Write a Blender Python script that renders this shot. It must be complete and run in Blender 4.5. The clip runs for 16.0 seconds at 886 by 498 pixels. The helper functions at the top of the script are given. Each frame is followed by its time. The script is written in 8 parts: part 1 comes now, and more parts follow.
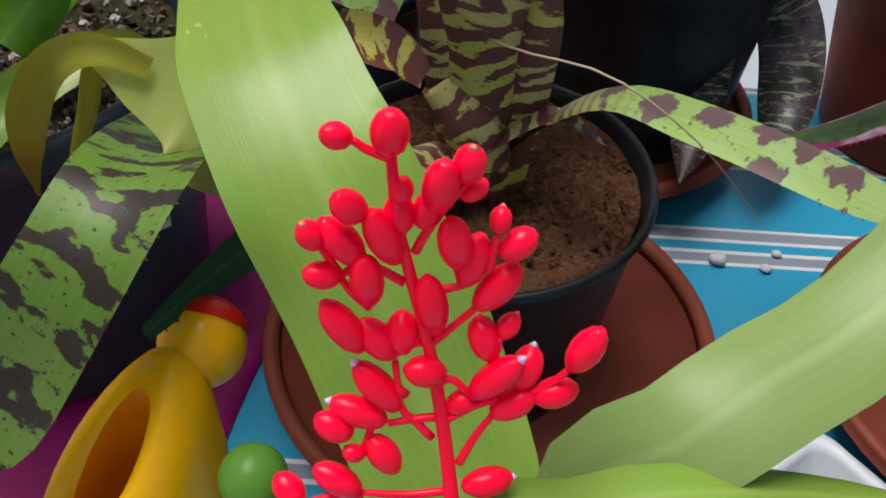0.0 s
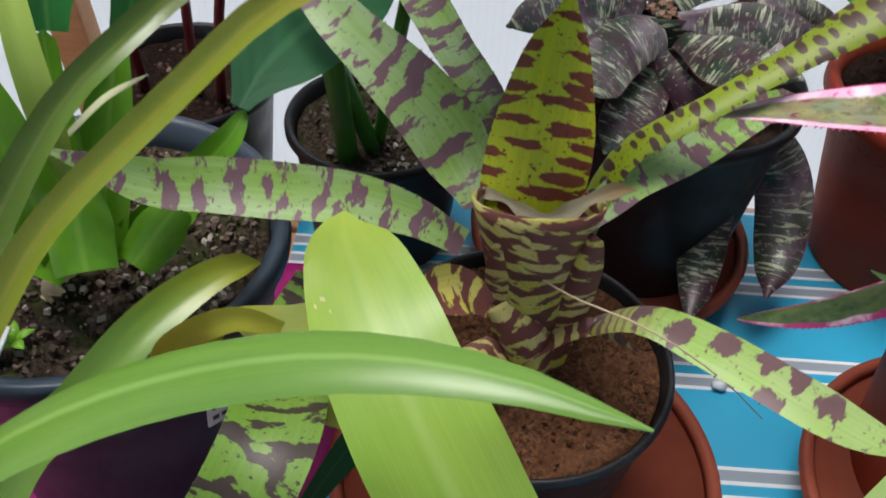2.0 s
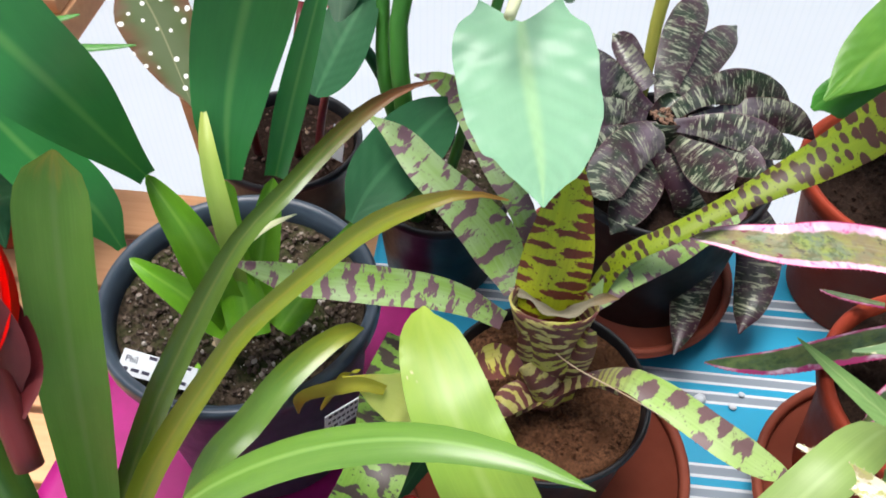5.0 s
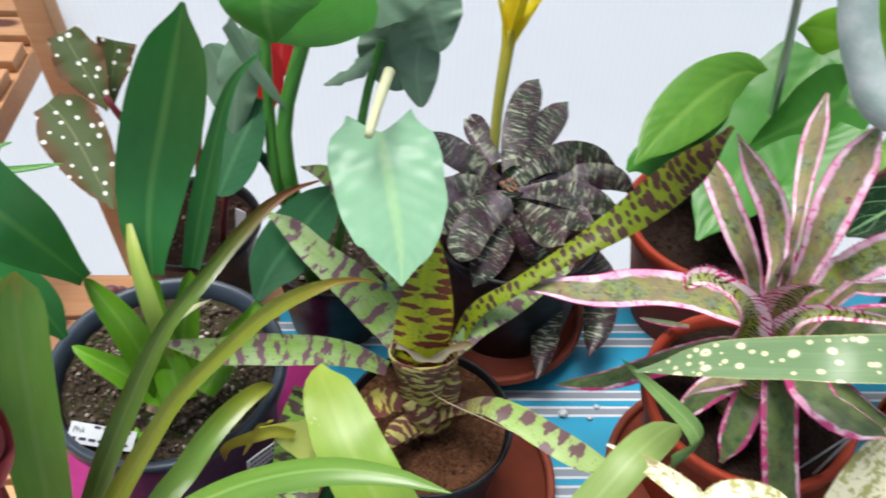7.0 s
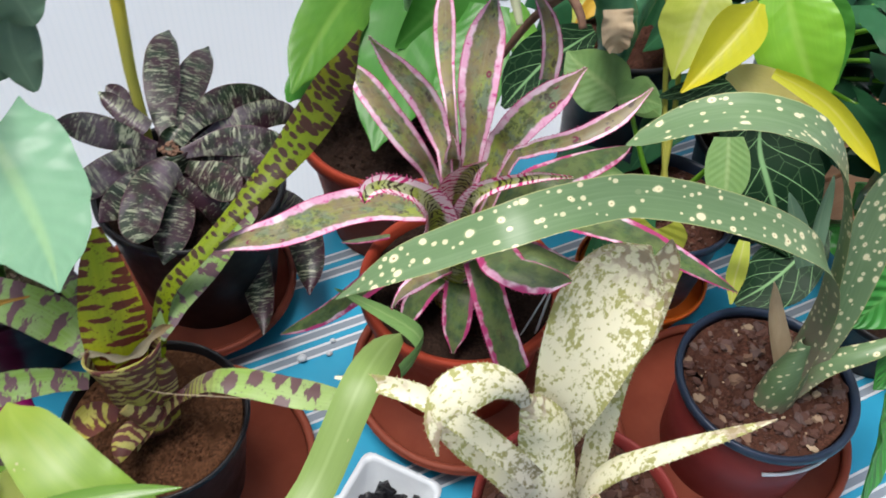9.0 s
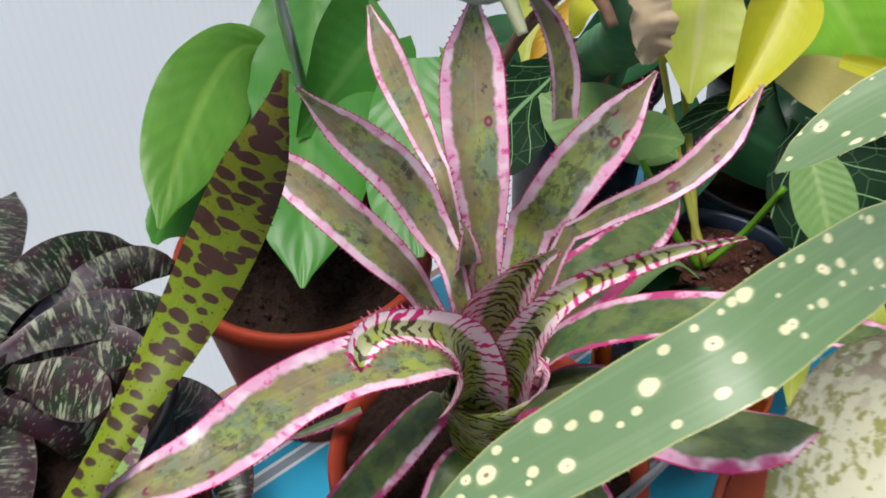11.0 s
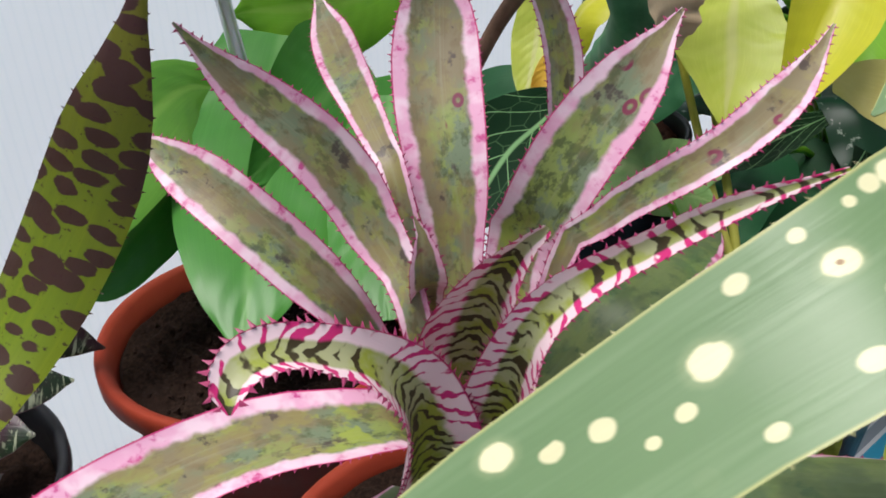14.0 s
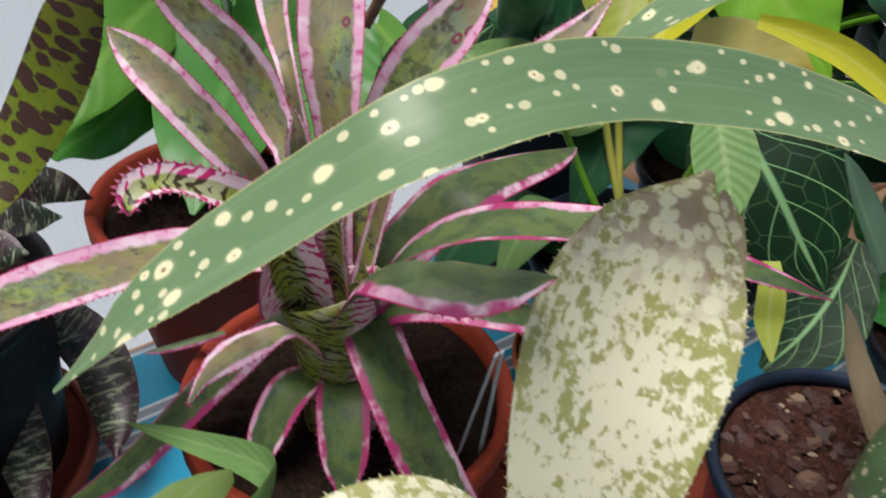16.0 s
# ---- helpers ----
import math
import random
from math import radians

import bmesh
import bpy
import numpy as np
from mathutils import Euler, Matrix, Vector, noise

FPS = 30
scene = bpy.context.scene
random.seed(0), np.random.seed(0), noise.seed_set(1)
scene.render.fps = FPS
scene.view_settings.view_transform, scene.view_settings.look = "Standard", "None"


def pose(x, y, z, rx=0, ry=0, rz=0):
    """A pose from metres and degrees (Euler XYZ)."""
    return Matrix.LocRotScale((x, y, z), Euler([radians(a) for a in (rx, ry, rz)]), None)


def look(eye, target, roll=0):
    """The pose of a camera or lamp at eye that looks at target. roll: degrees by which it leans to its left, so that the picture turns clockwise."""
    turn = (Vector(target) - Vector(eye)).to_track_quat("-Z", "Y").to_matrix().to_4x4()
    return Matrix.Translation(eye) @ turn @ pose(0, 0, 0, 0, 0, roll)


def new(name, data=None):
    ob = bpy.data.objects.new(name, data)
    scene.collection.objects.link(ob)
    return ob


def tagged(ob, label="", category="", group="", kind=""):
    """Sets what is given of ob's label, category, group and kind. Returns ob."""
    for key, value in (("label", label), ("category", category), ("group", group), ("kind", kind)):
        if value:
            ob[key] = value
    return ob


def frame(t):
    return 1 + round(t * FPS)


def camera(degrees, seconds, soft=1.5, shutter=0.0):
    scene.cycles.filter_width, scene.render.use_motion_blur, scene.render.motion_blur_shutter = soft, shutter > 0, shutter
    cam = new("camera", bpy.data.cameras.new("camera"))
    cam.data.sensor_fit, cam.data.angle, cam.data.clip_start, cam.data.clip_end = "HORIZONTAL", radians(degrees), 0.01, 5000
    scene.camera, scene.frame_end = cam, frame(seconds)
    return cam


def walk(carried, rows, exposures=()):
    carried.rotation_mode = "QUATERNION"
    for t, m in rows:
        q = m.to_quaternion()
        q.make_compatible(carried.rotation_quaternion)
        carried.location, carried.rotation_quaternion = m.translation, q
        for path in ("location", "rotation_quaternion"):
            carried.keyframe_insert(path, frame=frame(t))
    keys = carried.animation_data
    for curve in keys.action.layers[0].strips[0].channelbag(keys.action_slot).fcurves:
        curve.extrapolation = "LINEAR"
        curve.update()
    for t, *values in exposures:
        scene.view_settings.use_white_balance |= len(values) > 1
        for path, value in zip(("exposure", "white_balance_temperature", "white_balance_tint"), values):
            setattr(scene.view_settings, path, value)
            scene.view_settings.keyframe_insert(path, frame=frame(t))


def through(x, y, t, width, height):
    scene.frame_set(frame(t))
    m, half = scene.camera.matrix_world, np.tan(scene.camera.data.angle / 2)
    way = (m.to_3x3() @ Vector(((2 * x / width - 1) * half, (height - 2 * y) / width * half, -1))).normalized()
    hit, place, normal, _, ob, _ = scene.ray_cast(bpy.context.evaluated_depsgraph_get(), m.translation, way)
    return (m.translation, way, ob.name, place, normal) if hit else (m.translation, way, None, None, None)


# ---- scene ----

cam = camera(54.34, 16.0, soft=1.7, shutter=0.4)
PATH = [
    (0, (-0.0027, -0.3646, 0.4787), (-0.0331, 0.3459, -0.2244), 2.04),
    (0.5, (-0.0165, -0.3617, 0.4904), (-0.0358, 0.3540, -0.2078), 1.56),
    (1, (-0.0343, -0.3546, 0.5239), (-0.0495, 0.3650, -0.1703), 1.81),
    (1.5, (-0.0407, -0.3512, 0.5624), (-0.0581, 0.3697, -0.1304), 2.56),
    (2, (-0.0467, -0.3569, 0.6122), (-0.0647, 0.3624, -0.0823), 2.96),
    (2.5, (-0.0509, -0.3686, 0.6561), (-0.0710, 0.3455, -0.0436), 3.17),
    (3, (-0.0516, -0.3752, 0.6945), (-0.0709, 0.3149, -0.0289), 3.26),
    (3.5, (-0.0540, -0.3932, 0.7405), (-0.0830, 0.2780, -0.0003), 2.83),
    (3.7, (-0.0526, -0.4044, 0.7515), (-0.0865, 0.2634, 0.0079), 2.48),
    (5.8, (-0.0540, -0.4712, 0.9316), (-0.1254, 0.1947, 0.1889), 1.05),
    (6, (-0.0510, -0.4849, 0.9537), (-0.1134, 0.1829, 0.2119), 1.05),
    (6.5, (-0.0404, -0.5204, 0.9984), (-0.0738, 0.1673, 0.2732), 0.58),
    (7, (-0.0223, -0.5356, 1.0073), (0.0171, 0.1598, 0.2897), 2.90),
    (7.5, (-0.0035, -0.5506, 1.0073), (0.1348, 0.1066, 0.2663), 4.73),
    (8, (0.0111, -0.5566, 1.0009), (0.2353, 0.0664, 0.2515), 5.03),
    (8.5, (0.0224, -0.5524, 0.9944), (0.2998, 0.0443, 0.2414), 4.72),
    (9, (0.0320, -0.5278, 0.9853), (0.3535, 0.0489, 0.2343), 4.46),
    (9.5, (0.0344, -0.4811, 0.9536), (0.4023, 0.0931, 0.2222), 4.04),
    (9.7, (0.0314, -0.4548, 0.9322), (0.4240, 0.1197, 0.2140), 4.21),
    (11.8, (0.1088, -0.1781, 0.6280), (0.6853, 0.3741, 0.0257), -1.92),
    (12, (0.1147, -0.1730, 0.6092), (0.7109, 0.3698, 0.0176), -1.97),
    (12.5, (0.1194, -0.1700, 0.5794), (0.7575, 0.3512, 0.0127), -0.55),
    (13, (0.1304, -0.1767, 0.5712), (0.7632, 0.3822, 0.0353), -0.82),
    (13.5, (0.1478, -0.1849, 0.5801), (0.7420, 0.4355, 0.0682), -2.43),
    (14, (0.1560, -0.2109, 0.5938), (0.7050, 0.4519, 0.0844), -1.63),
    (14.5, (0.1619, -0.2495, 0.6084), (0.6741, 0.4387, 0.0945), -1.83),
    (15, (0.1633, -0.2970, 0.6248), (0.6516, 0.3936, 0.0912), -1.06),
    (15.5, (0.1556, -0.3364, 0.6423), (0.6369, 0.3419, 0.0869), -0.12),
    (16, (0.1481, -0.3701, 0.6518), (0.6384, 0.2718, 0.0622), 2.52),
]
EXPOSURES = ((0.0, 0.35), (2.0, 0.60), (3.5, 1.04), (6.0, 1.08), (7.0, 0.90), (8.0, 0.72), (9.5, 0.68), (12.0, 0.50), (13.5, 0.55), (15.0, 0.48), (16.0, 0.36))
walk(cam, [(t, look(eye, target, roll)) for t, eye, target, roll in PATH], EXPOSURES)

# ---- daylight: bright overcast sky through the greenhouse glazing ----
SUN_UP, SUN_ROUND = radians(77), radians(-64)
world = bpy.data.worlds.new("sky")
scene.world = world
world.use_nodes = True
wn = world.node_tree
sky = wn.nodes.new("ShaderNodeTexSky")
sky.sky_type, sky.sun_disc = "NISHITA", False
sky.sun_elevation, sky.sun_rotation = SUN_UP, SUN_ROUND
sky.air_density, sky.dust_density, sky.ozone_density = 1.0, 4.0, 1.0
wn.links.new(sky.outputs[0], wn.nodes["Background"].inputs[0])
wn.nodes["Background"].inputs[1].default_value = 0.090
sun_data = bpy.data.lights.new("sun", "SUN")
sun_data.energy, sun_data.angle, sun_data.color = 3.2, radians(34), (1.0, 0.955, 0.955)
sun = new("sun", sun_data)
sun.matrix_world = look((-0.58, 0.28, 2.8), (0, 0, 0.0))

# ---- materials ----
def ramp_node(nt, stops, kind="LINEAR"):
    n = nt.nodes.new("ShaderNodeValToRGB")
    n.color_ramp.interpolation = kind
    while len(n.color_ramp.elements) < len(stops):
        n.color_ramp.elements.new(0.5)
    for e, (p, c) in zip(n.color_ramp.elements, stops):
        e.position, e.color = p, (*c, 1)
    return n


class Mat:
    """A small builder for node materials."""
    sat = 1.02

    def __init__(self, name, rough=0.5, metal=0.0, spec=0.32):
        self.m = bpy.data.materials.new(name)
        self.m.use_nodes = True
        self.nt = self.m.node_tree
        self.b = self.nt.nodes["Principled BSDF"]
        self.b.inputs["Roughness"].default_value = rough
        self.b.inputs["Metallic"].default_value = metal
        self.b.inputs["Specular IOR Level"].default_value = spec
        self.tc = self.nt.nodes.new("ShaderNodeTexCoord")

    def link(self, a, b):
        self.nt.links.new(a, b)

    def uv(self, sx=1.0, sy=1.0, shift=True):
        """The leaf's own coordinates, moved along by a random amount for each object."""
        mp = self.nt.nodes.new("ShaderNodeMapping")
        mp.inputs["Scale"].default_value = (sx, sy, 1)
        self.link(self.tc.outputs["UV"], mp.inputs[0])
        if shift:
            info = self.nt.nodes.new("ShaderNodeObjectInfo")
            mul = self.nt.nodes.new("ShaderNodeVectorMath")
            mul.operation = "SCALE"
            mul.inputs[0].default_value = (17.3, 9.1, 5.7)
            self.link(info.outputs["Random"], mul.inputs["Scale"])
            self.link(mul.outputs[0], mp.inputs["Location"])
        return mp.outputs[0]

    def met(self, sx=1.0, sy=1.0):
        """The leaf's own coordinates in metres, across and along, scaled, and moved by a random amount for each object."""
        um = self.nt.nodes.new("ShaderNodeUVMap")
        um.uv_map = "metric"
        mp = self.nt.nodes.new("ShaderNodeMapping")
        mp.inputs["Scale"].default_value = (sx, sy, 1)
        self.link(um.outputs[0], mp.inputs[0])
        info = self.nt.nodes.new("ShaderNodeObjectInfo")
        mul = self.nt.nodes.new("ShaderNodeVectorMath")
        mul.operation = "SCALE"
        mul.inputs[0].default_value = (37.3, 29.1, 15.7)
        self.link(info.outputs["Random"], mul.inputs["Scale"])
        self.link(mul.outputs[0], mp.inputs["Location"])
        return mp.outputs[0]

    def obj(self, s=1.0):
        mp = self.nt.nodes.new("ShaderNodeMapping")
        mp.inputs["Scale"].default_value = (s, s, s) if not isinstance(s, tuple) else s
        self.link(self.tc.outputs["Object"], mp.inputs[0])
        return mp.outputs[0]

    def noise(self, vec, scale=5.0, detail=4.0, rough=0.55, dist=0.0):
        n = self.nt.nodes.new("ShaderNodeTexNoise")
        n.inputs["Scale"].default_value, n.inputs["Detail"].default_value = scale, detail
        n.inputs["Roughness"].default_value, n.inputs["Distortion"].default_value = rough, dist
        self.link(vec, n.inputs["Vector"])
        return n.outputs["Fac"]

    def voro(self, vec, scale=5.0, feature="F1", rand=1.0):
        n = self.nt.nodes.new("ShaderNodeTexVoronoi")
        n.feature = feature
        n.voronoi_dimensions = "2D"
        n.inputs["Scale"].default_value, n.inputs["Randomness"].default_value = scale, rand
        self.link(vec, n.inputs["Vector"])
        return n.outputs["Distance"]

    def wave(self, vec, scale=5.0, dist=2.0, axis="Y", dscale=1.0, detail=2.0):
        n = self.nt.nodes.new("ShaderNodeTexWave")
        n.bands_direction = axis
        n.inputs["Scale"].default_value, n.inputs["Distortion"].default_value = scale, dist
        n.inputs["Detail Scale"].default_value, n.inputs["Detail"].default_value = dscale, detail
        self.link(vec, n.inputs["Vector"])
        return n.outputs["Fac"]

    def math(self, op, a, b=0.0, clamp=False):
        n = self.nt.nodes.new("ShaderNodeMath")
        n.operation, n.use_clamp = op, clamp
        for k, v in enumerate((a, b)):
            if isinstance(v, (int, float)):
                n.inputs[k].default_value = v
            else:
                self.link(v, n.inputs[k])
        return n.outputs[0]

    def step(self, x, lo, hi):
        n = self.nt.nodes.new("ShaderNodeMapRange")
        n.interpolation_type = "SMOOTHSTEP"
        n.inputs[1].default_value, n.inputs[2].default_value = lo, hi
        self.link(x, n.inputs[0])
        return n.outputs[0]

    def ramp(self, x, stops, kind="LINEAR"):
        r = ramp_node(self.nt, stops, kind)
        self.link(x, r.inputs[0])
        return r.outputs[0]

    def mix(self, f, a, b, kind="MIX"):
        n = self.nt.nodes.new("ShaderNodeMix")
        n.data_type, n.blend_type = "RGBA", kind
        for s, v in ((0, f), (6, a), (7, b)):
            if isinstance(v, (int, float)):
                n.inputs[s].default_value = v
            elif isinstance(v, tuple):
                n.inputs[s].default_value = (*v, 1)
            else:
                self.link(v, n.inputs[s])
        return n.outputs[2]

    def sep(self, vec):
        n = self.nt.nodes.new("ShaderNodeSeparateXYZ")
        self.link(vec, n.inputs[0])
        return n.outputs

    def edge(self):
        """0 on the midrib, 1 on the margin."""
        u = self.sep(self.tc.outputs["UV"])[0]
        return self.math("MULTIPLY", self.math("ABSOLUTE", self.math("SUBTRACT", u, 0.5)), 2.0)

    def along(self):
        return self.sep(self.tc.outputs["UV"])[1]

    def bump(self, h, strength=0.3, dist=0.002):
        n = self.nt.nodes.new("ShaderNodeBump")
        n.inputs["Strength"].default_value, n.inputs["Distance"].default_value = strength, dist
        self.link(h, n.inputs["Height"])
        self.link(n.outputs[0], self.b.inputs["Normal"])
        return self

    def rough(self, x):
        self.link(x, self.b.inputs["Roughness"])
        return self

    def color(self, c):
        if isinstance(c, tuple):
            self.b.inputs["Base Color"].default_value = (*c, 1)
        else:
            n = self.nt.nodes.new("ShaderNodeHueSaturation")
            n.inputs["Saturation"].default_value = self.sat
            self.link(c, n.inputs["Color"])
            c = n.outputs[0]
            self.link(c, self.b.inputs["Base Color"])
        self.last = c
        return self

    def glow_through(self, amount=0.35):
        """Light that passes a thin leaf."""
        out = self.nt.nodes["Material Output"]
        tr = self.nt.nodes.new("ShaderNodeBsdfTranslucent")
        mx = self.nt.nodes.new("ShaderNodeMixShader")
        mx.inputs[0].default_value = amount
        if isinstance(self.last, tuple):
            tr.inputs[0].default_value = (*self.last, 1)
        else:
            self.link(self.last, tr.inputs[0])
        self.link(self.b.outputs[0], mx.inputs[1])
        self.link(tr.outputs[0], mx.inputs[2])
        self.link(mx.outputs[0], out.inputs[0])
        return self


# ---- mesh helpers ----
def part(name, bm, material, parent=None, label=""):
    """Links a bmesh as one mesh object under a thing or a part."""
    me = bpy.data.meshes.new(name)
    bm.to_mesh(me)
    bm.free()
    for p in me.polygons:
        p.use_smooth = True
    if material:
        me.materials.append(material)
    ob = new(name, me)
    if parent:
        under(ob, parent)
    if label:
        tagged(ob, label)
    return ob


def raw_part(name, verts, faces, material, parent=None, label="", uvs=None, smooth=True, metric=None):
    me = bpy.data.meshes.new(name)
    me.from_pydata(verts, [], faces)
    if uvs is not None:
        layer = me.uv_layers.new(name="UVMap")
        for lp in me.loops:
            layer.data[lp.index].uv = uvs[lp.vertex_index]
        second = me.uv_layers.new(name="metric")
        for lp in me.loops:
            second.data[lp.index].uv = (metric or uvs)[lp.vertex_index]
    for p in me.polygons:
        p.use_smooth = smooth
    if material:
        me.materials.append(material)
    me.update()
    ob = new(name, me)
    if parent:
        under(ob, parent)
    if label:
        tagged(ob, label)
    return ob


def thing(name, label, category, group="", at=(0, 0, 0)):
    """An empty at a thing's base that parents its parts."""
    ob = tagged(new(name), label, category, group)
    ob.location = at
    ob.empty_display_size = 0.03
    return ob


def under(ob, parent):
    ob.parent = parent
    if parent.type == "EMPTY":
        ob.matrix_parent_inverse = Matrix.Translation(-parent.location)


def spline(pts, n):
    """n+1 points, evenly spaced, on a smooth curve through pts."""
    P = [Vector(p) for p in pts]
    if len(P) == 2:
        return [P[0].lerp(P[1], i / n) for i in range(n + 1)]
    P = [P[0] * 2 - P[1]] + P + [P[-1] * 2 - P[-2]]
    fine = []
    for i in range(1, len(P) - 2):
        a, b, c, d = P[i - 1], P[i], P[i + 1], P[i + 2]
        for k in range(16):
            t = k / 16
            fine.append(0.5 * ((2 * b) + (c - a) * t + (2 * a - 5 * b + 4 * c - d) * t * t + (3 * b - a - 3 * c + d) * t**3))
    fine.append(P[-2])
    run = [0.0]
    for a, b in zip(fine, fine[1:]):
        run.append(run[-1] + (b - a).length)
    out, j = [], 0
    for i in range(n + 1):
        want = run[-1] * i / n
        while j < len(run) - 2 and run[j + 1] < want:
            j += 1
        f = (want - run[j]) / max(run[j + 1] - run[j], 1e-9)
        out.append(fine[j].lerp(fine[j + 1], min(max(f, 0), 1)))
    return out


# Outlines of leaves: the half width along the leaf, from 0 to 1.
SHAPES = {
    "strap": lambda s: min(1, 0.75 + 0.5 * s) * (1 - max(0, (s - 0.8) / 0.2) ** 2.2) ** 0.6,
    "taper": lambda s: (0.85 + 0.15 * min(1, s * 3)) * (1 - s**2.6) ** 0.8,
    "blunt": lambda s: (0.8 + 0.2 * min(1, s * 2.5)) * (1 - max(0, (s - 0.86) / 0.14) ** 2.5) ** 0.55,
    "blade": lambda s: 0.12 + 0.88 * math.sin(math.pi * min(1, max(0, s)) ** 0.8) ** 0.75 if s < 0.98 else 0.1,
    "flat": lambda s: 1.0,
    "tongue": lambda s: (0.78 + 0.22 * min(1, s * 2.5)) * (1 - s ** 5) ** 0.8,
    "lance": lambda s: (0.20 + 0.80 * min(1.0, s / 0.7) ** 1.15) * (1 - max(0, (s - 0.75) / 0.25) ** 2) ** 0.6,
    "oar": lambda s: (0.55 + 0.45 * min(1, max(0, s - 0.15) / 0.55)) * (1 - max(0, (s - 0.84) / 0.16) ** 2.0) ** 0.6,
    "wedge": lambda s: 1 - 0.80 * s ** 0.9,
    "heart": lambda s: max(0.02, (0.50 + 0.45 * min(1.0, s / 0.14) ** 0.6 + 0.75 * s) * (1 - s) ** 0.86),
}


def outline(widths, s):
    """The half width at s, on a smooth line through evenly spaced widths; a broad end is rounded off."""
    f = s * (len(widths) - 1)
    j = min(int(f), len(widths) - 2)
    a, b, c, d = widths[max(j - 1, 0)], widths[j], widths[j + 1], widths[min(j + 2, len(widths) - 1)]
    t = f - j
    w = 0.5 * ((2 * b) + (c - a) * t + (2 * a - 5 * b + 4 * c - d) * t * t + (3 * b - a - 3 * c + d) * t**3)
    if widths[-1] > 0.15 and s > 0.92:
        w *= max(0.0, 1 - ((s - 0.92) / 0.08) ** 2.2) ** 0.5
    return max(w, 0.01)


def leaf(plant, mat, pts, width, shape="strap", side=None, cup=0.15, wavy=0.0, spines=None, fold=0.0,
         lobe=0.0, name="leaf", label="", thick=0.0009, n=26, m=8, spine_len=0.003, spine_gap=0.008, seed=None):
    """A leaf as a closed thin sheet along a curve. cup bends the margins towards the face, fold makes a keel."""
    rng = random.Random(seed if seed is not None else int(abs(pts[-1][0] * 7919 + pts[-1][1] * 104729 + pts[0][2] * 1299709)) % 100000)
    c = spline(pts, n)
    out = Vector((c[-1].x - c[0].x, c[-1].y - c[0].y, 0))
    if out.length < 1e-4:
        out = Vector((0, -1, 0))
    ends = [Vector(v).normalized() for v in (side if side is not None and isinstance(side[0], tuple) else (side, side))] if side is not None else None

    def across(f):
        """The leaf's sideways direction at the fraction f of its length."""
        j = min(int(f * (len(ends) - 1)), len(ends) - 2)
        return ends[j].lerp(ends[j + 1], f * (len(ends) - 1) - j)

    s0 = ends[0].copy() if ends else Vector((-out.y, out.x, 0))
    s0.normalize()
    rows, marg, prev = [], [[], []], s0
    full = sum((b - a).length for a, b in zip(c, c[1:]))
    w_of = lambda q: (outline(shape, min(q, 0.9995)) if isinstance(shape, tuple) else SHAPES[shape](min(q, 0.9995)))
    ph1, ph2 = rng.uniform(0, 6), rng.uniform(0, 6)
    for i in range(n + 1):
        t = (c[min(i + 1, n)] - c[max(i - 1, 0)]).normalized()
        base = across(i / n) if ends else (prev * 0.6 + s0 * 0.4)
        sd = base - t * base.dot(t)
        sd = prev if sd.length < 0.05 else sd.normalized()
        prev = sd
        nr = sd.cross(t).normalized()
        s = i / n
        hw = max(width * 0.5 * w_of(s), 0.0004)
        row = []
        for k in range(m + 1):
            u = 2 * k / m - 1
            lift = cup * hw * (u * u) + fold * hw * abs(u)
            lift += wavy * hw * u * u * (math.sin(s * 19 + ph1 + (2.1 if u > 0 else 0)) + 0.6 * math.sin(s * 41 + ph2)) * 0.5
            back = t * (full * lobe * abs(u) ** 1.4 * max(0.0, 1 - s * 1.6) ** 2) if lobe else Vector((0, 0, 0))
            row.append(c[i] - back + sd * (u * hw * (1 - 0.12 * abs(cup) * abs(u))) + nr * lift)
        rows.append((row, nr))
        marg[0].append((row[0], -sd, t)), marg[1].append((row[-1], sd, t))
    verts, uvs, mets, faces = [], [], [], []
    for sheet in (0, 1):
        for i, (row, nr) in enumerate(rows):
            for k, p in enumerate(row):
                inner = 0 < k < m
                verts.append(p - nr * (thick * (sheet if inner else 0.5)))
                uvs.append((k / m, i / n))
                mets.append(((2 * k / m - 1) * max(width * 0.5 * w_of(i / n), 0.0004), full * i / n))
    w = m + 1
    tot = w * (n + 1)
    for i in range(n):
        for k in range(m):
            a, b, d, e = i * w + k, i * w + k + 1, (i + 1) * w + k + 1, (i + 1) * w + k
            faces.append((a, b, d, e))
            faces.append((tot + e, tot + d, tot + b, tot + a))
    ob = raw_part(name, verts, faces, mat, plant, label, uvs, metric=mets)
    if spines:
        sv, sf = [], []
        for edge in marg:
            acc = 0.0
            for (p, o, t), (p2, o2, t2) in zip(edge[2:], edge[3:]):
                seg = (p2 - p).length
                while acc < seg:
                    q = p.lerp(p2, acc / seg)
                    ln = spine_len * rng.uniform(0.6, 1.2)
                    tip = q + (o * 0.85 + t * rng.uniform(0.2, 0.7)).normalized() * ln
                    b = len(sv)
                    r = spine_len * 0.3
                    up = o.cross(t)
                    sv += [tuple(q + t * r * 1.3 - o * 0.0004), tuple(q - t * r * 1.3 - o * 0.0004), tuple(q + up * r * 0.5 - o * 0.0004), tuple(q - up * r * 0.5 - o * 0.0004), tuple(tip)]
                    sf += [(b, b + 2, b + 4), (b + 2, b + 1, b + 4), (b + 1, b + 3, b + 4), (b + 3, b, b + 4)]
                    acc += spine_gap * rng.uniform(0.7, 1.35)
                acc -= seg
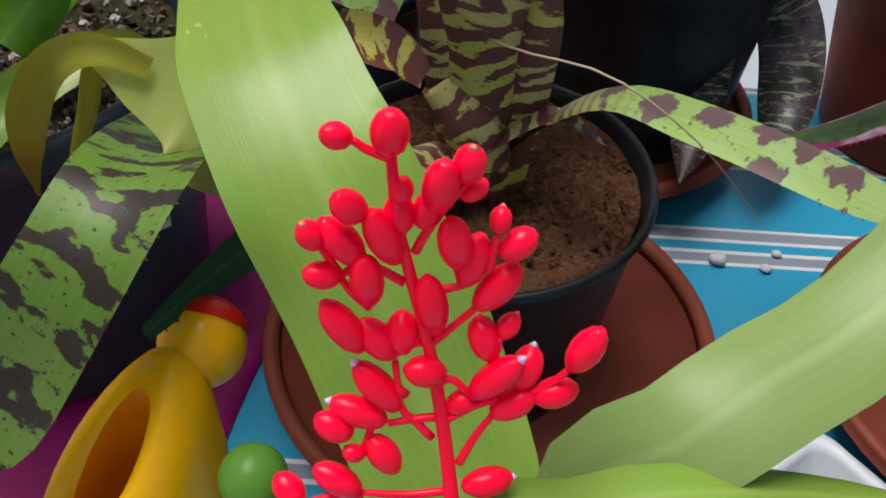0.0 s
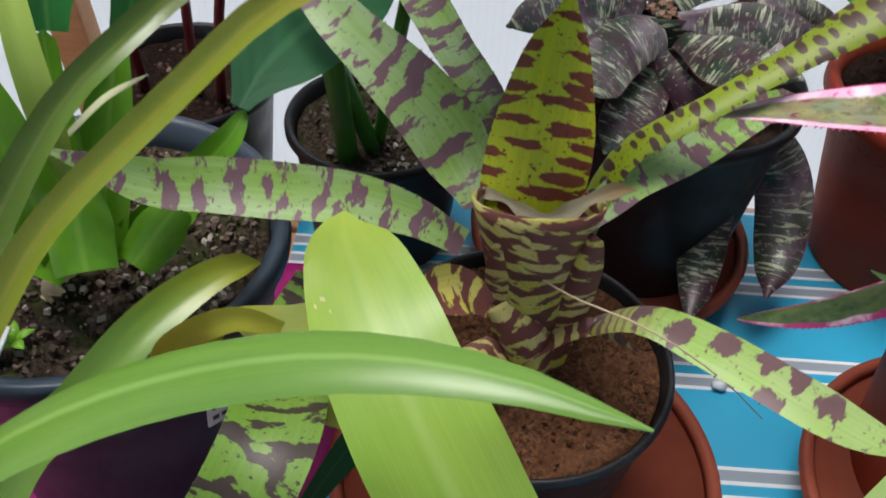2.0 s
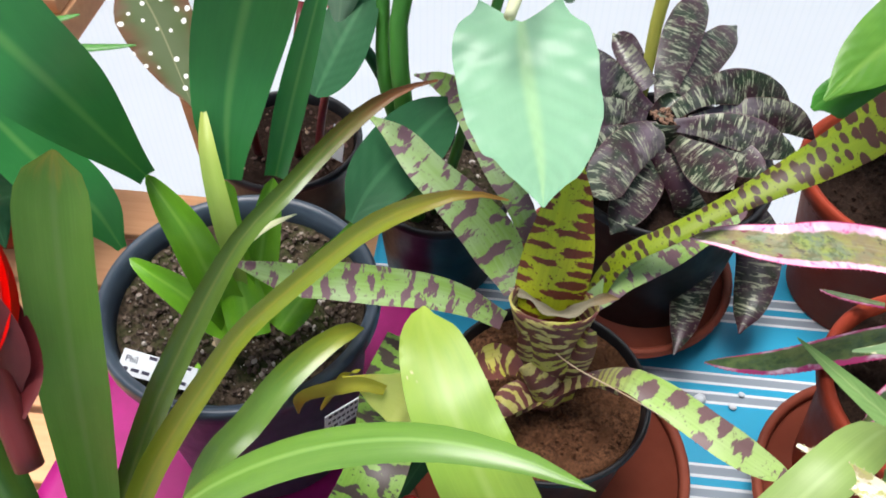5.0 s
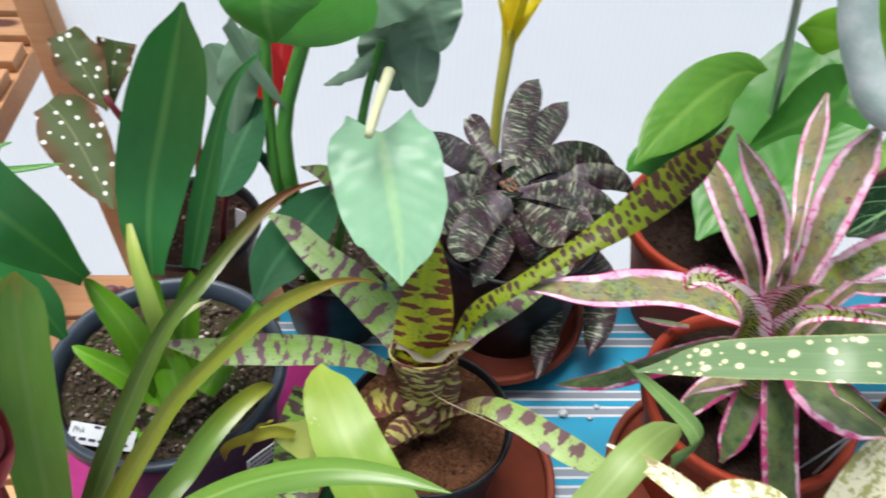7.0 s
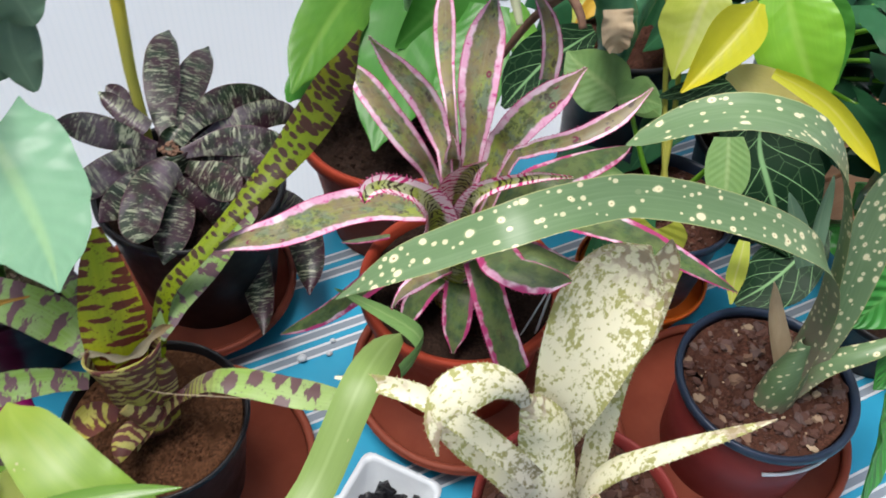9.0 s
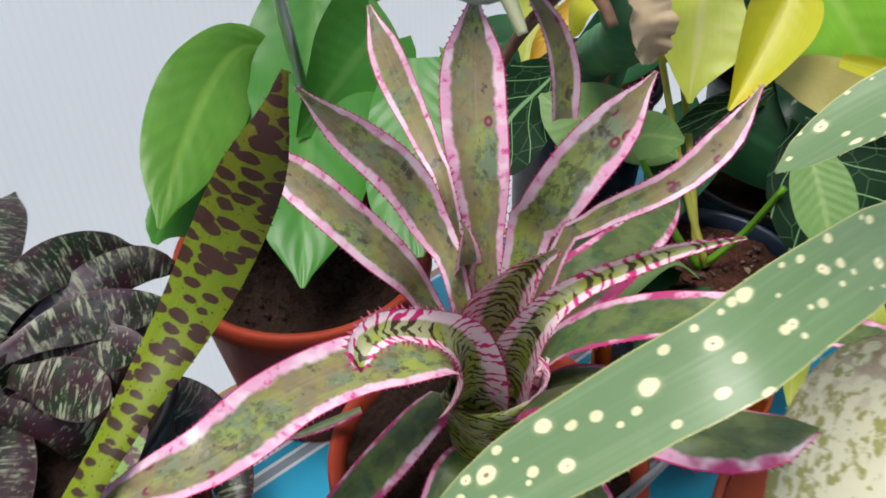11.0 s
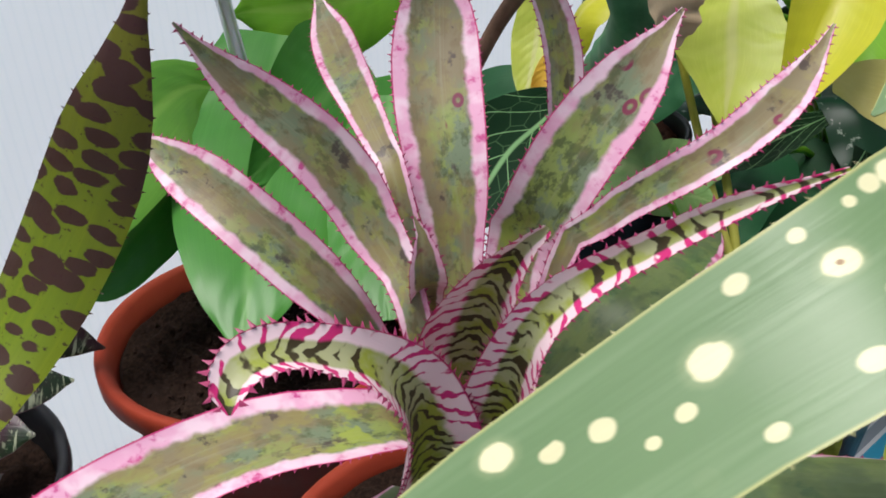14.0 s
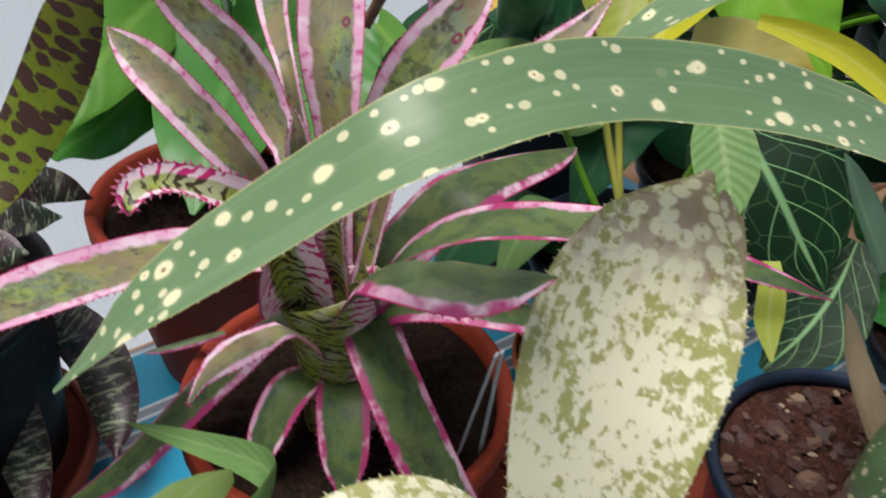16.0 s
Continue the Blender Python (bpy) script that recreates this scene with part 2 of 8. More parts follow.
        if sv:
            tagged(raw_part("spine_edge", sv, sf, spines, ob, smooth=False), kind="stuff")
    return ob


def tube(plant, mat, pts, r0, r1=None, name="stem", label="", n=14, m=10, lumps=0.0):
    """A tapered round stem along a curve, closed at both ends."""
    r1 = r0 if r1 is None else r1
    c = spline(pts, n)
    verts, faces, uvs, ref = [], [], [], None
    for i, p in enumerate(c):
        t = (c[min(i + 1, n)] - c[max(i - 1, 0)]).normalized()
        if ref is None:
            ref = Vector((1, 0, 0)) if abs(t.x) < 0.8 else Vector((0, 1, 0))
        a = (ref - t * ref.dot(t)).normalized()
        b = t.cross(a)
        ref = a
        r = r0 + (r1 - r0) * i / n
        r *= 1 + lumps * math.sin(i * 2.4)
        for k in range(m):
            ang = 2 * math.pi * k / m
            verts.append(p + a * (r * math.cos(ang)) + b * (r * math.sin(ang)))
            uvs.append((k / m, i / n))
    for i in range(n):
        for k in range(m):
            k2 = (k + 1) % m
            faces.append((i * m + k, i * m + k2, (i + 1) * m + k2, (i + 1) * m + k))
    faces.append(tuple(reversed(range(m))))
    faces.append(tuple(n * m + k for k in range(m)))
    return raw_part(name, verts, faces, mat, plant, label, uvs)


def lathe(name, mat, prof, at, parent=None, label="", seg=56, wob=0.0):
    """A turned form: prof is (radius, height) from the inside bottom round to the outside bottom."""
    verts, faces, uvs = [], [], []
    for i, (r, z) in enumerate(prof):
        for k in range(seg):
            a = 2 * math.pi * k / seg
            rr = r * (1 + wob * math.sin(2 * a + 1.0))
            verts.append((at[0] + rr * math.cos(a), at[1] + rr * math.sin(a), at[2] + z))
            uvs.append((k / seg, i / max(1, len(prof) - 1)))
    for i in range(len(prof) - 1):
        for k in range(seg):
            k2 = (k + 1) % seg
            faces.append((i * seg + k, i * seg + k2, (i + 1) * seg + k2, (i + 1) * seg + k))
    if prof[0][0] > 1e-4:
        faces.append(tuple(range(seg)))
    if prof[-1][0] > 1e-4:
        faces.append(tuple(reversed([(len(prof) - 1) * seg + k for k in range(seg)])))
    return raw_part(name, verts, faces, mat, parent, label, uvs)


def pot(plant, mat, x, y, z0, rim_z, r, lip=0.006, lip_h=0.014, taper=0.78, rim_mat=None, soil=None, soil_drop=0.015, label=""):
    """A tapered plastic flower pot with a rolled rim; the soil is a mound of its own inside."""
    h, rb, th = rim_z - z0, r * taper, 0.0022
    body_top = h - (lip_h if rim_mat else 0.0)
    r_at = lambda z: rb + (r - lip - rb) * z / h
    outer = [(rb * 0.97, 0.0), (rb, 0.004), (r_at(h * 0.5), h * 0.5), (r_at(h - lip_h), h - lip_h)]
    rim = [(r - lip * 0.4, h - lip_h + 0.001), (r, h - lip_h + 0.004), (r, h - 0.004), (r - 0.0015, h - 0.0005), (r - 0.004, h), (r - lip - 0.001, h - 0.003)]
    inner = [(r_at(h - lip_h) - th, h - lip_h), (r_at(h * 0.4) - th, h * 0.4), (rb - th, 0.004), (0.0005, 0.004)]
    if rim_mat:
        lathe("pot", mat, list(reversed(outer + [(r_at(h - lip_h) - th, h - lip_h)] + inner[1:])), (x, y, z0), plant, label)
        lathe("rim", rim_mat, list(reversed(outer[-1:] + rim + inner[:1])), (x, y, z0), plant, "dark blue-black plastic pot rim")
    else:
        lathe("pot", mat, list(reversed(outer + rim + inner)), (x, y, z0), plant, label)
    if soil:
        top = rim_z - soil_drop
        rr = r_at(h - soil_drop) - th - 0.0012
        soil_mound(plant, soil, x, y, top, rr)


def soil_mound(plant, mat, x, y, z, r, rings=40, seg=112, rough=0.006):
    verts, faces = [(x, y, z + 0.004)], []
    for i in range(1, rings + 1):
        f = i / rings
        for k in range(seg):
            a = 2 * math.pi * k / seg
            px, py = x + r * f * math.cos(a), y + r * f * math.sin(a)
            hz = noise.fractal(Vector((px * 70, py * 70, z * 9)), 0.55, 2.3, 5) * rough * (1 if i < rings else 0.3)
            verts.append((px, py, z + 0.004 * (1 - f * f) + hz))
    for k in range(seg):
        faces.append((0, 1 + k, 1 + (k + 1) % seg))
    for i in range(rings - 1):
        for k in range(seg):
            a, b = 1 + i * seg + k, 1 + i * seg + (k + 1) % seg
            faces.append((a, a + seg, b + seg, b))
    b0 = 1 + (rings - 1) * seg
    low = len(verts)
    verts += [(v[0], v[1], z - 0.02) for v in verts[b0:b0 + seg]]
    for k in range(seg):
        faces.append((b0 + k, low + k, low + (k + 1) % seg, b0 + (k + 1) % seg))
    faces.append(tuple(low + k for k in reversed(range(seg))))
    return raw_part("soil", verts, faces, mat, plant)


def saucer(x, y, r, h=0.045, label="", base=0.74):
    ob = thing("saucer", label or "brown terracotta-coloured plastic saucer on the striped cloth", "saucer", "plant saucers")
    t = 0.003
    prof = [(0.0005, 0.004), (r * base - t, 0.004), (r * base + 0.004, 0.008), (r - 0.011, h - 0.010), (r - 0.010, h - 0.003), (r - 0.007, h), (r - 0.002, h),
            (r, h - 0.003), (r - 0.001, h - 0.012), (r - 0.006, h - 0.014), (r * base + 0.006, 0.006), (r * base, 0.0)]
    lathe("dish", M_CLAY, prof[:4] + prof[8:], (x, y, 0.0015), ob)
    lathe("rim", M_CLAY, prof[3:9], (x, y, 0.0015), ob)
    return ob


def box_verts(x0, y0, z0, x1, y1, z1):
    return [(x0, y0, z0), (x1, y0, z0), (x1, y1, z0), (x0, y1, z0), (x0, y0, z1), (x1, y0, z1), (x1, y1, z1), (x0, y1, z1)]


BOX = [(0, 3, 2, 1), (4, 5, 6, 7), (0, 1, 5, 4), (1, 2, 6, 5), (2, 3, 7, 6), (3, 0, 4, 7)]


def bevel_box(name, mat, size, m, parent=None, label="", bevel=0.003):
    bm = bmesh.new()
    bmesh.ops.create_cube(bm, size=1.0)
    bmesh.ops.scale(bm, vec=size, verts=bm.verts)
    if bevel:
        bmesh.ops.bevel(bm, geom=list(bm.edges), offset=bevel, segments=2, affect="EDGES", profile=0.6)
    bmesh.ops.transform(bm, matrix=m, verts=bm.verts)
    return part(name, bm, mat, parent, label)

# ---- leaf materials ----
def banded(name, light, lime, dark, pitch=85.0, thick=0.25, ragged=2.4, gaps=0.5, specks=0.7, ripen=0.0, foot=0.0, warp=1.6, cells=None):
    """Yellow-green leaf crossed by ragged purple-brown bands that break into blotches, with fine specks."""
    k = Mat(name, 0.40, spec=0.25)
    bend = k.math("MULTIPLY", k.math("SUBTRACT", k.noise(k.met(28, 26), 1.0, 2), 0.5), warp * 6.2832)
    turn = k.math("ADD", k.math("MULTIPLY", k.sep(k.met(0.0, pitch))[1], 6.2832), bend)
    s = k.math("MULTIPLY", k.math("SINE", turn), 0.62)
    if cells:
        s = k.math("MULTIPLY", k.math("SUBTRACT", 0.46, k.voro(k.met(*cells), 1.0, rand=0.7)), 4.5)
    rag = k.math("MULTIPLY", k.math("SUBTRACT", k.noise(k.met(70, 150), 1.0, 4, 0.6), 0.5), ragged)
    gap = k.math("MULTIPLY", k.math("SUBTRACT", k.noise(k.met(30, 75), 1.0, 3, 0.55, 0.3), gaps), 3.6)
    d = k.math("ADD", k.math("ADD", s, rag), gap)
    if ripen:
        d = k.math("ADD", d, k.math("MULTIPLY", k.math("POWER", k.along(), 2.0), ripen))
    mask = k.step(d, 0.95 - thick - 0.14, 0.95 - thick + 0.14)
    if foot:
        low = k.step(k.along(), foot, foot * 0.45)
        fine_band = k.math("SINE", k.math("ADD", k.math("MULTIPLY", k.sep(k.met(0.0, 170.0))[1], 6.2832), k.math("MULTIPLY", k.noise(k.met(40, 60), 1.0, 3), 9.0)))
        mask = k.math("MAXIMUM", mask, k.math("MULTIPLY", low, k.step(k.math("ADD", fine_band, k.math("MULTIPLY", rag, 0.5)), 0.15, 0.45)))
    fine = k.step(k.noise(k.met(330, 420), 1.0, 3), 0.62, 0.68)
    base = k.mix(k.step(k.noise(k.met(18, 14), 1.0, 3), 0.35, 0.65), light, lime)
    base = k.mix(k.math("MULTIPLY", k.step(k.noise(k.met(420, 9), 1.0, 2), 0.4, 0.7), 0.30), base, tuple(c * 1.35 for c in light))
    if ripen:
        base = k.mix(k.math("MULTIPLY", k.math("POWER", k.along(), 2.5), 0.8), base, (0.060, 0.042, 0.006))
    if foot:
        base = k.mix(k.math("MULTIPLY", low, 0.8), base, (0.30, 0.24, 0.05))
    base = k.mix(k.math("MULTIPLY", fine, specks), base, dark)
    body = k.mix(k.noise(k.met(90, 30), 1.0, 3), dark, tuple(c * 1.7 for c in dark))
    k.color(k.mix(k.math("MULTIPLY", mask, 0.94), base, body))
    k.bump(k.noise(k.met(900, 30), 1.0, 3), 0.14, 0.001)
    return k.glow_through(0.20).m


M_BAND = banded("banded_leaf", (0.25, 0.35, 0.17), (0.20, 0.34, 0.070), (0.095, 0.046, 0.068), 48.0, 0.66, 5.0, 0.50, 0.75, warp=2.2)
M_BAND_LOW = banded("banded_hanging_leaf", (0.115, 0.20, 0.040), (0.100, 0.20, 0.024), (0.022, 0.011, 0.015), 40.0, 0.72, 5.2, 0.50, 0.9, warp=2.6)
M_BAND_FOOT = banded("banded_arching_leaf", (0.25, 0.35, 0.13), (0.20, 0.34, 0.055), (0.075, 0.034, 0.046), thick=0.20, ragged=3.2, gaps=0.49, specks=0.7, foot=0.45, cells=(28.0, 42.0))
M_BAND_TIP = banded("banded_leaf_ripe", (0.17, 0.225, 0.010), (0.13, 0.215, 0.012), (0.026, 0.007, 0.010), thick=0.12, ragged=2.0, gaps=0.49, specks=0.8, ripen=1.0, cells=(62.0, 120.0))
M_BAND_MID = banded("banded_inner_leaf", (0.40, 0.43, 0.022), (0.32, 0.40, 0.028), (0.100, 0.013, 0.017), thick=0.44, ragged=4.4, gaps=0.49, specks=1.0, cells=(28.0, 100.0))
M_TUBE = banded("banded_sheath", (0.50, 0.44, 0.20), (0.44, 0.43, 0.07), (0.090, 0.021, 0.030), 82.0, 1.04, 4.0, 0.485, 0.7, warp=2.6)


def pink_leaf(name, inner=False, low=False):
    """Olive and grey-green leaf with broad pink margins and dark rose flecks."""
    k = Mat(name, 0.42)
    e = k.math("ADD", k.edge(), k.math("MULTIPLY", k.math("SUBTRACT", k.noise(k.met(60, 90), 1.0, 3), 0.5), 0.35))
    body = k.mix(k.step(k.noise(k.met(75, 60), 1.0, 4, 0.6), 0.46, 0.55), (0.155, 0.205, 0.125), (0.220, 0.280, 0.085))
    body = k.mix(k.math("MULTIPLY", k.step(k.noise(k.met(150, 95), 1.0, 5, 0.65), 0.48, 0.60), 0.80), body, (0.060, 0.082, 0.034))
    body = k.mix(k.math("MULTIPLY", k.math("MULTIPLY", k.step(k.noise(k.met(90, 75), 1.0, 3), 0.50, 0.58), k.step(k.along(), 0.85, 0.45)), 0.85), body, (0.27, 0.33, 0.06))
    body = k.mix(k.math("MULTIPLY", k.step(k.noise(k.met(34, 18), 1.0, 5, 0.65), 0.40, 0.60), 0.75), body, (0.215, 0.155, 0.085))
    body = k.mix(k.math("MULTIPLY", k.step(k.noise(k.met(80, 70), 1.0, 5, 0.65), 0.59, 0.66), 0.8), body, (0.050, 0.036, 0.038))
    body = k.mix(k.math("MULTIPLY", k.step(k.noise(k.met(420, 12), 1.0, 2), 0.5, 0.75), 0.25), body, (0.32, 0.33, 0.22))
    ring = k.voro(k.met(60, 45), 1.0)
    body = k.mix(k.math("MULTIPLY", k.math("MULTIPLY", k.step(ring, 0.19, 0.15), k.step(ring, 0.03, 0.09)), k.step(k.noise(k.met(25, 20), 1.0), 0.60, 0.64)), body, (0.17, 0.03, 0.06))
    # Lower leaves: greener by nature, and darkened further for the shade under the rosette.
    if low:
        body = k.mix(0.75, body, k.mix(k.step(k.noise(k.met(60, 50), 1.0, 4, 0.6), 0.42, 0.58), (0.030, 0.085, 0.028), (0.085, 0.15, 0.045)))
    rose = k.mix(k.step(k.noise(k.met(120, 150), 1.0, 4, 0.6), 0.54, 0.68), (0.66, 0.36, 0.50), (0.50, 0.08, 0.24))
    rose = k.mix(k.step(k.noise(k.met(55, 70), 1.0, 3), 0.42, 0.62), rose, (0.72, 0.55, 0.63))
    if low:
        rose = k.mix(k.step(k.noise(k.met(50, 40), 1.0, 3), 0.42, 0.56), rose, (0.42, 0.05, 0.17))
    col = k.mix(k.step(e, 0.68 if low else 0.57, 0.80 if low else 0.71), body, rose)
    if inner:
        um = k.nt.nodes.new("ShaderNodeUVMap")
        um.uv_map = "metric"
        xy = k.sep(um.outputs[0])
        warp = k.math("MULTIPLY", k.noise(k.met(60, 48), 1.0, 3), 4.2)
        slope = k.math("ADD", k.math("MULTIPLY", xy[1], 135.0), k.math("MULTIPLY", k.math("ABSOLUTE", xy[0]), 95.0))
        zeb = k.math("SINE", k.math("MULTIPLY", k.math("ADD", slope, warp), 6.2832))
        thin = k.math("MULTIPLY", k.math("SUBTRACT", k.noise(k.met(90, 150), 1.0, 3), 0.5), 5.0)
        zeb = k.math("ADD", zeb, k.math("SUBTRACT", thin, 0.25))
        green = k.mix(k.step(k.noise(k.met(60, 60), 1.0), 0.42, 0.6), (0.26, 0.31, 0.045), (0.35, 0.37, 0.20))
        mid = k.mix(k.step(zeb, 0.0, 0.6), green, (0.040, 0.032, 0.012))
        rim = k.mix(k.step(zeb, 0.1, 0.6), (0.76, 0.60, 0.64), (0.54, 0.035, 0.17))
        col = k.mix(k.step(e, 0.40, 0.55), mid, rim)
    col = k.mix(k.step(k.edge(), 0.95, 0.985), col, (0.50, 0.03, 0.15))
    k.color(col).bump(k.noise(k.met(900, 40), 1.0), 0.12, 0.001)
    return k.glow_through(0.22).m


M_PINK, M_PINK_IN, M_PINK_LOW = pink_leaf("pink_edged_leaf"), pink_leaf("pink_striped_leaf", True), pink_leaf("rose_edged_shaded_lower_leaf", low=True)
M_SPINE_PINK = Mat("rose_spines", 0.45).color((0.26, 0.03, 0.09)).m
M_SPINE_DARK = Mat("dark_spines", 0.45).color((0.05, 0.02, 0.018)).m
M_SPINE_PALE = Mat("pale_spines", 0.5).color((0.34, 0.33, 0.16)).m


def dark_leaf():
    """Purple-black and bottle-green leaf, barred and flecked with cream, some leaves with a mauve bloom."""
    k = Mat("dark_banded_leaf", 0.36, spec=0.42)
    info = k.nt.nodes.new("ShaderNodeObjectInfo")
    w = k.noise(k.met(40, 190), 1.0, 5, 0.62, 1.0)
    br = k.noise(k.met(30, 34), 1.0, 4, 0.6)
    mask = k.math("MULTIPLY", k.step(w, 0.53, 0.60), k.step(br, 0.38, 0.54))
    fleck = k.math("MULTIPLY", k.step(k.noise(k.met(210, 300), 1.0, 3), 0.60, 0.68), 0.6)
    base = k.mix(k.step(k.noise(k.met(30, 34), 1.0, 4, 0.6), 0.40, 0.60), (0.034, 0.011, 0.019), (0.012, 0.028, 0.012))
    bloom = k.math("MULTIPLY", k.step(k.math("ADD", k.noise(k.met(26, 14), 1.0, 4, 0.6), k.math("MULTIPLY", k.math("SUBTRACT", info.outputs["Random"], 0.5), 0.34)), 0.50, 0.72), k.math("MULTIPLY", k.step(k.along(), 0.95, 0.45), 0.62))
    base = k.mix(bloom, base, (0.215, 0.17, 0.205))
    col = k.mix(k.math("MAXIMUM", k.math("MULTIPLY", mask, 0.72), k.math("MULTIPLY", fleck, 0.7)), base, (0.42, 0.46, 0.31))
    k.color(k.mix(k.step(k.edge(), 0.94, 0.99), col, (0.10, 0.05, 0.06)))
    k.bump(k.noise(k.met(700, 30), 1.0), 0.25, 0.001)
    return k.glow_through(0.08).m


M_DARK = dark_leaf()


def spotted_leaf():
    """Grey-green leathery leaf with round cream spots."""
    k = Mat("spotted_leaf", 0.34)
    def dots(sx, sy, share, lo, hi):
        """Round spots of mixed size, one in some of the cells."""
        n = k.nt.nodes.new("ShaderNodeTexVoronoi")
        n.voronoi_dimensions = "2D"
        n.inputs["Scale"].default_value, n.inputs["Randomness"].default_value = 1.0, 0.85
        k.link(k.met(sx, sy), n.inputs["Vector"])
        tone = k.sep(n.outputs["Color"])
        size = k.math("ADD", k.math("MULTIPLY", tone[1], hi - lo), lo)
        wob = k.math("MULTIPLY", k.math("SUBTRACT", k.noise(k.met(190, 150), 1.0, 3), 0.5), 0.12)
        far = k.math("DIVIDE", k.math("ADD", n.outputs["Distance"], wob), size)
        return far, k.step(tone[0], share, share - 0.01)

    d, pick = dots(60, 44, 0.76, 0.08, 0.19)
    d2, pick2 = dots(120, 95, 0.46, 0.10, 0.26)
    m1 = k.math("MULTIPLY", k.step(d, 1.12, 0.82), pick)
    m2 = k.math("MULTIPLY", k.step(d2, 1.15, 0.80), pick2)
    base = k.mix(k.noise(k.met(16, 12), 1.0, 3), (0.100, 0.175, 0.080), (0.152, 0.242, 0.115))
    base = k.mix(k.math("MULTIPLY", k.step(k.noise(k.met(320, 7), 1.0, 2), 0.45, 0.70), 0.30), base, (0.21, 0.30, 0.17))
    base = k.mix(k.math("MULTIPLY", k.math("MULTIPLY", k.step(d, 1.7, 0.9), pick), 0.30), base, (0.36, 0.42, 0.24))
    base = k.mix(k.step(k.edge(), 0.95, 0.99), base, (0.36, 0.38, 0.16))
    foot = k.math("MULTIPLY", k.step(k.along(), 0.36, 0.10), k.step(k.noise(k.met(50, 30), 1.0, 4), 0.34, 0.54))
    base = k.mix(k.math("MULTIPLY", foot, 0.85), base, (0.20, 0.165, 0.12))
    col = k.mix(k.math("MAXIMUM", m1, k.math("MULTIPLY", m2, 0.8)), base, (0.70, 0.66, 0.42))
    k.color(k.mix(k.math("MULTIPLY", k.math("MULTIPLY", k.step(d, 0.28, 0.16), pick), k.step(k.noise(k.met(60, 50), 1.0), 0.50, 0.55)), col, (0.25, 0.16, 0.08)))
    k.bump(k.noise(k.met(500, 25), 1.0), 0.15, 0.001)
    return k.glow_through(0.15).m


M_SPOT = spotted_leaf()


def mottled_leaf():
    """Cream leaf with green and brown mottling."""
    k = Mat("mottled_leaf", 0.45)
    blot = k.math("ADD", k.noise(k.met(230, 160), 1.0, 4, 0.58), k.math("MULTIPLY", k.math("SUBTRACT", k.noise(k.met(34, 26), 1.0, 2), 0.5), 0.36))
    g = k.step(k.math("ADD", blot, k.math("MULTIPLY", k.math("POWER", k.edge(), 3.0), 0.10)), 0.525, 0.645)
    base = k.mix(k.noise(k.met(20, 20), 1.0), (0.84, 0.82, 0.58), (0.84, 0.83, 0.68))
    col = k.mix(k.math("MULTIPLY", g, 0.9), base, k.mix(k.noise(k.met(30, 20), 1.0, 2), (0.46, 0.47, 0.13), (0.33, 0.33, 0.11)))
    al = k.along()
    top = k.step(k.math("ADD", al, k.math("MULTIPLY", k.math("SUBTRACT", k.noise(k.met(60, 60), 1.0, 4), 0.5), 0.5)), 0.66, 0.90)
    col = k.mix(k.math("MULTIPLY", k.math("MULTIPLY", top, k.step(k.voro(k.met(110, 95), 1.0, rand=0.9), 0.34, 0.52)), 0.80), col, (0.40, 0.30, 0.20))
    foot = k.step(al, 0.34, 0.03)
    col = k.mix(k.math("MULTIPLY", foot, 0.7), col, k.mix(g, (0.50, 0.48, 0.42), (0.15, 0.12, 0.10)))
    k.color(col).bump(k.noise(k.met(900, 60), 1.0), 0.12, 0.001)
    return k.glow_through(0.42).m


M_MOTT = mottled_leaf()


def plain_leaf(name, a, b, rib=None, tip=None, rough=0.36, through=0.3, veins=0.0, spec=0.5, scars=False, grainy=0.16, ripe=(0.62, 0.97)):
    """Green leaf with fine lengthwise grain, a rib and, if named, a ripened tip."""
    k = Mat(name, rough, spec=spec * 0.75)
    col = k.mix(k.noise(k.uv(1.5, 2.5), 2.2, 3), a, b)
    grain = k.noise(k.uv(26, 1.0), 4, 3)
    col = k.mix(k.math("MULTIPLY", k.step(grain, 0.45, 0.75), grainy), col, tuple(min(1, c * 1.5) for c in b))
    if rib:
        col = k.mix(k.math("MULTIPLY", k.step(k.edge(), 0.16, 0.02), 0.55), col, rib)
    if tip:
        al = k.math("ADD", k.along(), k.math("MULTIPLY", k.math("SUBTRACT", k.noise(k.uv(3, 3), 3), 0.5), 0.25))
        col = k.mix(k.step(al, *ripe), col, tip)
    if scars:
        sc = k.math("MULTIPLY", k.step(k.voro(k.met(300, 95), 1.0), 0.20, 0.14), k.step(k.noise(k.met(40, 14), 1.0, 2), 0.67, 0.70))
        col = k.mix(sc, col, (0.62, 0.52, 0.32))
    col = k.mix(k.math("MULTIPLY", k.step(k.noise(k.uv(20, 60), 5, 2), 0.70, 0.74), 0.35), col, tuple(c * 0.4 for c in a))
    k.color(col)
    if veins:
        wv = k.sep(k.tc.outputs["UV"])
        side = k.math("ADD", k.math("MULTIPLY", wv[1], 1.0), k.math("MULTIPLY", k.edge(), -0.22))
        comb = k.nt.nodes.new("ShaderNodeCombineXYZ")
        k.link(side, comb.inputs[1])
        k.bump(k.wave(comb.outputs[0], 3.2, 0.4, "Y"), veins, 0.004)
    else:
        k.bump(grain, grainy * 0.5, 0.0012)
    return k.glow_through(through).m


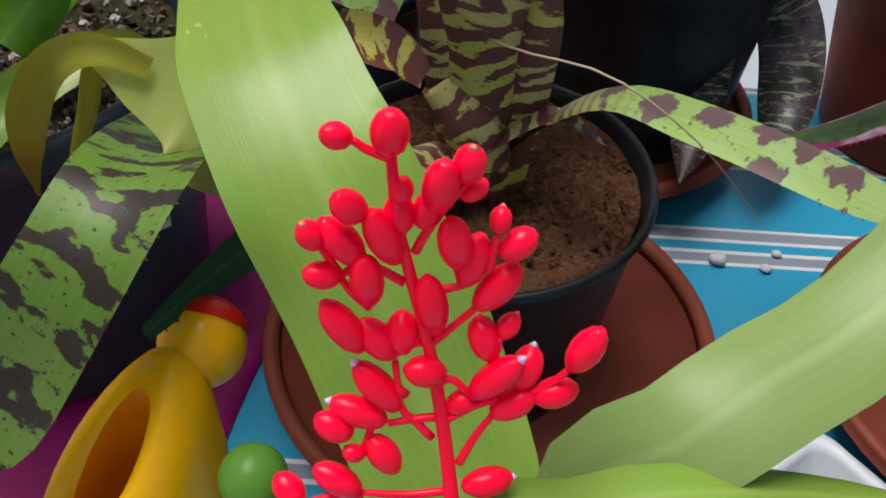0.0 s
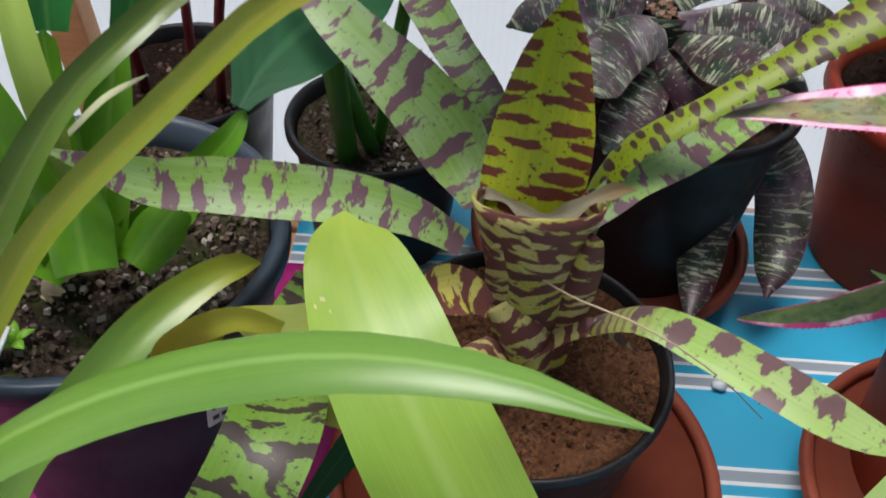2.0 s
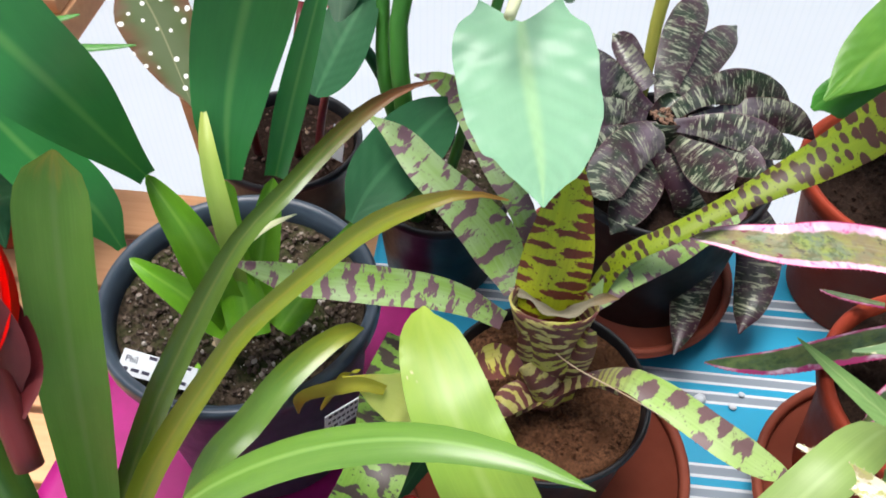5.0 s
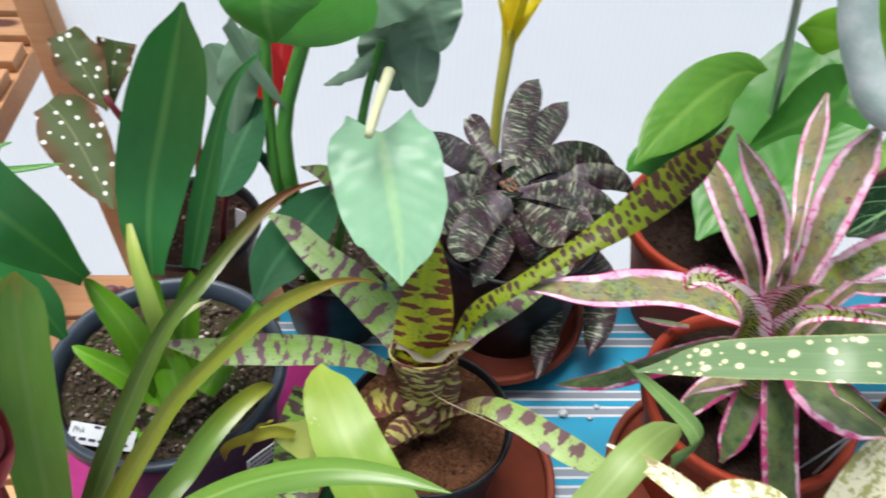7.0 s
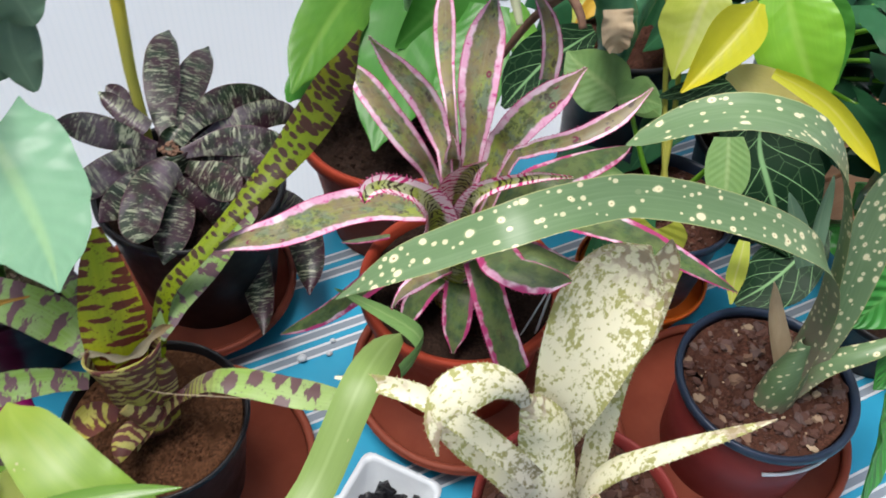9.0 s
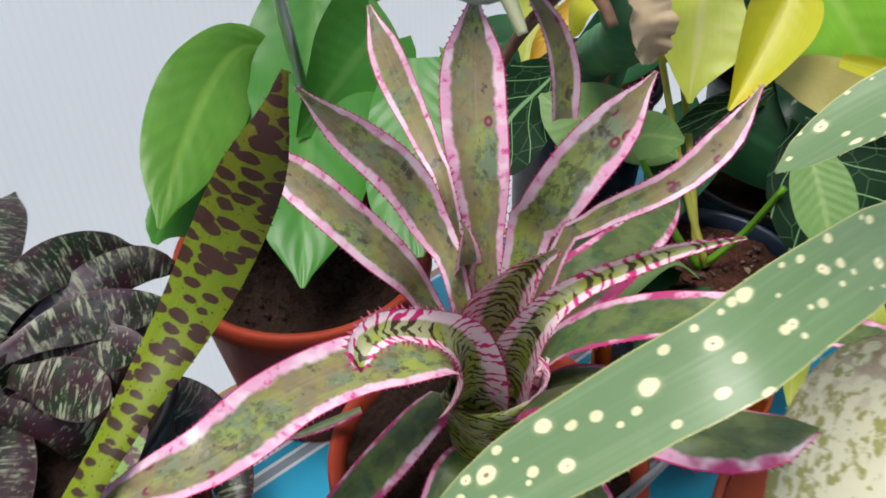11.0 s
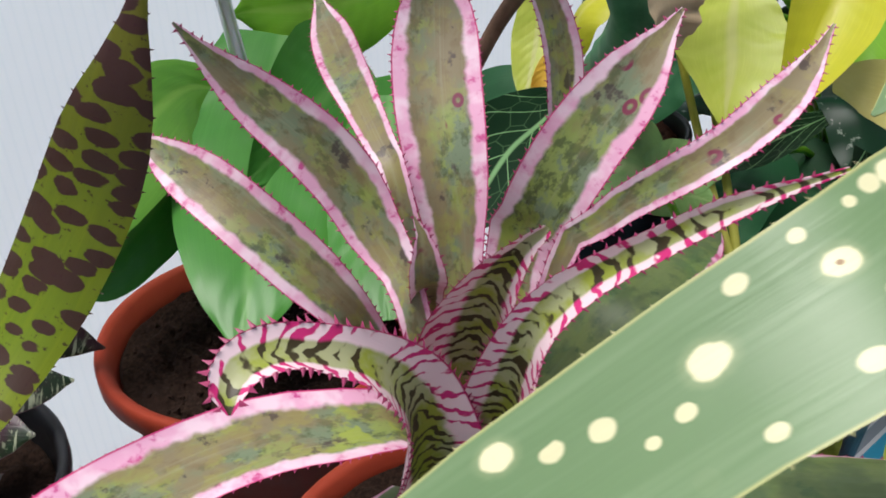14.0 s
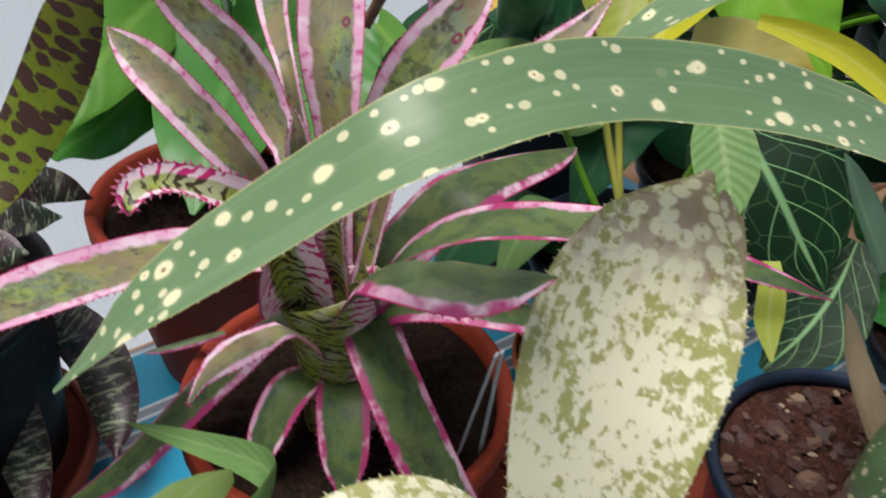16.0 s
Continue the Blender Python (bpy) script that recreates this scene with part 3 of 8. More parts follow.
M_LIME = plain_leaf("lime_leaf", (0.165, 0.305, 0.040), (0.250, 0.385, 0.062), (0.29, 0.42, 0.11), (0.31, 0.41, 0.062), scars=True, rough=0.36, spec=0.55, grainy=0.16, ripe=(0.70, 1.10))
M_LIME_PALE = plain_leaf("dull_lime_leaf", (0.180, 0.280, 0.075), (0.240, 0.345, 0.105), (0.29, 0.40, 0.15), scars=True, rough=0.40, spec=0.5, grainy=0.18)
M_LIME2 = plain_leaf("yellowing_leaf", (0.64, 0.72, 0.22), (0.70, 0.76, 0.30), None, (0.60, 0.58, 0.08), rough=0.42, grainy=0.15, through=0.7)
M_STRAP = plain_leaf("strap_leaf", (0.05, 0.15, 0.025), (0.11, 0.23, 0.04), (0.16, 0.30, 0.07), rough=0.27, spec=0.7)
M_STRAP_PALE = plain_leaf("pale_strap_leaf", (0.08, 0.19, 0.030), (0.15, 0.28, 0.045), (0.24, 0.40, 0.11), rough=0.27, spec=0.7)
M_STRAP_TIP = plain_leaf("yellow_tipped_strap_leaf", (0.09, 0.20, 0.030), (0.16, 0.28, 0.045), None, (0.30, 0.32, 0.03), rough=0.27, spec=0.7, ripe=(0.66, 1.05))
M_STRAP_AGED = plain_leaf("aged_strap_leaf", (0.065, 0.15, 0.022), (0.13, 0.20, 0.030), (0.20, 0.24, 0.05), (0.19, 0.065, 0.026), rough=0.27, spec=0.7, ripe=(0.68, 1.0))
M_STRAP_TORN = plain_leaf("torn_strap_leaf", (0.14, 0.31, 0.055), (0.23, 0.41, 0.090), (0.25, 0.40, 0.12), (0.50, 0.40, 0.08), rough=0.32, spec=0.5, ripe=(0.90, 1.10), through=0.55)
M_STRAP_GOLD = plain_leaf("golden_strap_leaf", (0.13, 0.20, 0.018), (0.23, 0.26, 0.022), (0.28, 0.26, 0.03), (0.22, 0.10, 0.018), rough=0.27, spec=0.7, ripe=(0.78, 1.04))
M_ORCHID = plain_leaf("deep_green_leaf", (0.022, 0.165, 0.040), (0.048, 0.245, 0.058), (0.14, 0.36, 0.09), rough=0.34, spec=0.45, through=0.2, grainy=0.08)
M_SHEATH = plain_leaf("green_sheath", (0.085, 0.27, 0.014), (0.17, 0.39, 0.030), (0.24, 0.46, 0.06), rough=0.30, spec=0.6, through=0.3)
M_SHEATH_PALE = plain_leaf("pale_sheath", (0.30, 0.44, 0.08), (0.38, 0.52, 0.12), None, (0.42, 0.50, 0.12), rough=0.4, through=0.35)
M_MINT = plain_leaf("mint_leaf", (0.175, 0.345, 0.215), (0.23, 0.42, 0.265), (0.32, 0.50, 0.25), rough=0.38, through=0.3, veins=0.2, grainy=0.06)
M_SAGE = plain_leaf("sage_leaf", (0.12, 0.22, 0.14), (0.17, 0.28, 0.18), (0.22, 0.34, 0.22), rough=0.42, veins=0.05)
M_DEEP = plain_leaf("dark_green_leaf", (0.014, 0.070, 0.026), (0.024, 0.100, 0.040), (0.05, 0.16, 0.07), rough=0.5, through=0.12, veins=0.05, spec=0.22)
M_HEART = plain_leaf("fresh_green_leaf", (0.075, 0.25, 0.030), (0.165, 0.365, 0.050), (0.26, 0.46, 0.09), rough=0.36, veins=0.08, through=0.35)
M_HEART2 = plain_leaf("mid_green_leaf", (0.045, 0.20, 0.028), (0.08, 0.27, 0.045), (0.14, 0.34, 0.08), rough=0.34, veins=0.08)
M_LIMEHEART = plain_leaf("bright_green_leaf", (0.17, 0.42, 0.035), (0.26, 0.52, 0.05), (0.34, 0.56, 0.10), rough=0.34, veins=0.06, through=0.4)
M_LIMEYELLOW = plain_leaf("lime_yellow_leaf", (0.40, 0.50, 0.06), (0.52, 0.56, 0.12), (0.58, 0.58, 0.26), rough=0.4, veins=0.06, through=0.4)
M_OLIVE = plain_leaf("soft_green_leaf", (0.13, 0.26, 0.08), (0.20, 0.34, 0.11), (0.30, 0.42, 0.17), rough=0.5, veins=0.10)
M_TAIL = plain_leaf("withering_leaf", (0.30, 0.31, 0.03), (0.38, 0.38, 0.05), None, (0.34, 0.26, 0.03), rough=0.42, through=0.45)
M_OLIVE_Y = plain_leaf("olive_yellow_leaf", (0.24, 0.28, 0.03), (0.32, 0.35, 0.05), (0.40, 0.42, 0.12), rough=0.45, veins=0.25)
M_YELLOW = plain_leaf("yellow_leaf", (0.48, 0.50, 0.03), (0.56, 0.55, 0.05), (0.60, 0.58, 0.16), (0.62, 0.56, 0.03), rough=0.38, through=0.45, veins=0.05)
M_GOLDLEAF = plain_leaf("golden_old_leaf", (0.66, 0.42, 0.05), (0.72, 0.50, 0.09), None, (0.60, 0.34, 0.04), rough=0.45, through=0.4, veins=0.12)
M_BUTTER = plain_leaf("butter_leaf", (0.60, 0.55, 0.16), (0.66, 0.60, 0.26), None, (0.55, 0.42, 0.06), rough=0.45, through=0.4, veins=0.05)
M_RIBBED = plain_leaf("ribbed_leaf", (0.05, 0.26, 0.05), (0.09, 0.36, 0.08), (0.16, 0.42, 0.12), rough=0.34, veins=0.45)
M_DRY = plain_leaf("dry_leaf", (0.36, 0.27, 0.16), (0.52, 0.43, 0.29), None, None, rough=0.75, through=0.2)
M_PAPER = plain_leaf("papery_leaf", (0.34, 0.30, 0.16), (0.50, 0.46, 0.34), None, (0.26, 0.18, 0.08), rough=0.7, through=0.35, grainy=0.6)
M_CREAM = plain_leaf("cream_sheath", (0.48, 0.52, 0.30), (0.58, 0.60, 0.40), None, None, rough=0.5)


def veined_leaf():
    """Velvety dark green leaf with a net of pale veins; its base holds the shade of other leaves."""
    k = Mat("white_veined_leaf", 0.5, spec=0.15)
    d = k.voro(k.uv(3.4, 4.2), 1.6, "DISTANCE_TO_EDGE")
    mid = k.step(k.edge(), 0.07, 0.02)
    side = k.math("SUBTRACT", k.math("MULTIPLY", k.along(), 5.0), k.math("MULTIPLY", k.edge(), 2.0))
    fr = k.math("ABSOLUTE", k.math("SUBTRACT", k.math("FRACT", side), 0.5))
    ribs = k.step(fr, 0.035, 0.012)
    net = k.math("MAXIMUM", k.math("MAXIMUM", mid, ribs), k.math("MULTIPLY", k.step(d, 0.035, 0.012), 0.2))
    base = k.mix(k.noise(k.uv(2, 2), 3), (0.004, 0.018, 0.007), (0.008, 0.032, 0.011))
    k.color(k.mix(net, base, (0.18, 0.34, 0.15)))
    k.bump(net, 0.2, 0.001)
    return k.glow_through(0.12).m


M_VEIN = veined_leaf()


def begonia_leaf():
    """Olive-bronze leaf with white round dots."""
    k = Mat("dotted_leaf", 0.5, spec=0.15)
    d = k.math("ADD", k.voro(k.met(52, 44), 1.0, rand=0.95), k.math("MULTIPLY", k.math("SUBTRACT", k.noise(k.met(40, 40), 1.0, 2), 0.5), 0.3))
    dots = k.step(d, 0.15, 0.11)
    ed = k.math("ADD", k.edge(), k.math("MULTIPLY", k.math("SUBTRACT", k.noise(k.met(25, 25), 1.0, 3), 0.5), 1.2))
    base = k.mix(k.step(ed, 0.45, 1.2), (0.055, 0.085, 0.025), (0.115, 0.050, 0.026))
    base = k.mix(k.step(k.edge(), 0.04, 0.01), base, (0.14, 0.16, 0.07))
    k.color(k.mix(dots, base, (0.72, 0.72, 0.66)))
    k.bump(d, 0.15, 0.002)
    return k.glow_through(0.15).m


M_BEG = begonia_leaf()
M_REDLEAF = plain_leaf("red_underleaf", (0.36, 0.012, 0.018), (0.48, 0.03, 0.03), (0.5, 0.1, 0.08), rough=0.4)

# ---- other materials ----
def plastic(name, a, b, rough=0.4, scuff=0.12, scale=9.0, spec=0.28):
    k = Mat(name, rough, spec=spec)
    f = k.noise(k.obj(1.0), scale, 5, 0.6)
    k.color(k.mix(k.step(f, 0.35, 0.75), a, b))
    k.rough(k.math("ADD", k.math("MULTIPLY", k.noise(k.obj(1.0), 60, 3), scuff * 2), rough - scuff))
    return k.bump(k.noise(k.obj(1.0), 220, 2), 0.05, 0.0006).m


M_CLAY = plastic("brown_plastic", (0.165, 0.040, 0.024), (0.215, 0.058, 0.034), 0.55, spec=0.18)
M_CLAYPOT = plastic("terracotta_plastic", (0.25, 0.038, 0.020), (0.31, 0.058, 0.030), 0.6, spec=0.14)
M_REDPOT = plastic("red_brown_plastic", (0.165, 0.026, 0.024), (0.205, 0.038, 0.032), 0.45, spec=0.16)
M_BLACK = plastic("black_plastic", (0.007, 0.0075, 0.009), (0.013, 0.014, 0.016), 0.42)
M_BLUEGREY = plastic("slate_blue_plastic", (0.022, 0.034, 0.048), (0.036, 0.052, 0.070), 0.36)
M_RIM = plastic("blue_black_plastic", (0.012, 0.020, 0.038), (0.022, 0.034, 0.058), 0.34)
M_ORANGE = plastic("orange_plastic", (0.58, 0.12, 0.02), (0.66, 0.17, 0.04), 0.4)
M_WHITE = plastic("white_plastic", (0.50, 0.55, 0.58), (0.60, 0.64, 0.66), 0.35)
# White labels, greyed and blued in colour for the shade around them.
M_LABEL = plastic("shaded_label_white", (0.50, 0.54, 0.56), (0.60, 0.64, 0.65), 0.45)
M_CLEAR = Mat("milky_clear_plastic", 0.25, spec=0.5).color((0.50, 0.54, 0.56)).glow_through(0.5).m
M_INK = Mat("pen_ink", 0.6).color((0.03, 0.03, 0.05)).m
M_YTOY = plastic("yellow_toy_plastic", (0.78, 0.40, 0.010), (0.82, 0.46, 0.02), 0.3, 0.05)
M_RTOY = plastic("red_toy_plastic", (0.60, 0.02, 0.015), (0.66, 0.03, 0.02), 0.3, 0.05)
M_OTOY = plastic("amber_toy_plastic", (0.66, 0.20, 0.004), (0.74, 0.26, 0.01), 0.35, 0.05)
M_STEEL = Mat("brushed_metal", 0.35, 1.0).color((0.62, 0.64, 0.66)).m


def soil_mat(name, a, b, c, scale=300.0):
    k = Mat(name, 0.95, spec=0.1)
    f = k.noise(k.obj(1.0), scale, 6, 0.7)
    g = k.noise(k.obj(1.0), scale * 0.12, 4, 0.6)
    col = k.mix(k.step(f, 0.35, 0.65), a, b)
    col = k.mix(k.step(g, 0.40, 0.70), col, c)
    k.color(col)
    return k.bump(k.noise(k.obj(1.0), scale * 0.8, 5, 0.7), 0.9, 0.003).m


M_COIR = soil_mat("brown_coir", (0.028, 0.012, 0.007), (0.150, 0.072, 0.036), (0.075, 0.034, 0.017))
M_PEAT = soil_mat("dark_peat", (0.010, 0.006, 0.004), (0.034, 0.020, 0.014), (0.019, 0.011, 0.008))
M_GRIT = soil_mat("gritty_soil", (0.012, 0.009, 0.006), (0.070, 0.052, 0.036), (0.030, 0.040, 0.012), 220.0)
M_BARKSOIL = soil_mat("bark_soil", (0.030, 0.013, 0.009), (0.095, 0.042, 0.028), (0.055, 0.025, 0.017), 240.0)


def chip_mat(name, stops):
    k = Mat(name, 0.9)
    geo = k.nt.nodes.new("ShaderNodeNewGeometry")
    col = k.ramp(geo.outputs["Random Per Island"], stops)
    k.color(k.mix(k.math("MULTIPLY", k.noise(k.obj(1.0), 250, 4), 0.5), col, (0.05, 0.025, 0.02)))
    return k.bump(k.noise(k.obj(1.0), 300, 4), 0.5, 0.002).m


M_CHIPS = chip_mat("bark_chips", [(0.0, (0.060, 0.028, 0.019)), (0.45, (0.090, 0.043, 0.031)), (0.75, (0.095, 0.066, 0.060)), (0.93, (0.17, 0.10, 0.064)), (1.0, (0.52, 0.42, 0.28))])
M_PERLITE = chip_mat("pale_grit", [(0.0, (0.025, 0.018, 0.012)), (0.45, (0.09, 0.07, 0.05)), (0.86, (0.16, 0.13, 0.10)), (1.0, (0.55, 0.52, 0.46))])


def cloth_mat():
    """Turquoise oilcloth with groups of grey and white stripes that run along x."""
    k = Mat("striped_oilcloth", 0.28)
    y = k.sep(k.tc.outputs["Object"])[1]
    p = k.math("FRACT", k.math("DIVIDE", k.math("ADD", y, 1.0 + STRIPE_AT), STRIPE_STEP))
    w, gr, tq = (0.62, 0.66, 0.68), (0.24, 0.28, 0.32), (0.040, 0.31, 0.48)
    col = k.ramp(p, [(0.0, tq), (0.01, w), (0.04, gr), (0.12, w), (0.15, tq), (0.23, w), (0.26, gr), (0.34, w), (0.37, tq)], "CONSTANT")
    col = k.mix(k.math("MULTIPLY", k.noise(k.obj(1.0), 14, 4), 0.35), col, (0.10, 0.42, 0.60), "MULTIPLY")
    k.color(k.mix(0.75, col, k.ramp(p, [(0.0, tq), (0.01, w), (0.04, gr), (0.12, w), (0.15, tq), (0.23, w), (0.26, gr), (0.34, w), (0.37, tq)], "CONSTANT")))
    return k.bump(k.noise(k.obj(1.0), 30, 3), 0.15, 0.002).m


STRIPE_AT, STRIPE_STEP = -0.031, 0.121
M_CLOTH = cloth_mat()
# Magenta deepened to carry the dark shadow that the mat lies in.
M_MAGENTA = plastic("shadowed_magenta_cloth", (0.20, 0.003, 0.09), (0.27, 0.008, 0.13), 0.6, 0.05, 20)


def wood_mat():
    k = Mat("pine_wood", 0.6)
    g = k.noise(k.obj((3.0, 40.0, 40.0)), 3.0, 5, 0.6, 0.4)
    col = k.mix(g, (0.42, 0.20, 0.09), (0.62, 0.36, 0.19))
    knot = k.step(k.voro(k.obj((4.0, 9.0, 9.0)), 1.0), 0.13, 0.06)
    k.color(k.mix(knot, col, (0.10, 0.035, 0.02)))
    return k.bump(g, 0.3, 0.002).m


M_WOOD = wood_mat()


def wall_mat():
    """Twin-wall polycarbonate: milky, with close upright flutes."""
    k = Mat("twinwall_sheet", 0.35)
    x = k.sep(k.tc.outputs["Object"])[0]
    fl = k.math("ABSOLUTE", k.math("SUBTRACT", k.math("FRACT", k.math("MULTIPLY", x, 95.0)), 0.5))
    st = k.step(fl, 0.30, 0.48)
    col = k.mix(k.math("MULTIPLY", st, 0.10), (0.935, 0.970, 0.985), (0.66, 0.77, 0.83))
    col = k.mix(k.math("MULTIPLY", k.noise(k.obj((1.0, 1.0, 0.3)), 3.0, 4), 0.06), col, (0.70, 0.74, 0.72))
    k.color(col).bump(st, 0.15, 0.001)
    return k.glow_through(0.88).m


M_WALL = wall_mat()
M_FLOOR = soil_mat("light_bounce_gravel", (0.28, 0.27, 0.25), (0.50, 0.48, 0.45), (0.40, 0.39, 0.37), 40.0)
M_SPATHE = plain_leaf("yellow_bract", (0.72, 0.60, 0.02), (0.80, 0.68, 0.05), None, (0.78, 0.66, 0.02), rough=0.4)
M_STALK = plain_leaf("olive_stalk", (0.36, 0.38, 0.06), (0.48, 0.46, 0.10), None, (0.56, 0.50, 0.06), rough=0.5, grainy=0.4)
M_REDBRACT = plain_leaf("scarlet_bract", (0.74, 0.014, 0.010), (0.82, 0.025, 0.015), None, (0.86, 0.42, 0.16), rough=0.35)
M_SCARLET = plain_leaf("deep_scarlet_bract", (0.62, 0.008, 0.008), (0.72, 0.014, 0.012), None, (0.50, 0.01, 0.01), rough=0.35)
M_MAROON = plain_leaf("maroon_bract", (0.10, 0.012, 0.016), (0.17, 0.03, 0.03), None, None, rough=0.4)
M_BERRY = Mat("coral_red_berry", 0.30, spec=0.22)
M_BERRY.color(M_BERRY.mix(M_BERRY.noise(M_BERRY.obj(1.0), 120, 3), (0.93, 0.012, 0.040), (0.96, 0.022, 0.062)))
M_BERRY.b.inputs["Subsurface Weight"].default_value = 0.0
M_BERRY = M_BERRY.m
M_LILAC = Mat("lilac_petal", 0.5).color((0.62, 0.50, 0.70)).m
M_PEACH = Mat("peach_bud", 0.4).color((0.85, 0.20, 0.14)).m

M_VAR = Mat("variegated_leaf", 0.34)
M_VAR.color(M_VAR.mix(M_VAR.step(M_VAR.noise(M_VAR.met(60, 60), 1.0, 5, 0.65), 0.60, 0.66), (0.016, 0.07, 0.035), (0.42, 0.50, 0.42)))
M_VAR = M_VAR.glow_through(0.12).m
M_ROOT = plastic("grey_green_stem", (0.035, 0.13, 0.06), (0.08, 0.20, 0.10), 0.5, 0.1, 40)
M_WAXY = plastic("waxy_pale_stem", (0.28, 0.36, 0.32), (0.46, 0.51, 0.50), 0.5, 0.1, 30)
M_BROWNROOT = plastic("brown_root", (0.12, 0.065, 0.04), (0.22, 0.13, 0.085), 0.7, 0.1, 60)
M_SNAIL = plastic("purple_shell", (0.10, 0.03, 0.05), (0.22, 0.10, 0.11), 0.4)

# ---- the greenhouse and the bench ----
def slab(name, mat, x0, y0, z0, x1, y1, z1, label="", category="", kind="structure"):
    ob = raw_part(name, box_verts(x0, y0, z0, x1, y1, z1), BOX, mat, smooth=False)
    return tagged(ob, label, category, kind=kind)


# The wide pale ground is added to throw daylight up onto the walls.
slab("ground", M_FLOOR, -60.0, -60.0, -0.80, 60.0, 60.0, -0.75, "grey-brown gravel ground added under and around the greenhouse to bounce light onto its walls", "ground")
slab("wall_north", M_WALL, -2.6, 0.66, -0.75, 3.0, 0.67, 1.9, "milky fluted twin-wall greenhouse wall", "wall")
slab("wall_west", M_WALL, -2.61, -2.4, -0.75, -2.6, 0.66, 1.9, "milky fluted twin-wall greenhouse wall", "wall")
slab("wall_east", M_WALL, 3.0, -2.4, -0.75, 3.01, 0.66, 1.9, "milky fluted twin-wall greenhouse wall", "wall")
slab("wall_south", M_WALL, -2.6, -2.41, -0.75, 3.0, -2.4, 1.9, "milky fluted twin-wall greenhouse wall", "wall")

bench = thing("bench", "pine potting bench with slatted boards under the cloth", "bench", at=(0.3, 0.1, -0.75))
for i in range(11):
    y = -0.60 + i * 0.0902
    bevel_box("board", M_WOOD, (2.9, 0.082, 0.022), pose(0.45, y + 0.04, -0.0165), bench, bevel=0.003)
for x in (-0.85, 1.75):
    for y in (-0.5, 0.33):
        bevel_box("leg", M_WOOD, (0.06, 0.06, 0.72), pose(x, y, -0.39), bench, bevel=0.004)

CX0, CX1, CY0, CY1 = -0.215, 1.02, -0.60, 0.372
cv, cf = [], []
NX, NY = 90, 70
for j in range(NY + 1):
    for i in range(NX + 1):
        x, y = CX0 + (CX1 - CX0) * i / NX, CY0 + (CY1 - CY0) * j / NY
        z = 0.0006 * noise.noise(Vector((x * 9, y * 9, 0))) - 0.0002
        cv.append((x, y, z))
for j in range(NY):
    for i in range(NX):
        a = j * (NX + 1) + i
        cf.append((a, a + 1, a + NX + 2, a + NX + 1))
cloth = raw_part("tablecloth", cv, cf, M_CLOTH)
tagged(cloth, "turquoise oilcloth with grey and white stripes on the bench", "tablecloth")
md = cloth.modifiers.new("thick", "SOLIDIFY")
md.thickness, md.offset = 0.002, -1

mv, mf = [], []
for j in range(41):
    for i in range(25):
        x, y = -0.50 + 0.36 * i / 24, -0.42 + 0.66 * j / 40
        mv.append((x + 0.01 * math.sin(y * 17), y, 0.0022 + 0.0010 * noise.noise(Vector((x * 14, y * 14, 3)))))
for j in range(40):
    for i in range(24):
        a = j * 25 + i
        mf.append((a, a + 1, a + 26, a + 25))
mag = raw_part("placemat", mv, mf, M_MAGENTA)
tagged(mag, "magenta cloth mat spread under the pots", "placemat")
md = mag.modifiers.new("thick", "SOLIDIFY")
md.thickness, md.offset = 0.0015, -1

# ---- saucers ----
saucer(0.014, 0.006, 0.148)
saucer(0.372, -0.002, 0.147)
saucer(0.099, 0.283, 0.136)
saucer(0.645, -0.205, 0.150)

# ---- the banded bromeliad in the middle ----
P = thing("banded_bromeliad", "banded yellow-green and purple bromeliad in a black pot of brown coir", "bromeliad", "potted bromeliads", (0, 0, 0.0055))
pot(P, M_BLACK, 0, 0, 0.0055, 0.182, 0.097, lip=0.004, lip_h=0.008, taper=0.74, soil=M_COIR, soil_drop=0.010)


def sheath(plant, mat, axis, radii, flat=1.0, name="leaf_sheath", slit=0.0, thick=0.002):
    """The rolled foot of a rosette: an open tube along an axis, inside and outside."""
    n, m = 16, 22
    c = spline(axis, n)
    verts, faces, uvs, mets = [], [], [], []
    for side in (0, 1):
        for i, p in enumerate(c):
            f = i / n * (len(radii) - 1)
            k = min(int(f), len(radii) - 2)
            r = radii[k] + (radii[k + 1] - radii[k]) * (f - k) - thick * side
            t = (c[min(i + 1, n)] - c[max(i - 1, 0)]).normalized()
            a = Vector((1, 0, 0)) - t * t.x
            a.normalize()
            b = t.cross(a)
            for q in range(m):
                g = 2 * math.pi * q / m
                dip = slit * (i / n) ** 2 * math.cos(g + 1.6)
                verts.append(p + a * r * math.cos(g) + b * r * flat * math.sin(g) + t * dip)
                uvs.append((q / m, i / n))
                mets.append((g * r, (p - c[0]).length))
    o = m * (n + 1)
    for i in range(n):
        for q in range(m):
            q2 = (q + 1) % m
            faces.append((i * m + q, i * m + q2, (i + 1) * m + q2, (i + 1) * m + q))
            faces.append((o + (i + 1) * m + q, o + (i + 1) * m + q2, o + i * m + q2, o + i * m + q))
    for q in range(m):
        q2 = (q + 1) % m
        faces.append((n * m + q, n * m + q2, o + n * m + q2, o + n * m + q))
    return raw_part(name, verts, faces, mat, plant, uvs=uvs, metric=mets)


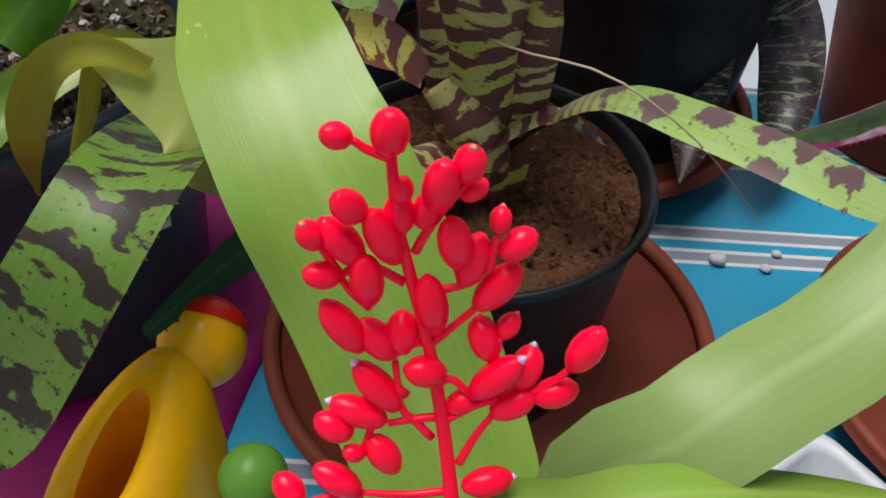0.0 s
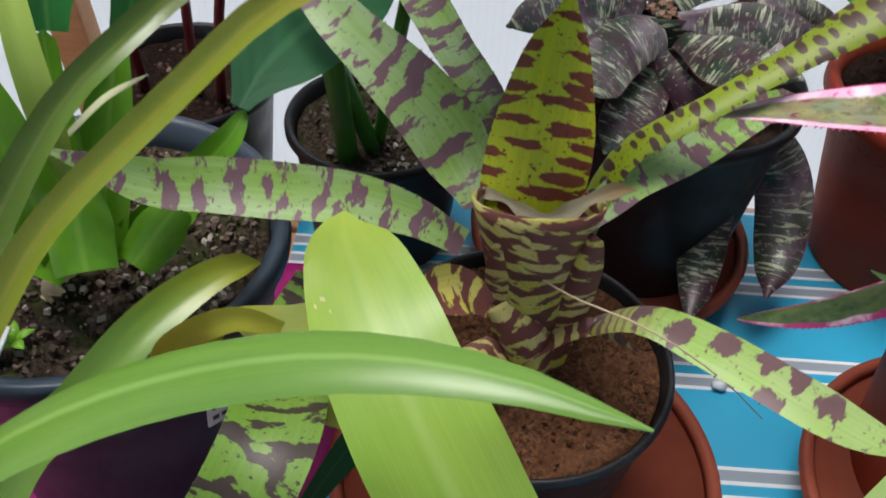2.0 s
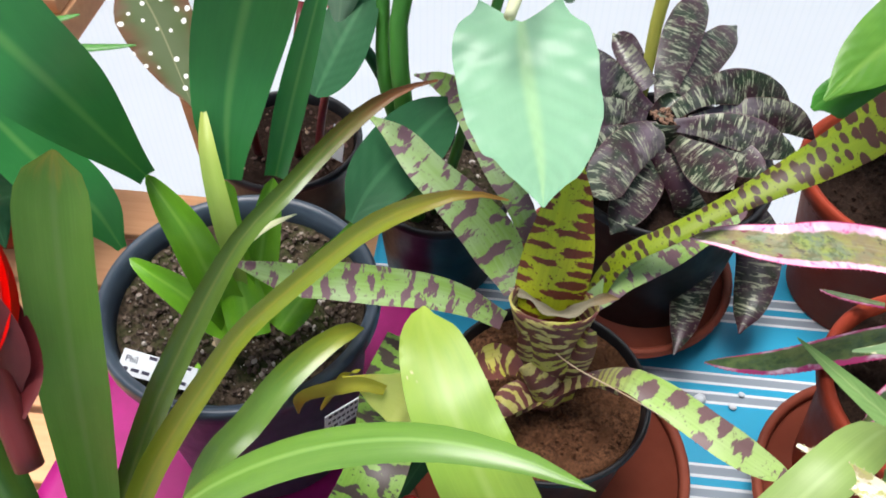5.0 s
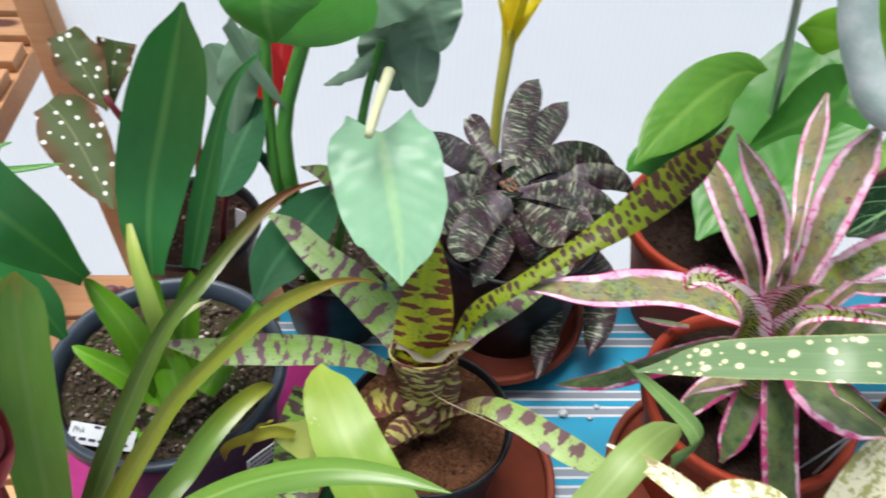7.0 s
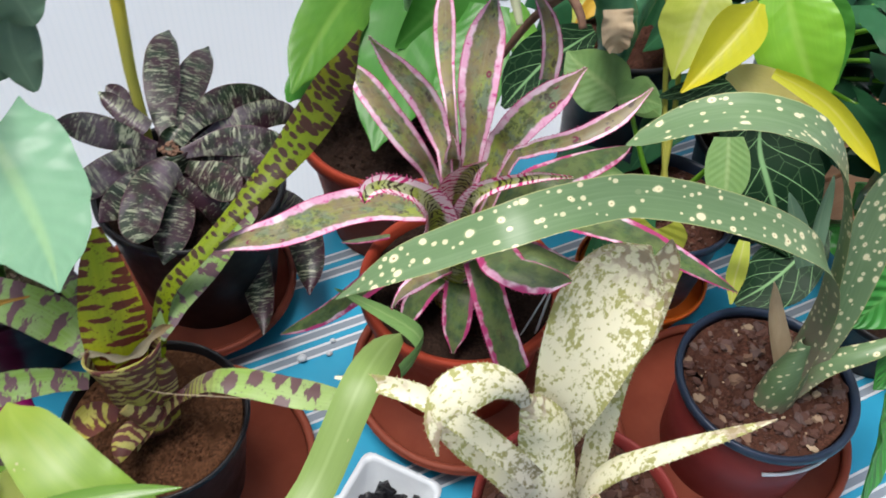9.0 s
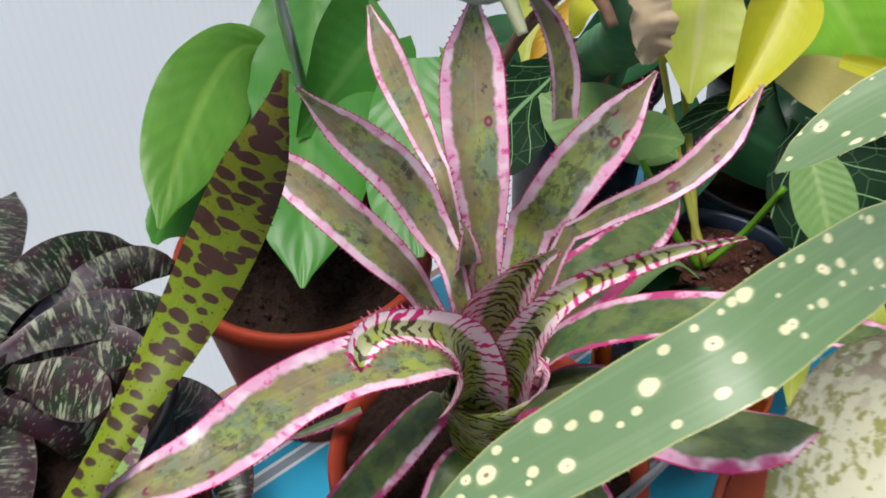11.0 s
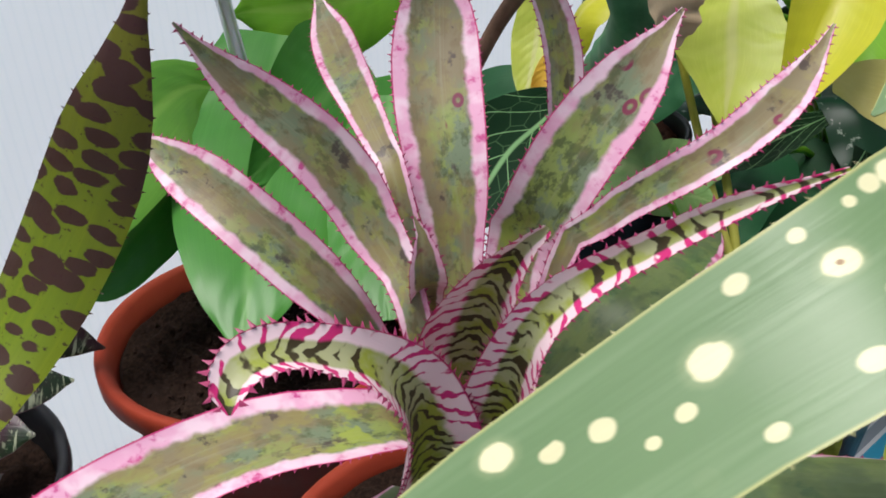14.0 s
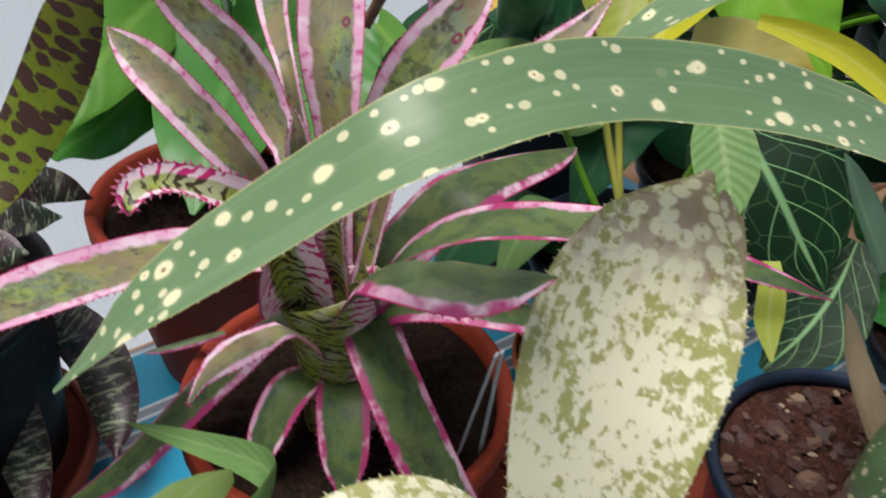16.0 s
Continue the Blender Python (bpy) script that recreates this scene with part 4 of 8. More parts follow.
sheath(P, M_TUBE, [(0.0, -0.004, 0.170), (-0.002, -0.005, 0.215), (-0.005, -0.006, 0.265), (-0.006, -0.008, 0.316)], [0.019, 0.021, 0.026, 0.036], 0.9, slit=0.016)
for foot_curve, foot_w, foot_side in (
        ([(0.000, -0.017, 0.176), (-0.007, -0.020, 0.225), (-0.015, -0.026, 0.275), (-0.024, -0.030, 0.305)], 0.032, (1, 0.45, 0)),
        ([(0.008, -0.013, 0.176), (0.012, -0.017, 0.225), (0.016, -0.024, 0.275), (0.022, -0.028, 0.312)], 0.030, (1, -0.6, 0))):
    leaf(P, M_TUBE, foot_curve, foot_w, (0.85, 0.92, 0.98, 1.00, 0.85, 0.40), side=foot_side, cup=-0.75, wavy=0.05, name="leaf_base")
SD = dict(spines=M_SPINE_DARK, spine_len=0.0014, spine_gap=0.011)
leaf(P, M_BAND_TIP, [(0.019, 0.017, 0.255), (0.045, 0.052, 0.302), (0.091, 0.065, 0.333), (0.143, 0.083, 0.364), (0.198, 0.101, 0.398), (0.235, 0.102, 0.443), (0.258, 0.093, 0.490), (0.275, 0.094, 0.524)], 0.042, (0.58, 0.52, 0.48, 0.52, 0.82, 1.00, 0.85, 0.10), side=((-0.35, 0.94, 0.0), (-0.77, 0.64, 0.0)), cup=0.2, **SD)
leaf(P, M_BAND, [(0.026, 0.022, 0.280), (0.040, 0.033, 0.285), (0.056, 0.049, 0.289), (0.091, 0.074, 0.294), (0.127, 0.105, 0.298), (0.166, 0.134, 0.301)], 0.028, (0.67, 0.87, 0.97, 0.97, 0.82, 0.48), side=((0.64, -0.62, -0.45), (0.57, -0.65, -0.50), (0.54, -0.66, -0.52)), cup=0.2, **SD)
leaf(P, M_BAND_FOOT, [(0.008, -0.008, 0.196), (0.037, -0.020, 0.236), (0.062, -0.030, 0.254), (0.093, -0.049, 0.257), (0.131, -0.080, 0.260), (0.161, -0.098, 0.257), (0.182, -0.108, 0.256)], 0.034, (0.45, 0.62, 0.75, 0.98, 1.00, 0.95, 0.45), cup=0.15, **SD)
leaf(P, M_BAND, [(-0.044, 0.005, 0.269), (-0.053, 0.006, 0.273), (-0.074, 0.009, 0.283), (-0.106, 0.009, 0.293), (-0.146, 0.008, 0.296), (-0.186, 0.007, 0.298), (-0.216, 0.001, 0.302), (-0.245, -0.002, 0.314), (-0.268, -0.007, 0.327)], 0.033, (0.50, 0.82, 0.98, 1.00, 0.75, 0.09), side=((0.37, 0.71, 0.60), (0.02, 0.74, 0.67), (0.19, 0.76, 0.61)), cup=0.2, **SD)
leaf(P, M_BAND, [(-0.034, 0.031, 0.278), (-0.048, 0.056, 0.287), (-0.065, 0.070, 0.307), (-0.091, 0.080, 0.331), (-0.120, 0.094, 0.351), (-0.147, 0.116, 0.365), (-0.177, 0.135, 0.371)], 0.049, (0.51, 0.92, 0.89, 0.69, 0.51, 0.05), side=((0.86, 0.36, 0.37), (0.66, 0.52, 0.54), (0.50, 0.57, 0.65)), cup=0.2, **SD)
leaf(P, M_BAND, [(-0.026, 0.077, 0.292), (-0.036, 0.100, 0.306), (-0.058, 0.138, 0.314), (-0.077, 0.176, 0.322), (-0.099, 0.215, 0.332), (-0.127, 0.251, 0.325), (-0.156, 0.278, 0.310)], 0.031, (0.69, 0.82, 0.93, 0.99, 0.70, 0.08), side=((0.92, 0.24, 0.31), (0.83, 0.35, 0.43), (0.08, 0.55, 0.83)), cup=0.2, **SD)
leaf(P, M_BAND_MID, [(-0.009, -0.012, 0.270), (-0.010, -0.004, 0.300), (-0.005, 0.020, 0.335), (-0.001, 0.048, 0.362), (0.005, 0.076, 0.392)], 0.061, (0.70, 0.90, 1.00, 0.98, 0.82, 0.55, 0.08), side=(1, 0, 0), cup=-0.35, **SD)
leaf(P, M_BAND_MID, [(-0.004, 0.022, 0.270), (-0.002, 0.040, 0.318), (0.002, 0.066, 0.350), (0.008, 0.088, 0.380)], 0.050, (0.80, 1.00, 0.95, 0.65, 0.10), side=(1, -0.1, 0), cup=-0.2)
leaf(P, M_PAPER, [(-0.042, 0.013, 0.302), (-0.025, 0.001, 0.308), (-0.010, -0.011, 0.308), (0.005, -0.015, 0.312), (0.021, -0.009, 0.320), (0.035, -0.005, 0.324), (0.043, -0.008, 0.327)], 0.012, (0.20, 0.60, 0.30, 0.75, 0.35, 0.90, 0.50, 0.80, 0.20), side=((-0.27, -0.70, -0.66), (0.30, -0.74, -0.61), (-0.06, -0.72, -0.69)), cup=0.5, wavy=0.35, label="torn papery cream leaf edge")
leaf(P, M_TUBE, [(-0.028, -0.038, 0.262), (-0.042, -0.040, 0.275), (-0.054, -0.052, 0.285), (-0.064, -0.066, 0.293)], 0.032, (0.37, 0.62, 0.83, 0.95, 0.84, 0.58), side=((0.38, 0.73, 0.57), (-0.42, 0.73, 0.55), (-0.59, 0.65, 0.49)), cup=0.4, **SD)
leaf(P, M_TUBE, [(-0.017, -0.018, 0.208), (-0.033, -0.035, 0.211), (-0.044, -0.053, 0.204)], 0.032, "taper", cup=0.3, **SD)
sheath(P, M_TUBE, [(0.002, -0.021, 0.204), (-0.009, -0.019, 0.232), (-0.021, -0.014, 0.247)], [0.014, 0.015, 0.012])
leaf(P, M_TUBE, [(-0.024, -0.031, 0.189), (0.007, -0.025, 0.218), (0.034, -0.023, 0.233), (0.062, -0.026, 0.220)], 0.022, "taper", cup=-0.3, label="withered orange-brown leaf")
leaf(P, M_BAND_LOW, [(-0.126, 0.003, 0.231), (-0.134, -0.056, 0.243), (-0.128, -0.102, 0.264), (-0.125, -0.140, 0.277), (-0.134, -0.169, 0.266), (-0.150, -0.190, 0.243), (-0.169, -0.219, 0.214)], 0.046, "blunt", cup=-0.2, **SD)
tube(P, M_DRY, [(-0.011, -0.017, 0.275), (0.014, -0.044, 0.282), (0.050, -0.066, 0.286), (0.092, -0.069, 0.257), (0.134, -0.057, 0.205)], 0.0007, 0.0003, name="dry_fibre", m=5)

# ---- the lime bromeliad with coral-red berries ----
P = thing("red_berry_bromeliad", "lime-green bromeliad with an upright coral-red berry spike", "bromeliad", "potted bromeliads", (0.03, -0.30, 0.0))
pot(P, M_BLACK, 0.03, -0.30, 0.0, 0.12, 0.065, soil=M_PEAT)
leaf(P, M_LIME, [(0.020, -0.285, 0.100), (0.004, -0.220, 0.190), (-0.020, -0.180, 0.235), (-0.040, -0.158, 0.266), (-0.058, -0.136, 0.288), (-0.077, -0.106, 0.305), (-0.093, -0.070, 0.311), (-0.106, -0.037, 0.309), (-0.108, -0.018, 0.308)], 0.067, (0.45, 0.62, 0.72, 0.85, 0.98, 1.00, 0.99, 0.97, 0.92, 0.74, 0.28), side=((1, 0.3, 0.2), (0.90, 0.38, 0.23), (0.97, 0.15, 0.0)), cup=0.14, wavy=0.22, n=40)
leaf(P, M_LIME2, [(-0.085, -0.100, 0.262), (-0.099, -0.094, 0.272), (-0.113, -0.090, 0.282), (-0.130, -0.089, 0.289), (-0.145, -0.088, 0.296), (-0.162, -0.086, 0.299)], 0.060, (0.80, 1.00, 0.92, 0.70, 0.46, 0.22, 0.02), side=((0.55, 0.62, 0.56), (0.34, 0.65, 0.68), (0.29, 0.64, 0.71)), cup=0.12, wavy=0.1)
leaf(P, M_TAIL, [(-0.129, -0.090, 0.293), (-0.147, -0.092, 0.302), (-0.166, -0.092, 0.294), (-0.190, -0.079, 0.262), (-0.207, -0.066, 0.226), (-0.212, -0.063, 0.198)], 0.018, (0.50, 0.80, 0.95, 1.00, 0.72, 0.10), side=((0.0, 0.55, 0.80), (-0.69, 0.10, 0.72), (-0.86, -0.20, 0.45), (-0.88, -0.46, 0.14)), cup=0.25, label="yellowing curled leaf tail")
leaf(P, M_TAIL, [(-0.155, -0.070, 0.283), (-0.164, -0.067, 0.274), (-0.174, -0.065, 0.250), (-0.190, -0.067, 0.216)], 0.010, (1.0, 0.96, 0.90, 0.70, 0.30), side=(0.9, 0.3, 0.1), cup=0.3, label="torn yellow strip of leaf")
leaf(P, M_LIME_PALE, [(0.040, -0.285, 0.110), (0.031, -0.238, 0.241), (0.055, -0.236, 0.285), (0.082, -0.219, 0.296), (0.112, -0.199, 0.304), (0.172, -0.150, 0.349), (0.212, -0.112, 0.335), (0.236, -0.092, 0.312)], 0.036, "strap", cup=0.15)
leaf(P, M_OLIVE, [(0.216, -0.137, 0.321), (0.238, -0.123, 0.317), (0.253, -0.102, 0.305), (0.255, -0.066, 0.282), (0.244, -0.012, 0.251), (0.220, 0.052, 0.225)], 0.021, "taper", side=(0.6, 0.55, 0.6), cup=0.2, label="bent-over pale olive leaf end")
leaf(P, M_LIME, [(0.030, -0.290, 0.110), (0.006, -0.270, 0.280), (0.032, -0.256, 0.284), (0.061, -0.249, 0.284), (0.118, -0.235, 0.262), (0.171, -0.228, 0.233)], 0.030, "taper", cup=0.2)

# ---- berry spike ----
def berry(at, direc, ln=0.0105, w=0.0040, tip=None, parent=None):
    d, ln, w = Vector(direc).normalized(), ln * 1.12, w * 1.09
    prof = [(0.0, 0.0), (0.45, 0.06), (0.85, 0.25), (1.0, 0.48), (0.93, 0.70), (0.68, 0.88), (0.36, 0.97), (0.30, 1.0), (0.0, 0.985)]
    q = Vector((0, 0, 1)).rotation_difference(d)
    verts, faces, seg = [], [], 12
    for r, z in prof:
        for k in range(seg):
            a = 2 * math.pi * k / seg
            verts.append(Vector(at) + q @ Vector((r * w * math.cos(a), r * w * math.sin(a), z * ln)))
    for i in range(len(prof) - 1):
        for k in range(seg):
            k2 = (k + 1) % seg
            faces.append((i * seg + k, i * seg + k2, (i + 1) * seg + k2, (i + 1) * seg + k))
    ob = raw_part("berry", verts, faces, M_BERRY, parent or P)
    if tip:
        end = Vector(at) + d * ln
        vs = [end + (q @ Vector((w * 0.34 * math.cos(a * 1.047), w * 0.34 * math.sin(a * 1.047), 0))) for a in range(6)] + [end + d * ln * 0.10]
        raw_part("petal_tip", vs, [(a, (a + 1) % 6, 6) for a in range(6)] + [(5, 4, 3, 2, 1, 0)], tip, ob)
    return ob

# ---- the berry spike ----
tube(P, M_BERRY, [(0.024, -0.290, 0.105), (0.020, -0.282, 0.20), (-0.0002, -0.2656, 0.2816), (-0.0029, -0.2602, 0.2926), (-0.0059, -0.2529, 0.3102), (-0.0092, -0.2474, 0.3279), (-0.0120, -0.2448, 0.3397), (-0.0146, -0.2430, 0.3514), (-0.0169, -0.2421, 0.3630), (-0.0180, -0.2422, 0.3806)], 0.0032, 0.0011, name="flower_stem", label="coral-red flower stem", n=30)
tube(P, M_BERRY, [(-0.0060, -0.2521, 0.3124), (0.0020, -0.2501, 0.3172), (0.0125, -0.2490, 0.3207)], 0.0011, 0.0008, name="pedicel", n=8, m=7)
tube(P, M_BERRY, [(0.0125, -0.2490, 0.3207), (0.0172, -0.2482, 0.3238), (0.0210, -0.2471, 0.3284)], 0.0011, 0.0008, name="pedicel", n=8, m=7)
tube(P, M_BERRY, [(-0.0074, -0.2518, 0.3134), (-0.0125, -0.2524, 0.3128), (-0.0186, -0.2534, 0.3117)], 0.0011, 0.0008, name="pedicel", n=8, m=7)
tube(P, M_BERRY, [(-0.0084, -0.2539, 0.3079), (-0.0125, -0.2526, 0.3123), (-0.0158, -0.2516, 0.3160), (-0.0173, -0.2481, 0.3279)], 0.0011, 0.0008, name="pedicel", n=8, m=7)
tube(P, M_BERRY, [(-0.0106, -0.2465, 0.3315), (-0.0053, -0.2449, 0.3368), (-0.0006, -0.2436, 0.3422)], 0.0011, 0.0008, name="pedicel", n=8, m=7)
tube(P, M_BERRY, [(-0.0135, -0.2423, 0.3565), (-0.0113, -0.2417, 0.3616), (-0.0077, -0.2411, 0.3681), (-0.0038, -0.2409, 0.3746)], 0.0011, 0.0008, name="pedicel", n=8, m=7)
tube(P, M_BERRY, [(-0.0157, -0.2435, 0.3485), (-0.0220, -0.2436, 0.3530), (-0.0242, -0.2438, 0.3543), (-0.0283, -0.2448, 0.3507)], 0.0011, 0.0008, name="pedicel", n=8, m=7)
tube(P, M_BERRY, [(-0.0283, -0.2449, 0.3504), (-0.0318, -0.2446, 0.3579)], 0.0011, 0.0008, name="pedicel", n=8, m=7)
tube(P, M_BERRY, [(-0.0227, -0.2454, 0.3421), (-0.0261, -0.2452, 0.3459), (-0.0283, -0.2450, 0.3497)], 0.0011, 0.0008, name="pedicel", n=8, m=7)
tube(P, M_BERRY, [(-0.0119, -0.2462, 0.3330), (-0.0155, -0.2469, 0.3315), (-0.0176, -0.2478, 0.3291)], 0.0011, 0.0008, name="pedicel", n=8, m=7)
tube(P, M_BERRY, [(-0.0037, -0.2593, 0.2945), (-0.0137, -0.2606, 0.2934), (-0.0243, -0.2614, 0.2942)], 0.0011, 0.0008, name="pedicel", n=8, m=7)
tube(P, M_BERRY, [(-0.0019, -0.2562, 0.3016), (0.0013, -0.2533, 0.3083), (0.0050, -0.2510, 0.3144)], 0.0011, 0.0008, name="pedicel", n=8, m=7)
tube(P, M_BERRY, [(-0.0161, -0.2421, 0.3616), (-0.0196, -0.2424, 0.3631), (-0.0239, -0.2428, 0.3654)], 0.0011, 0.0008, name="pedicel", n=8, m=7)
tube(P, M_BERRY, [(-0.0182, -0.2422, 0.3799), (-0.0222, -0.2429, 0.3821), (-0.0248, -0.2434, 0.3845)], 0.0011, 0.0008, name="pedicel", n=8, m=7)
tube(P, M_BERRY, [(-0.0093, -0.2433, 0.3463), (-0.0058, -0.2430, 0.3472), (-0.0032, -0.2427, 0.3480)], 0.0011, 0.0008, name="pedicel", n=8, m=7)
tube(P, M_BERRY, [(0.0015, -0.2420, 0.3519), (0.0026, -0.2410, 0.3607)], 0.0011, 0.0008, name="pedicel", n=8, m=7)
tube(P, M_BERRY, [(0.0035, -0.2467, 0.3284), (0.0052, -0.2451, 0.3348)], 0.0011, 0.0008, name="pedicel", n=8, m=7)
tube(P, M_BERRY, [(-0.0084, -0.2491, 0.3219), (-0.0047, -0.2484, 0.3232), (-0.0004, -0.2495, 0.3193)], 0.0011, 0.0008, name="pedicel", n=8, m=7)
tube(P, M_BERRY, [(-0.0146, -0.2505, 0.3190), (-0.0184, -0.2504, 0.3205), (-0.0245, -0.2569, 0.3046)], 0.0011, 0.0008, name="pedicel", n=8, m=7)
tube(P, M_BERRY, [(-0.0243, -0.2616, 0.2938), (-0.0322, -0.2629, 0.2936), (-0.0380, -0.2646, 0.2923)], 0.0011, 0.0008, name="pedicel", n=8, m=7)
berry((-0.0182, -0.2423, 0.3813), (0.0006, -0.0025, 0.0096), 0.0099, 0.0034, None)
berry((-0.0250, -0.2435, 0.3846), (-0.0037, -0.0034, 0.0037), 0.0062, 0.0024, None)
berry((-0.0167, -0.2418, 0.3688), (0.0008, -0.0005, 0.0059), 0.0060, 0.0023, None)
berry((-0.0237, -0.2428, 0.3654), (-0.0040, -0.0026, 0.0067), 0.0082, 0.0031, None)
berry((-0.0098, -0.2413, 0.3671), (0.0018, -0.0026, 0.0126), 0.0130, 0.0034, None)
berry((-0.0042, -0.2409, 0.3746), (0.0010, -0.0009, 0.0077), 0.0078, 0.0030, M_PEACH)
berry((-0.0050, -0.2409, 0.3701), (0.0044, 0.0027, 0.0019), 0.0055, 0.0021, None)
berry((-0.0125, -0.2417, 0.3623), (0.0023, 0.0023, 0.0070), 0.0077, 0.0029, None)
berry((-0.0163, -0.2422, 0.3609), (-0.0007, 0.0019, 0.0076), 0.0079, 0.0030, None)
berry((-0.0169, -0.2429, 0.3536), (-0.0046, -0.0012, 0.0132), 0.0140, 0.0034, None)
berry((-0.0240, -0.2438, 0.3538), (-0.0070, -0.0000, 0.0099), 0.0121, 0.0034, None)
berry((-0.0323, -0.2446, 0.3584), (-0.0023, -0.0014, 0.0065), 0.0070, 0.0027, M_PEACH)
berry((-0.0283, -0.2449, 0.3504), (-0.0062, -0.0027, 0.0031), 0.0075, 0.0028, None)
berry((-0.0227, -0.2453, 0.3428), (-0.0006, -0.0006, 0.0133), 0.0133, 0.0034, None)
berry((-0.0043, -0.2421, 0.3524), (-0.0021, -0.0008, 0.0127), 0.0128, 0.0034, None)
berry((0.0028, -0.2410, 0.3615), (0.0005, 0.0029, 0.0042), 0.0051, 0.0021, M_PEACH)
berry((0.0035, -0.2415, 0.3557), (0.0062, 0.0025, 0.0045), 0.0080, 0.0030, None)
berry((-0.0035, -0.2428, 0.3477), (0.0028, 0.0033, 0.0104), 0.0113, 0.0034, None)
berry((-0.0008, -0.2437, 0.3418), (0.0078, 0.0035, 0.0091), 0.0125, 0.0034, None)
berry((-0.0086, -0.2455, 0.3353), (-0.0021, 0.0007, 0.0147), 0.0149, 0.0034, None)
berry((-0.0243, -0.2482, 0.3308), (-0.0069, 0.0006, 0.0129), 0.0146, 0.0034, None)
berry((-0.0176, -0.2479, 0.3286), (-0.0064, 0.0021, 0.0083), 0.0107, 0.0034, None)
berry((-0.0158, -0.2475, 0.3296), (-0.0003, 0.0036, 0.0087), 0.0094, 0.0034, None)
berry((0.0040, -0.2467, 0.3284), (-0.0036, 0.0043, 0.0083), 0.0100, 0.0034, None)
berry((0.0050, -0.2451, 0.3344), (0.0031, 0.0033, 0.0039), 0.0060, 0.0023, M_PEACH)
berry((-0.0060, -0.2481, 0.3247), (-0.0079, -0.0023, 0.0036), 0.0090, 0.0034, None)
berry((-0.0160, -0.2520, 0.3150), (-0.0090, 0.0030, 0.0107), 0.0143, 0.0034, M_LILAC)
berry((-0.0186, -0.2533, 0.3120), (-0.0118, 0.0011, 0.0043), 0.0126, 0.0034, M_LILAC)
berry((-0.0265, -0.2555, 0.3088), (-0.0074, 0.0006, 0.0049), 0.0089, 0.0034, None)
berry((-0.0238, -0.2571, 0.3038), (-0.0039, -0.0016, 0.0032), 0.0053, 0.0021, None)
berry((-0.0160, -0.2582, 0.2992), (-0.0059, 0.0026, 0.0083), 0.0106, 0.0034, None)
berry((-0.0006, -0.2496, 0.3190), (0.0094, 0.0008, 0.0117), 0.0151, 0.0034, M_LILAC)
berry((0.0103, -0.2487, 0.3215), (0.0023, 0.0051, 0.0079), 0.0097, 0.0034, M_LILAC)
berry((-0.0055, -0.2512, 0.3149), (0.0059, 0.0035, 0.0023), 0.0072, 0.0028, None)
berry((0.0045, -0.2510, 0.3144), (0.0084, 0.0022, 0.0056), 0.0104, 0.0034, None)
berry((0.0209, -0.2472, 0.3280), (0.0047, 0.0011, 0.0113), 0.0123, 0.0034, None)
berry((0.0133, -0.2493, 0.3196), (0.0093, 0.0027, 0.0010), 0.0097, 0.0034, None)
berry((-0.0243, -0.2614, 0.2942), (-0.0098, 0.0016, 0.0060), 0.0116, 0.0034, None)
berry((-0.0011, -0.2588, 0.2955), (0.0109, 0.0031, 0.0005), 0.0113, 0.0034, M_LILAC)
berry((-0.0380, -0.2647, 0.2921), (-0.0056, 0.0038, 0.0054), 0.0086, 0.0033, None)

# ---- the strap-leaved guzmania with a scarlet flower head ----
P = thing("guzmania", "strap-leaved bromeliad with a scarlet flower head in a pot", "bromeliad", "potted bromeliads", (-0.34, -0.22, 0.0))
pot(P, M_BLACK, -0.34, -0.22, 0.004, 0.12, 0.07, soil=M_PEAT)
leaf(P, M_STRAP_AGED, [(-0.365, -0.150, 0.120), (-0.340, -0.105, 0.190), (-0.305, -0.072, 0.268), (-0.258, -0.012, 0.348), (-0.219, 0.028, 0.382), (-0.190, 0.076, 0.396), (-0.165, 0.112, 0.402), (-0.140, 0.131, 0.407), (-0.116, 0.140, 0.410)], 0.025, (0.80, 0.95, 1.00, 0.92, 0.70, 0.66, 0.60, 0.08), side=((0.88, -0.05, -0.48), (0.76, -0.22, -0.61), (0.29, -0.48, -0.83)), cup=0.45)
leaf(P, M_STRAP_GOLD, [(-0.350, -0.160, 0.130), (-0.319, -0.134, 0.201), (-0.290, -0.120, 0.255), (-0.256, -0.103, 0.310), (-0.225, -0.085, 0.353), (-0.161, -0.056, 0.411), (-0.128, -0.053, 0.442), (-0.098, -0.050, 0.459), (-0.075, -0.045, 0.463), (-0.050, -0.041, 0.456)], 0.024, (0.85, 1.00, 0.92, 0.78, 0.66, 0.64, 0.58, 0.06), side=((0.88, -0.07, -0.46), (0.66, -0.41, -0.63), (-0.14, -0.62, -0.77)), cup=0.4)
leaf(P, M_STRAP_TIP, [(-0.300, -0.180, 0.120), (-0.270, -0.125, 0.205), (-0.245, -0.090, 0.222), (-0.222, -0.058, 0.240), (-0.199, -0.032, 0.250), (-0.179, -0.012, 0.252), (-0.163, -0.002, 0.248)], 0.027, (0.75, 0.90, 0.98, 1.00, 0.90, 0.55), side=((0.83, -0.30, -0.48), (0.67, -0.49, -0.56), (0.25, -0.73, -0.64)), cup=0.35, label="green strap leaf with a brown cut tip")
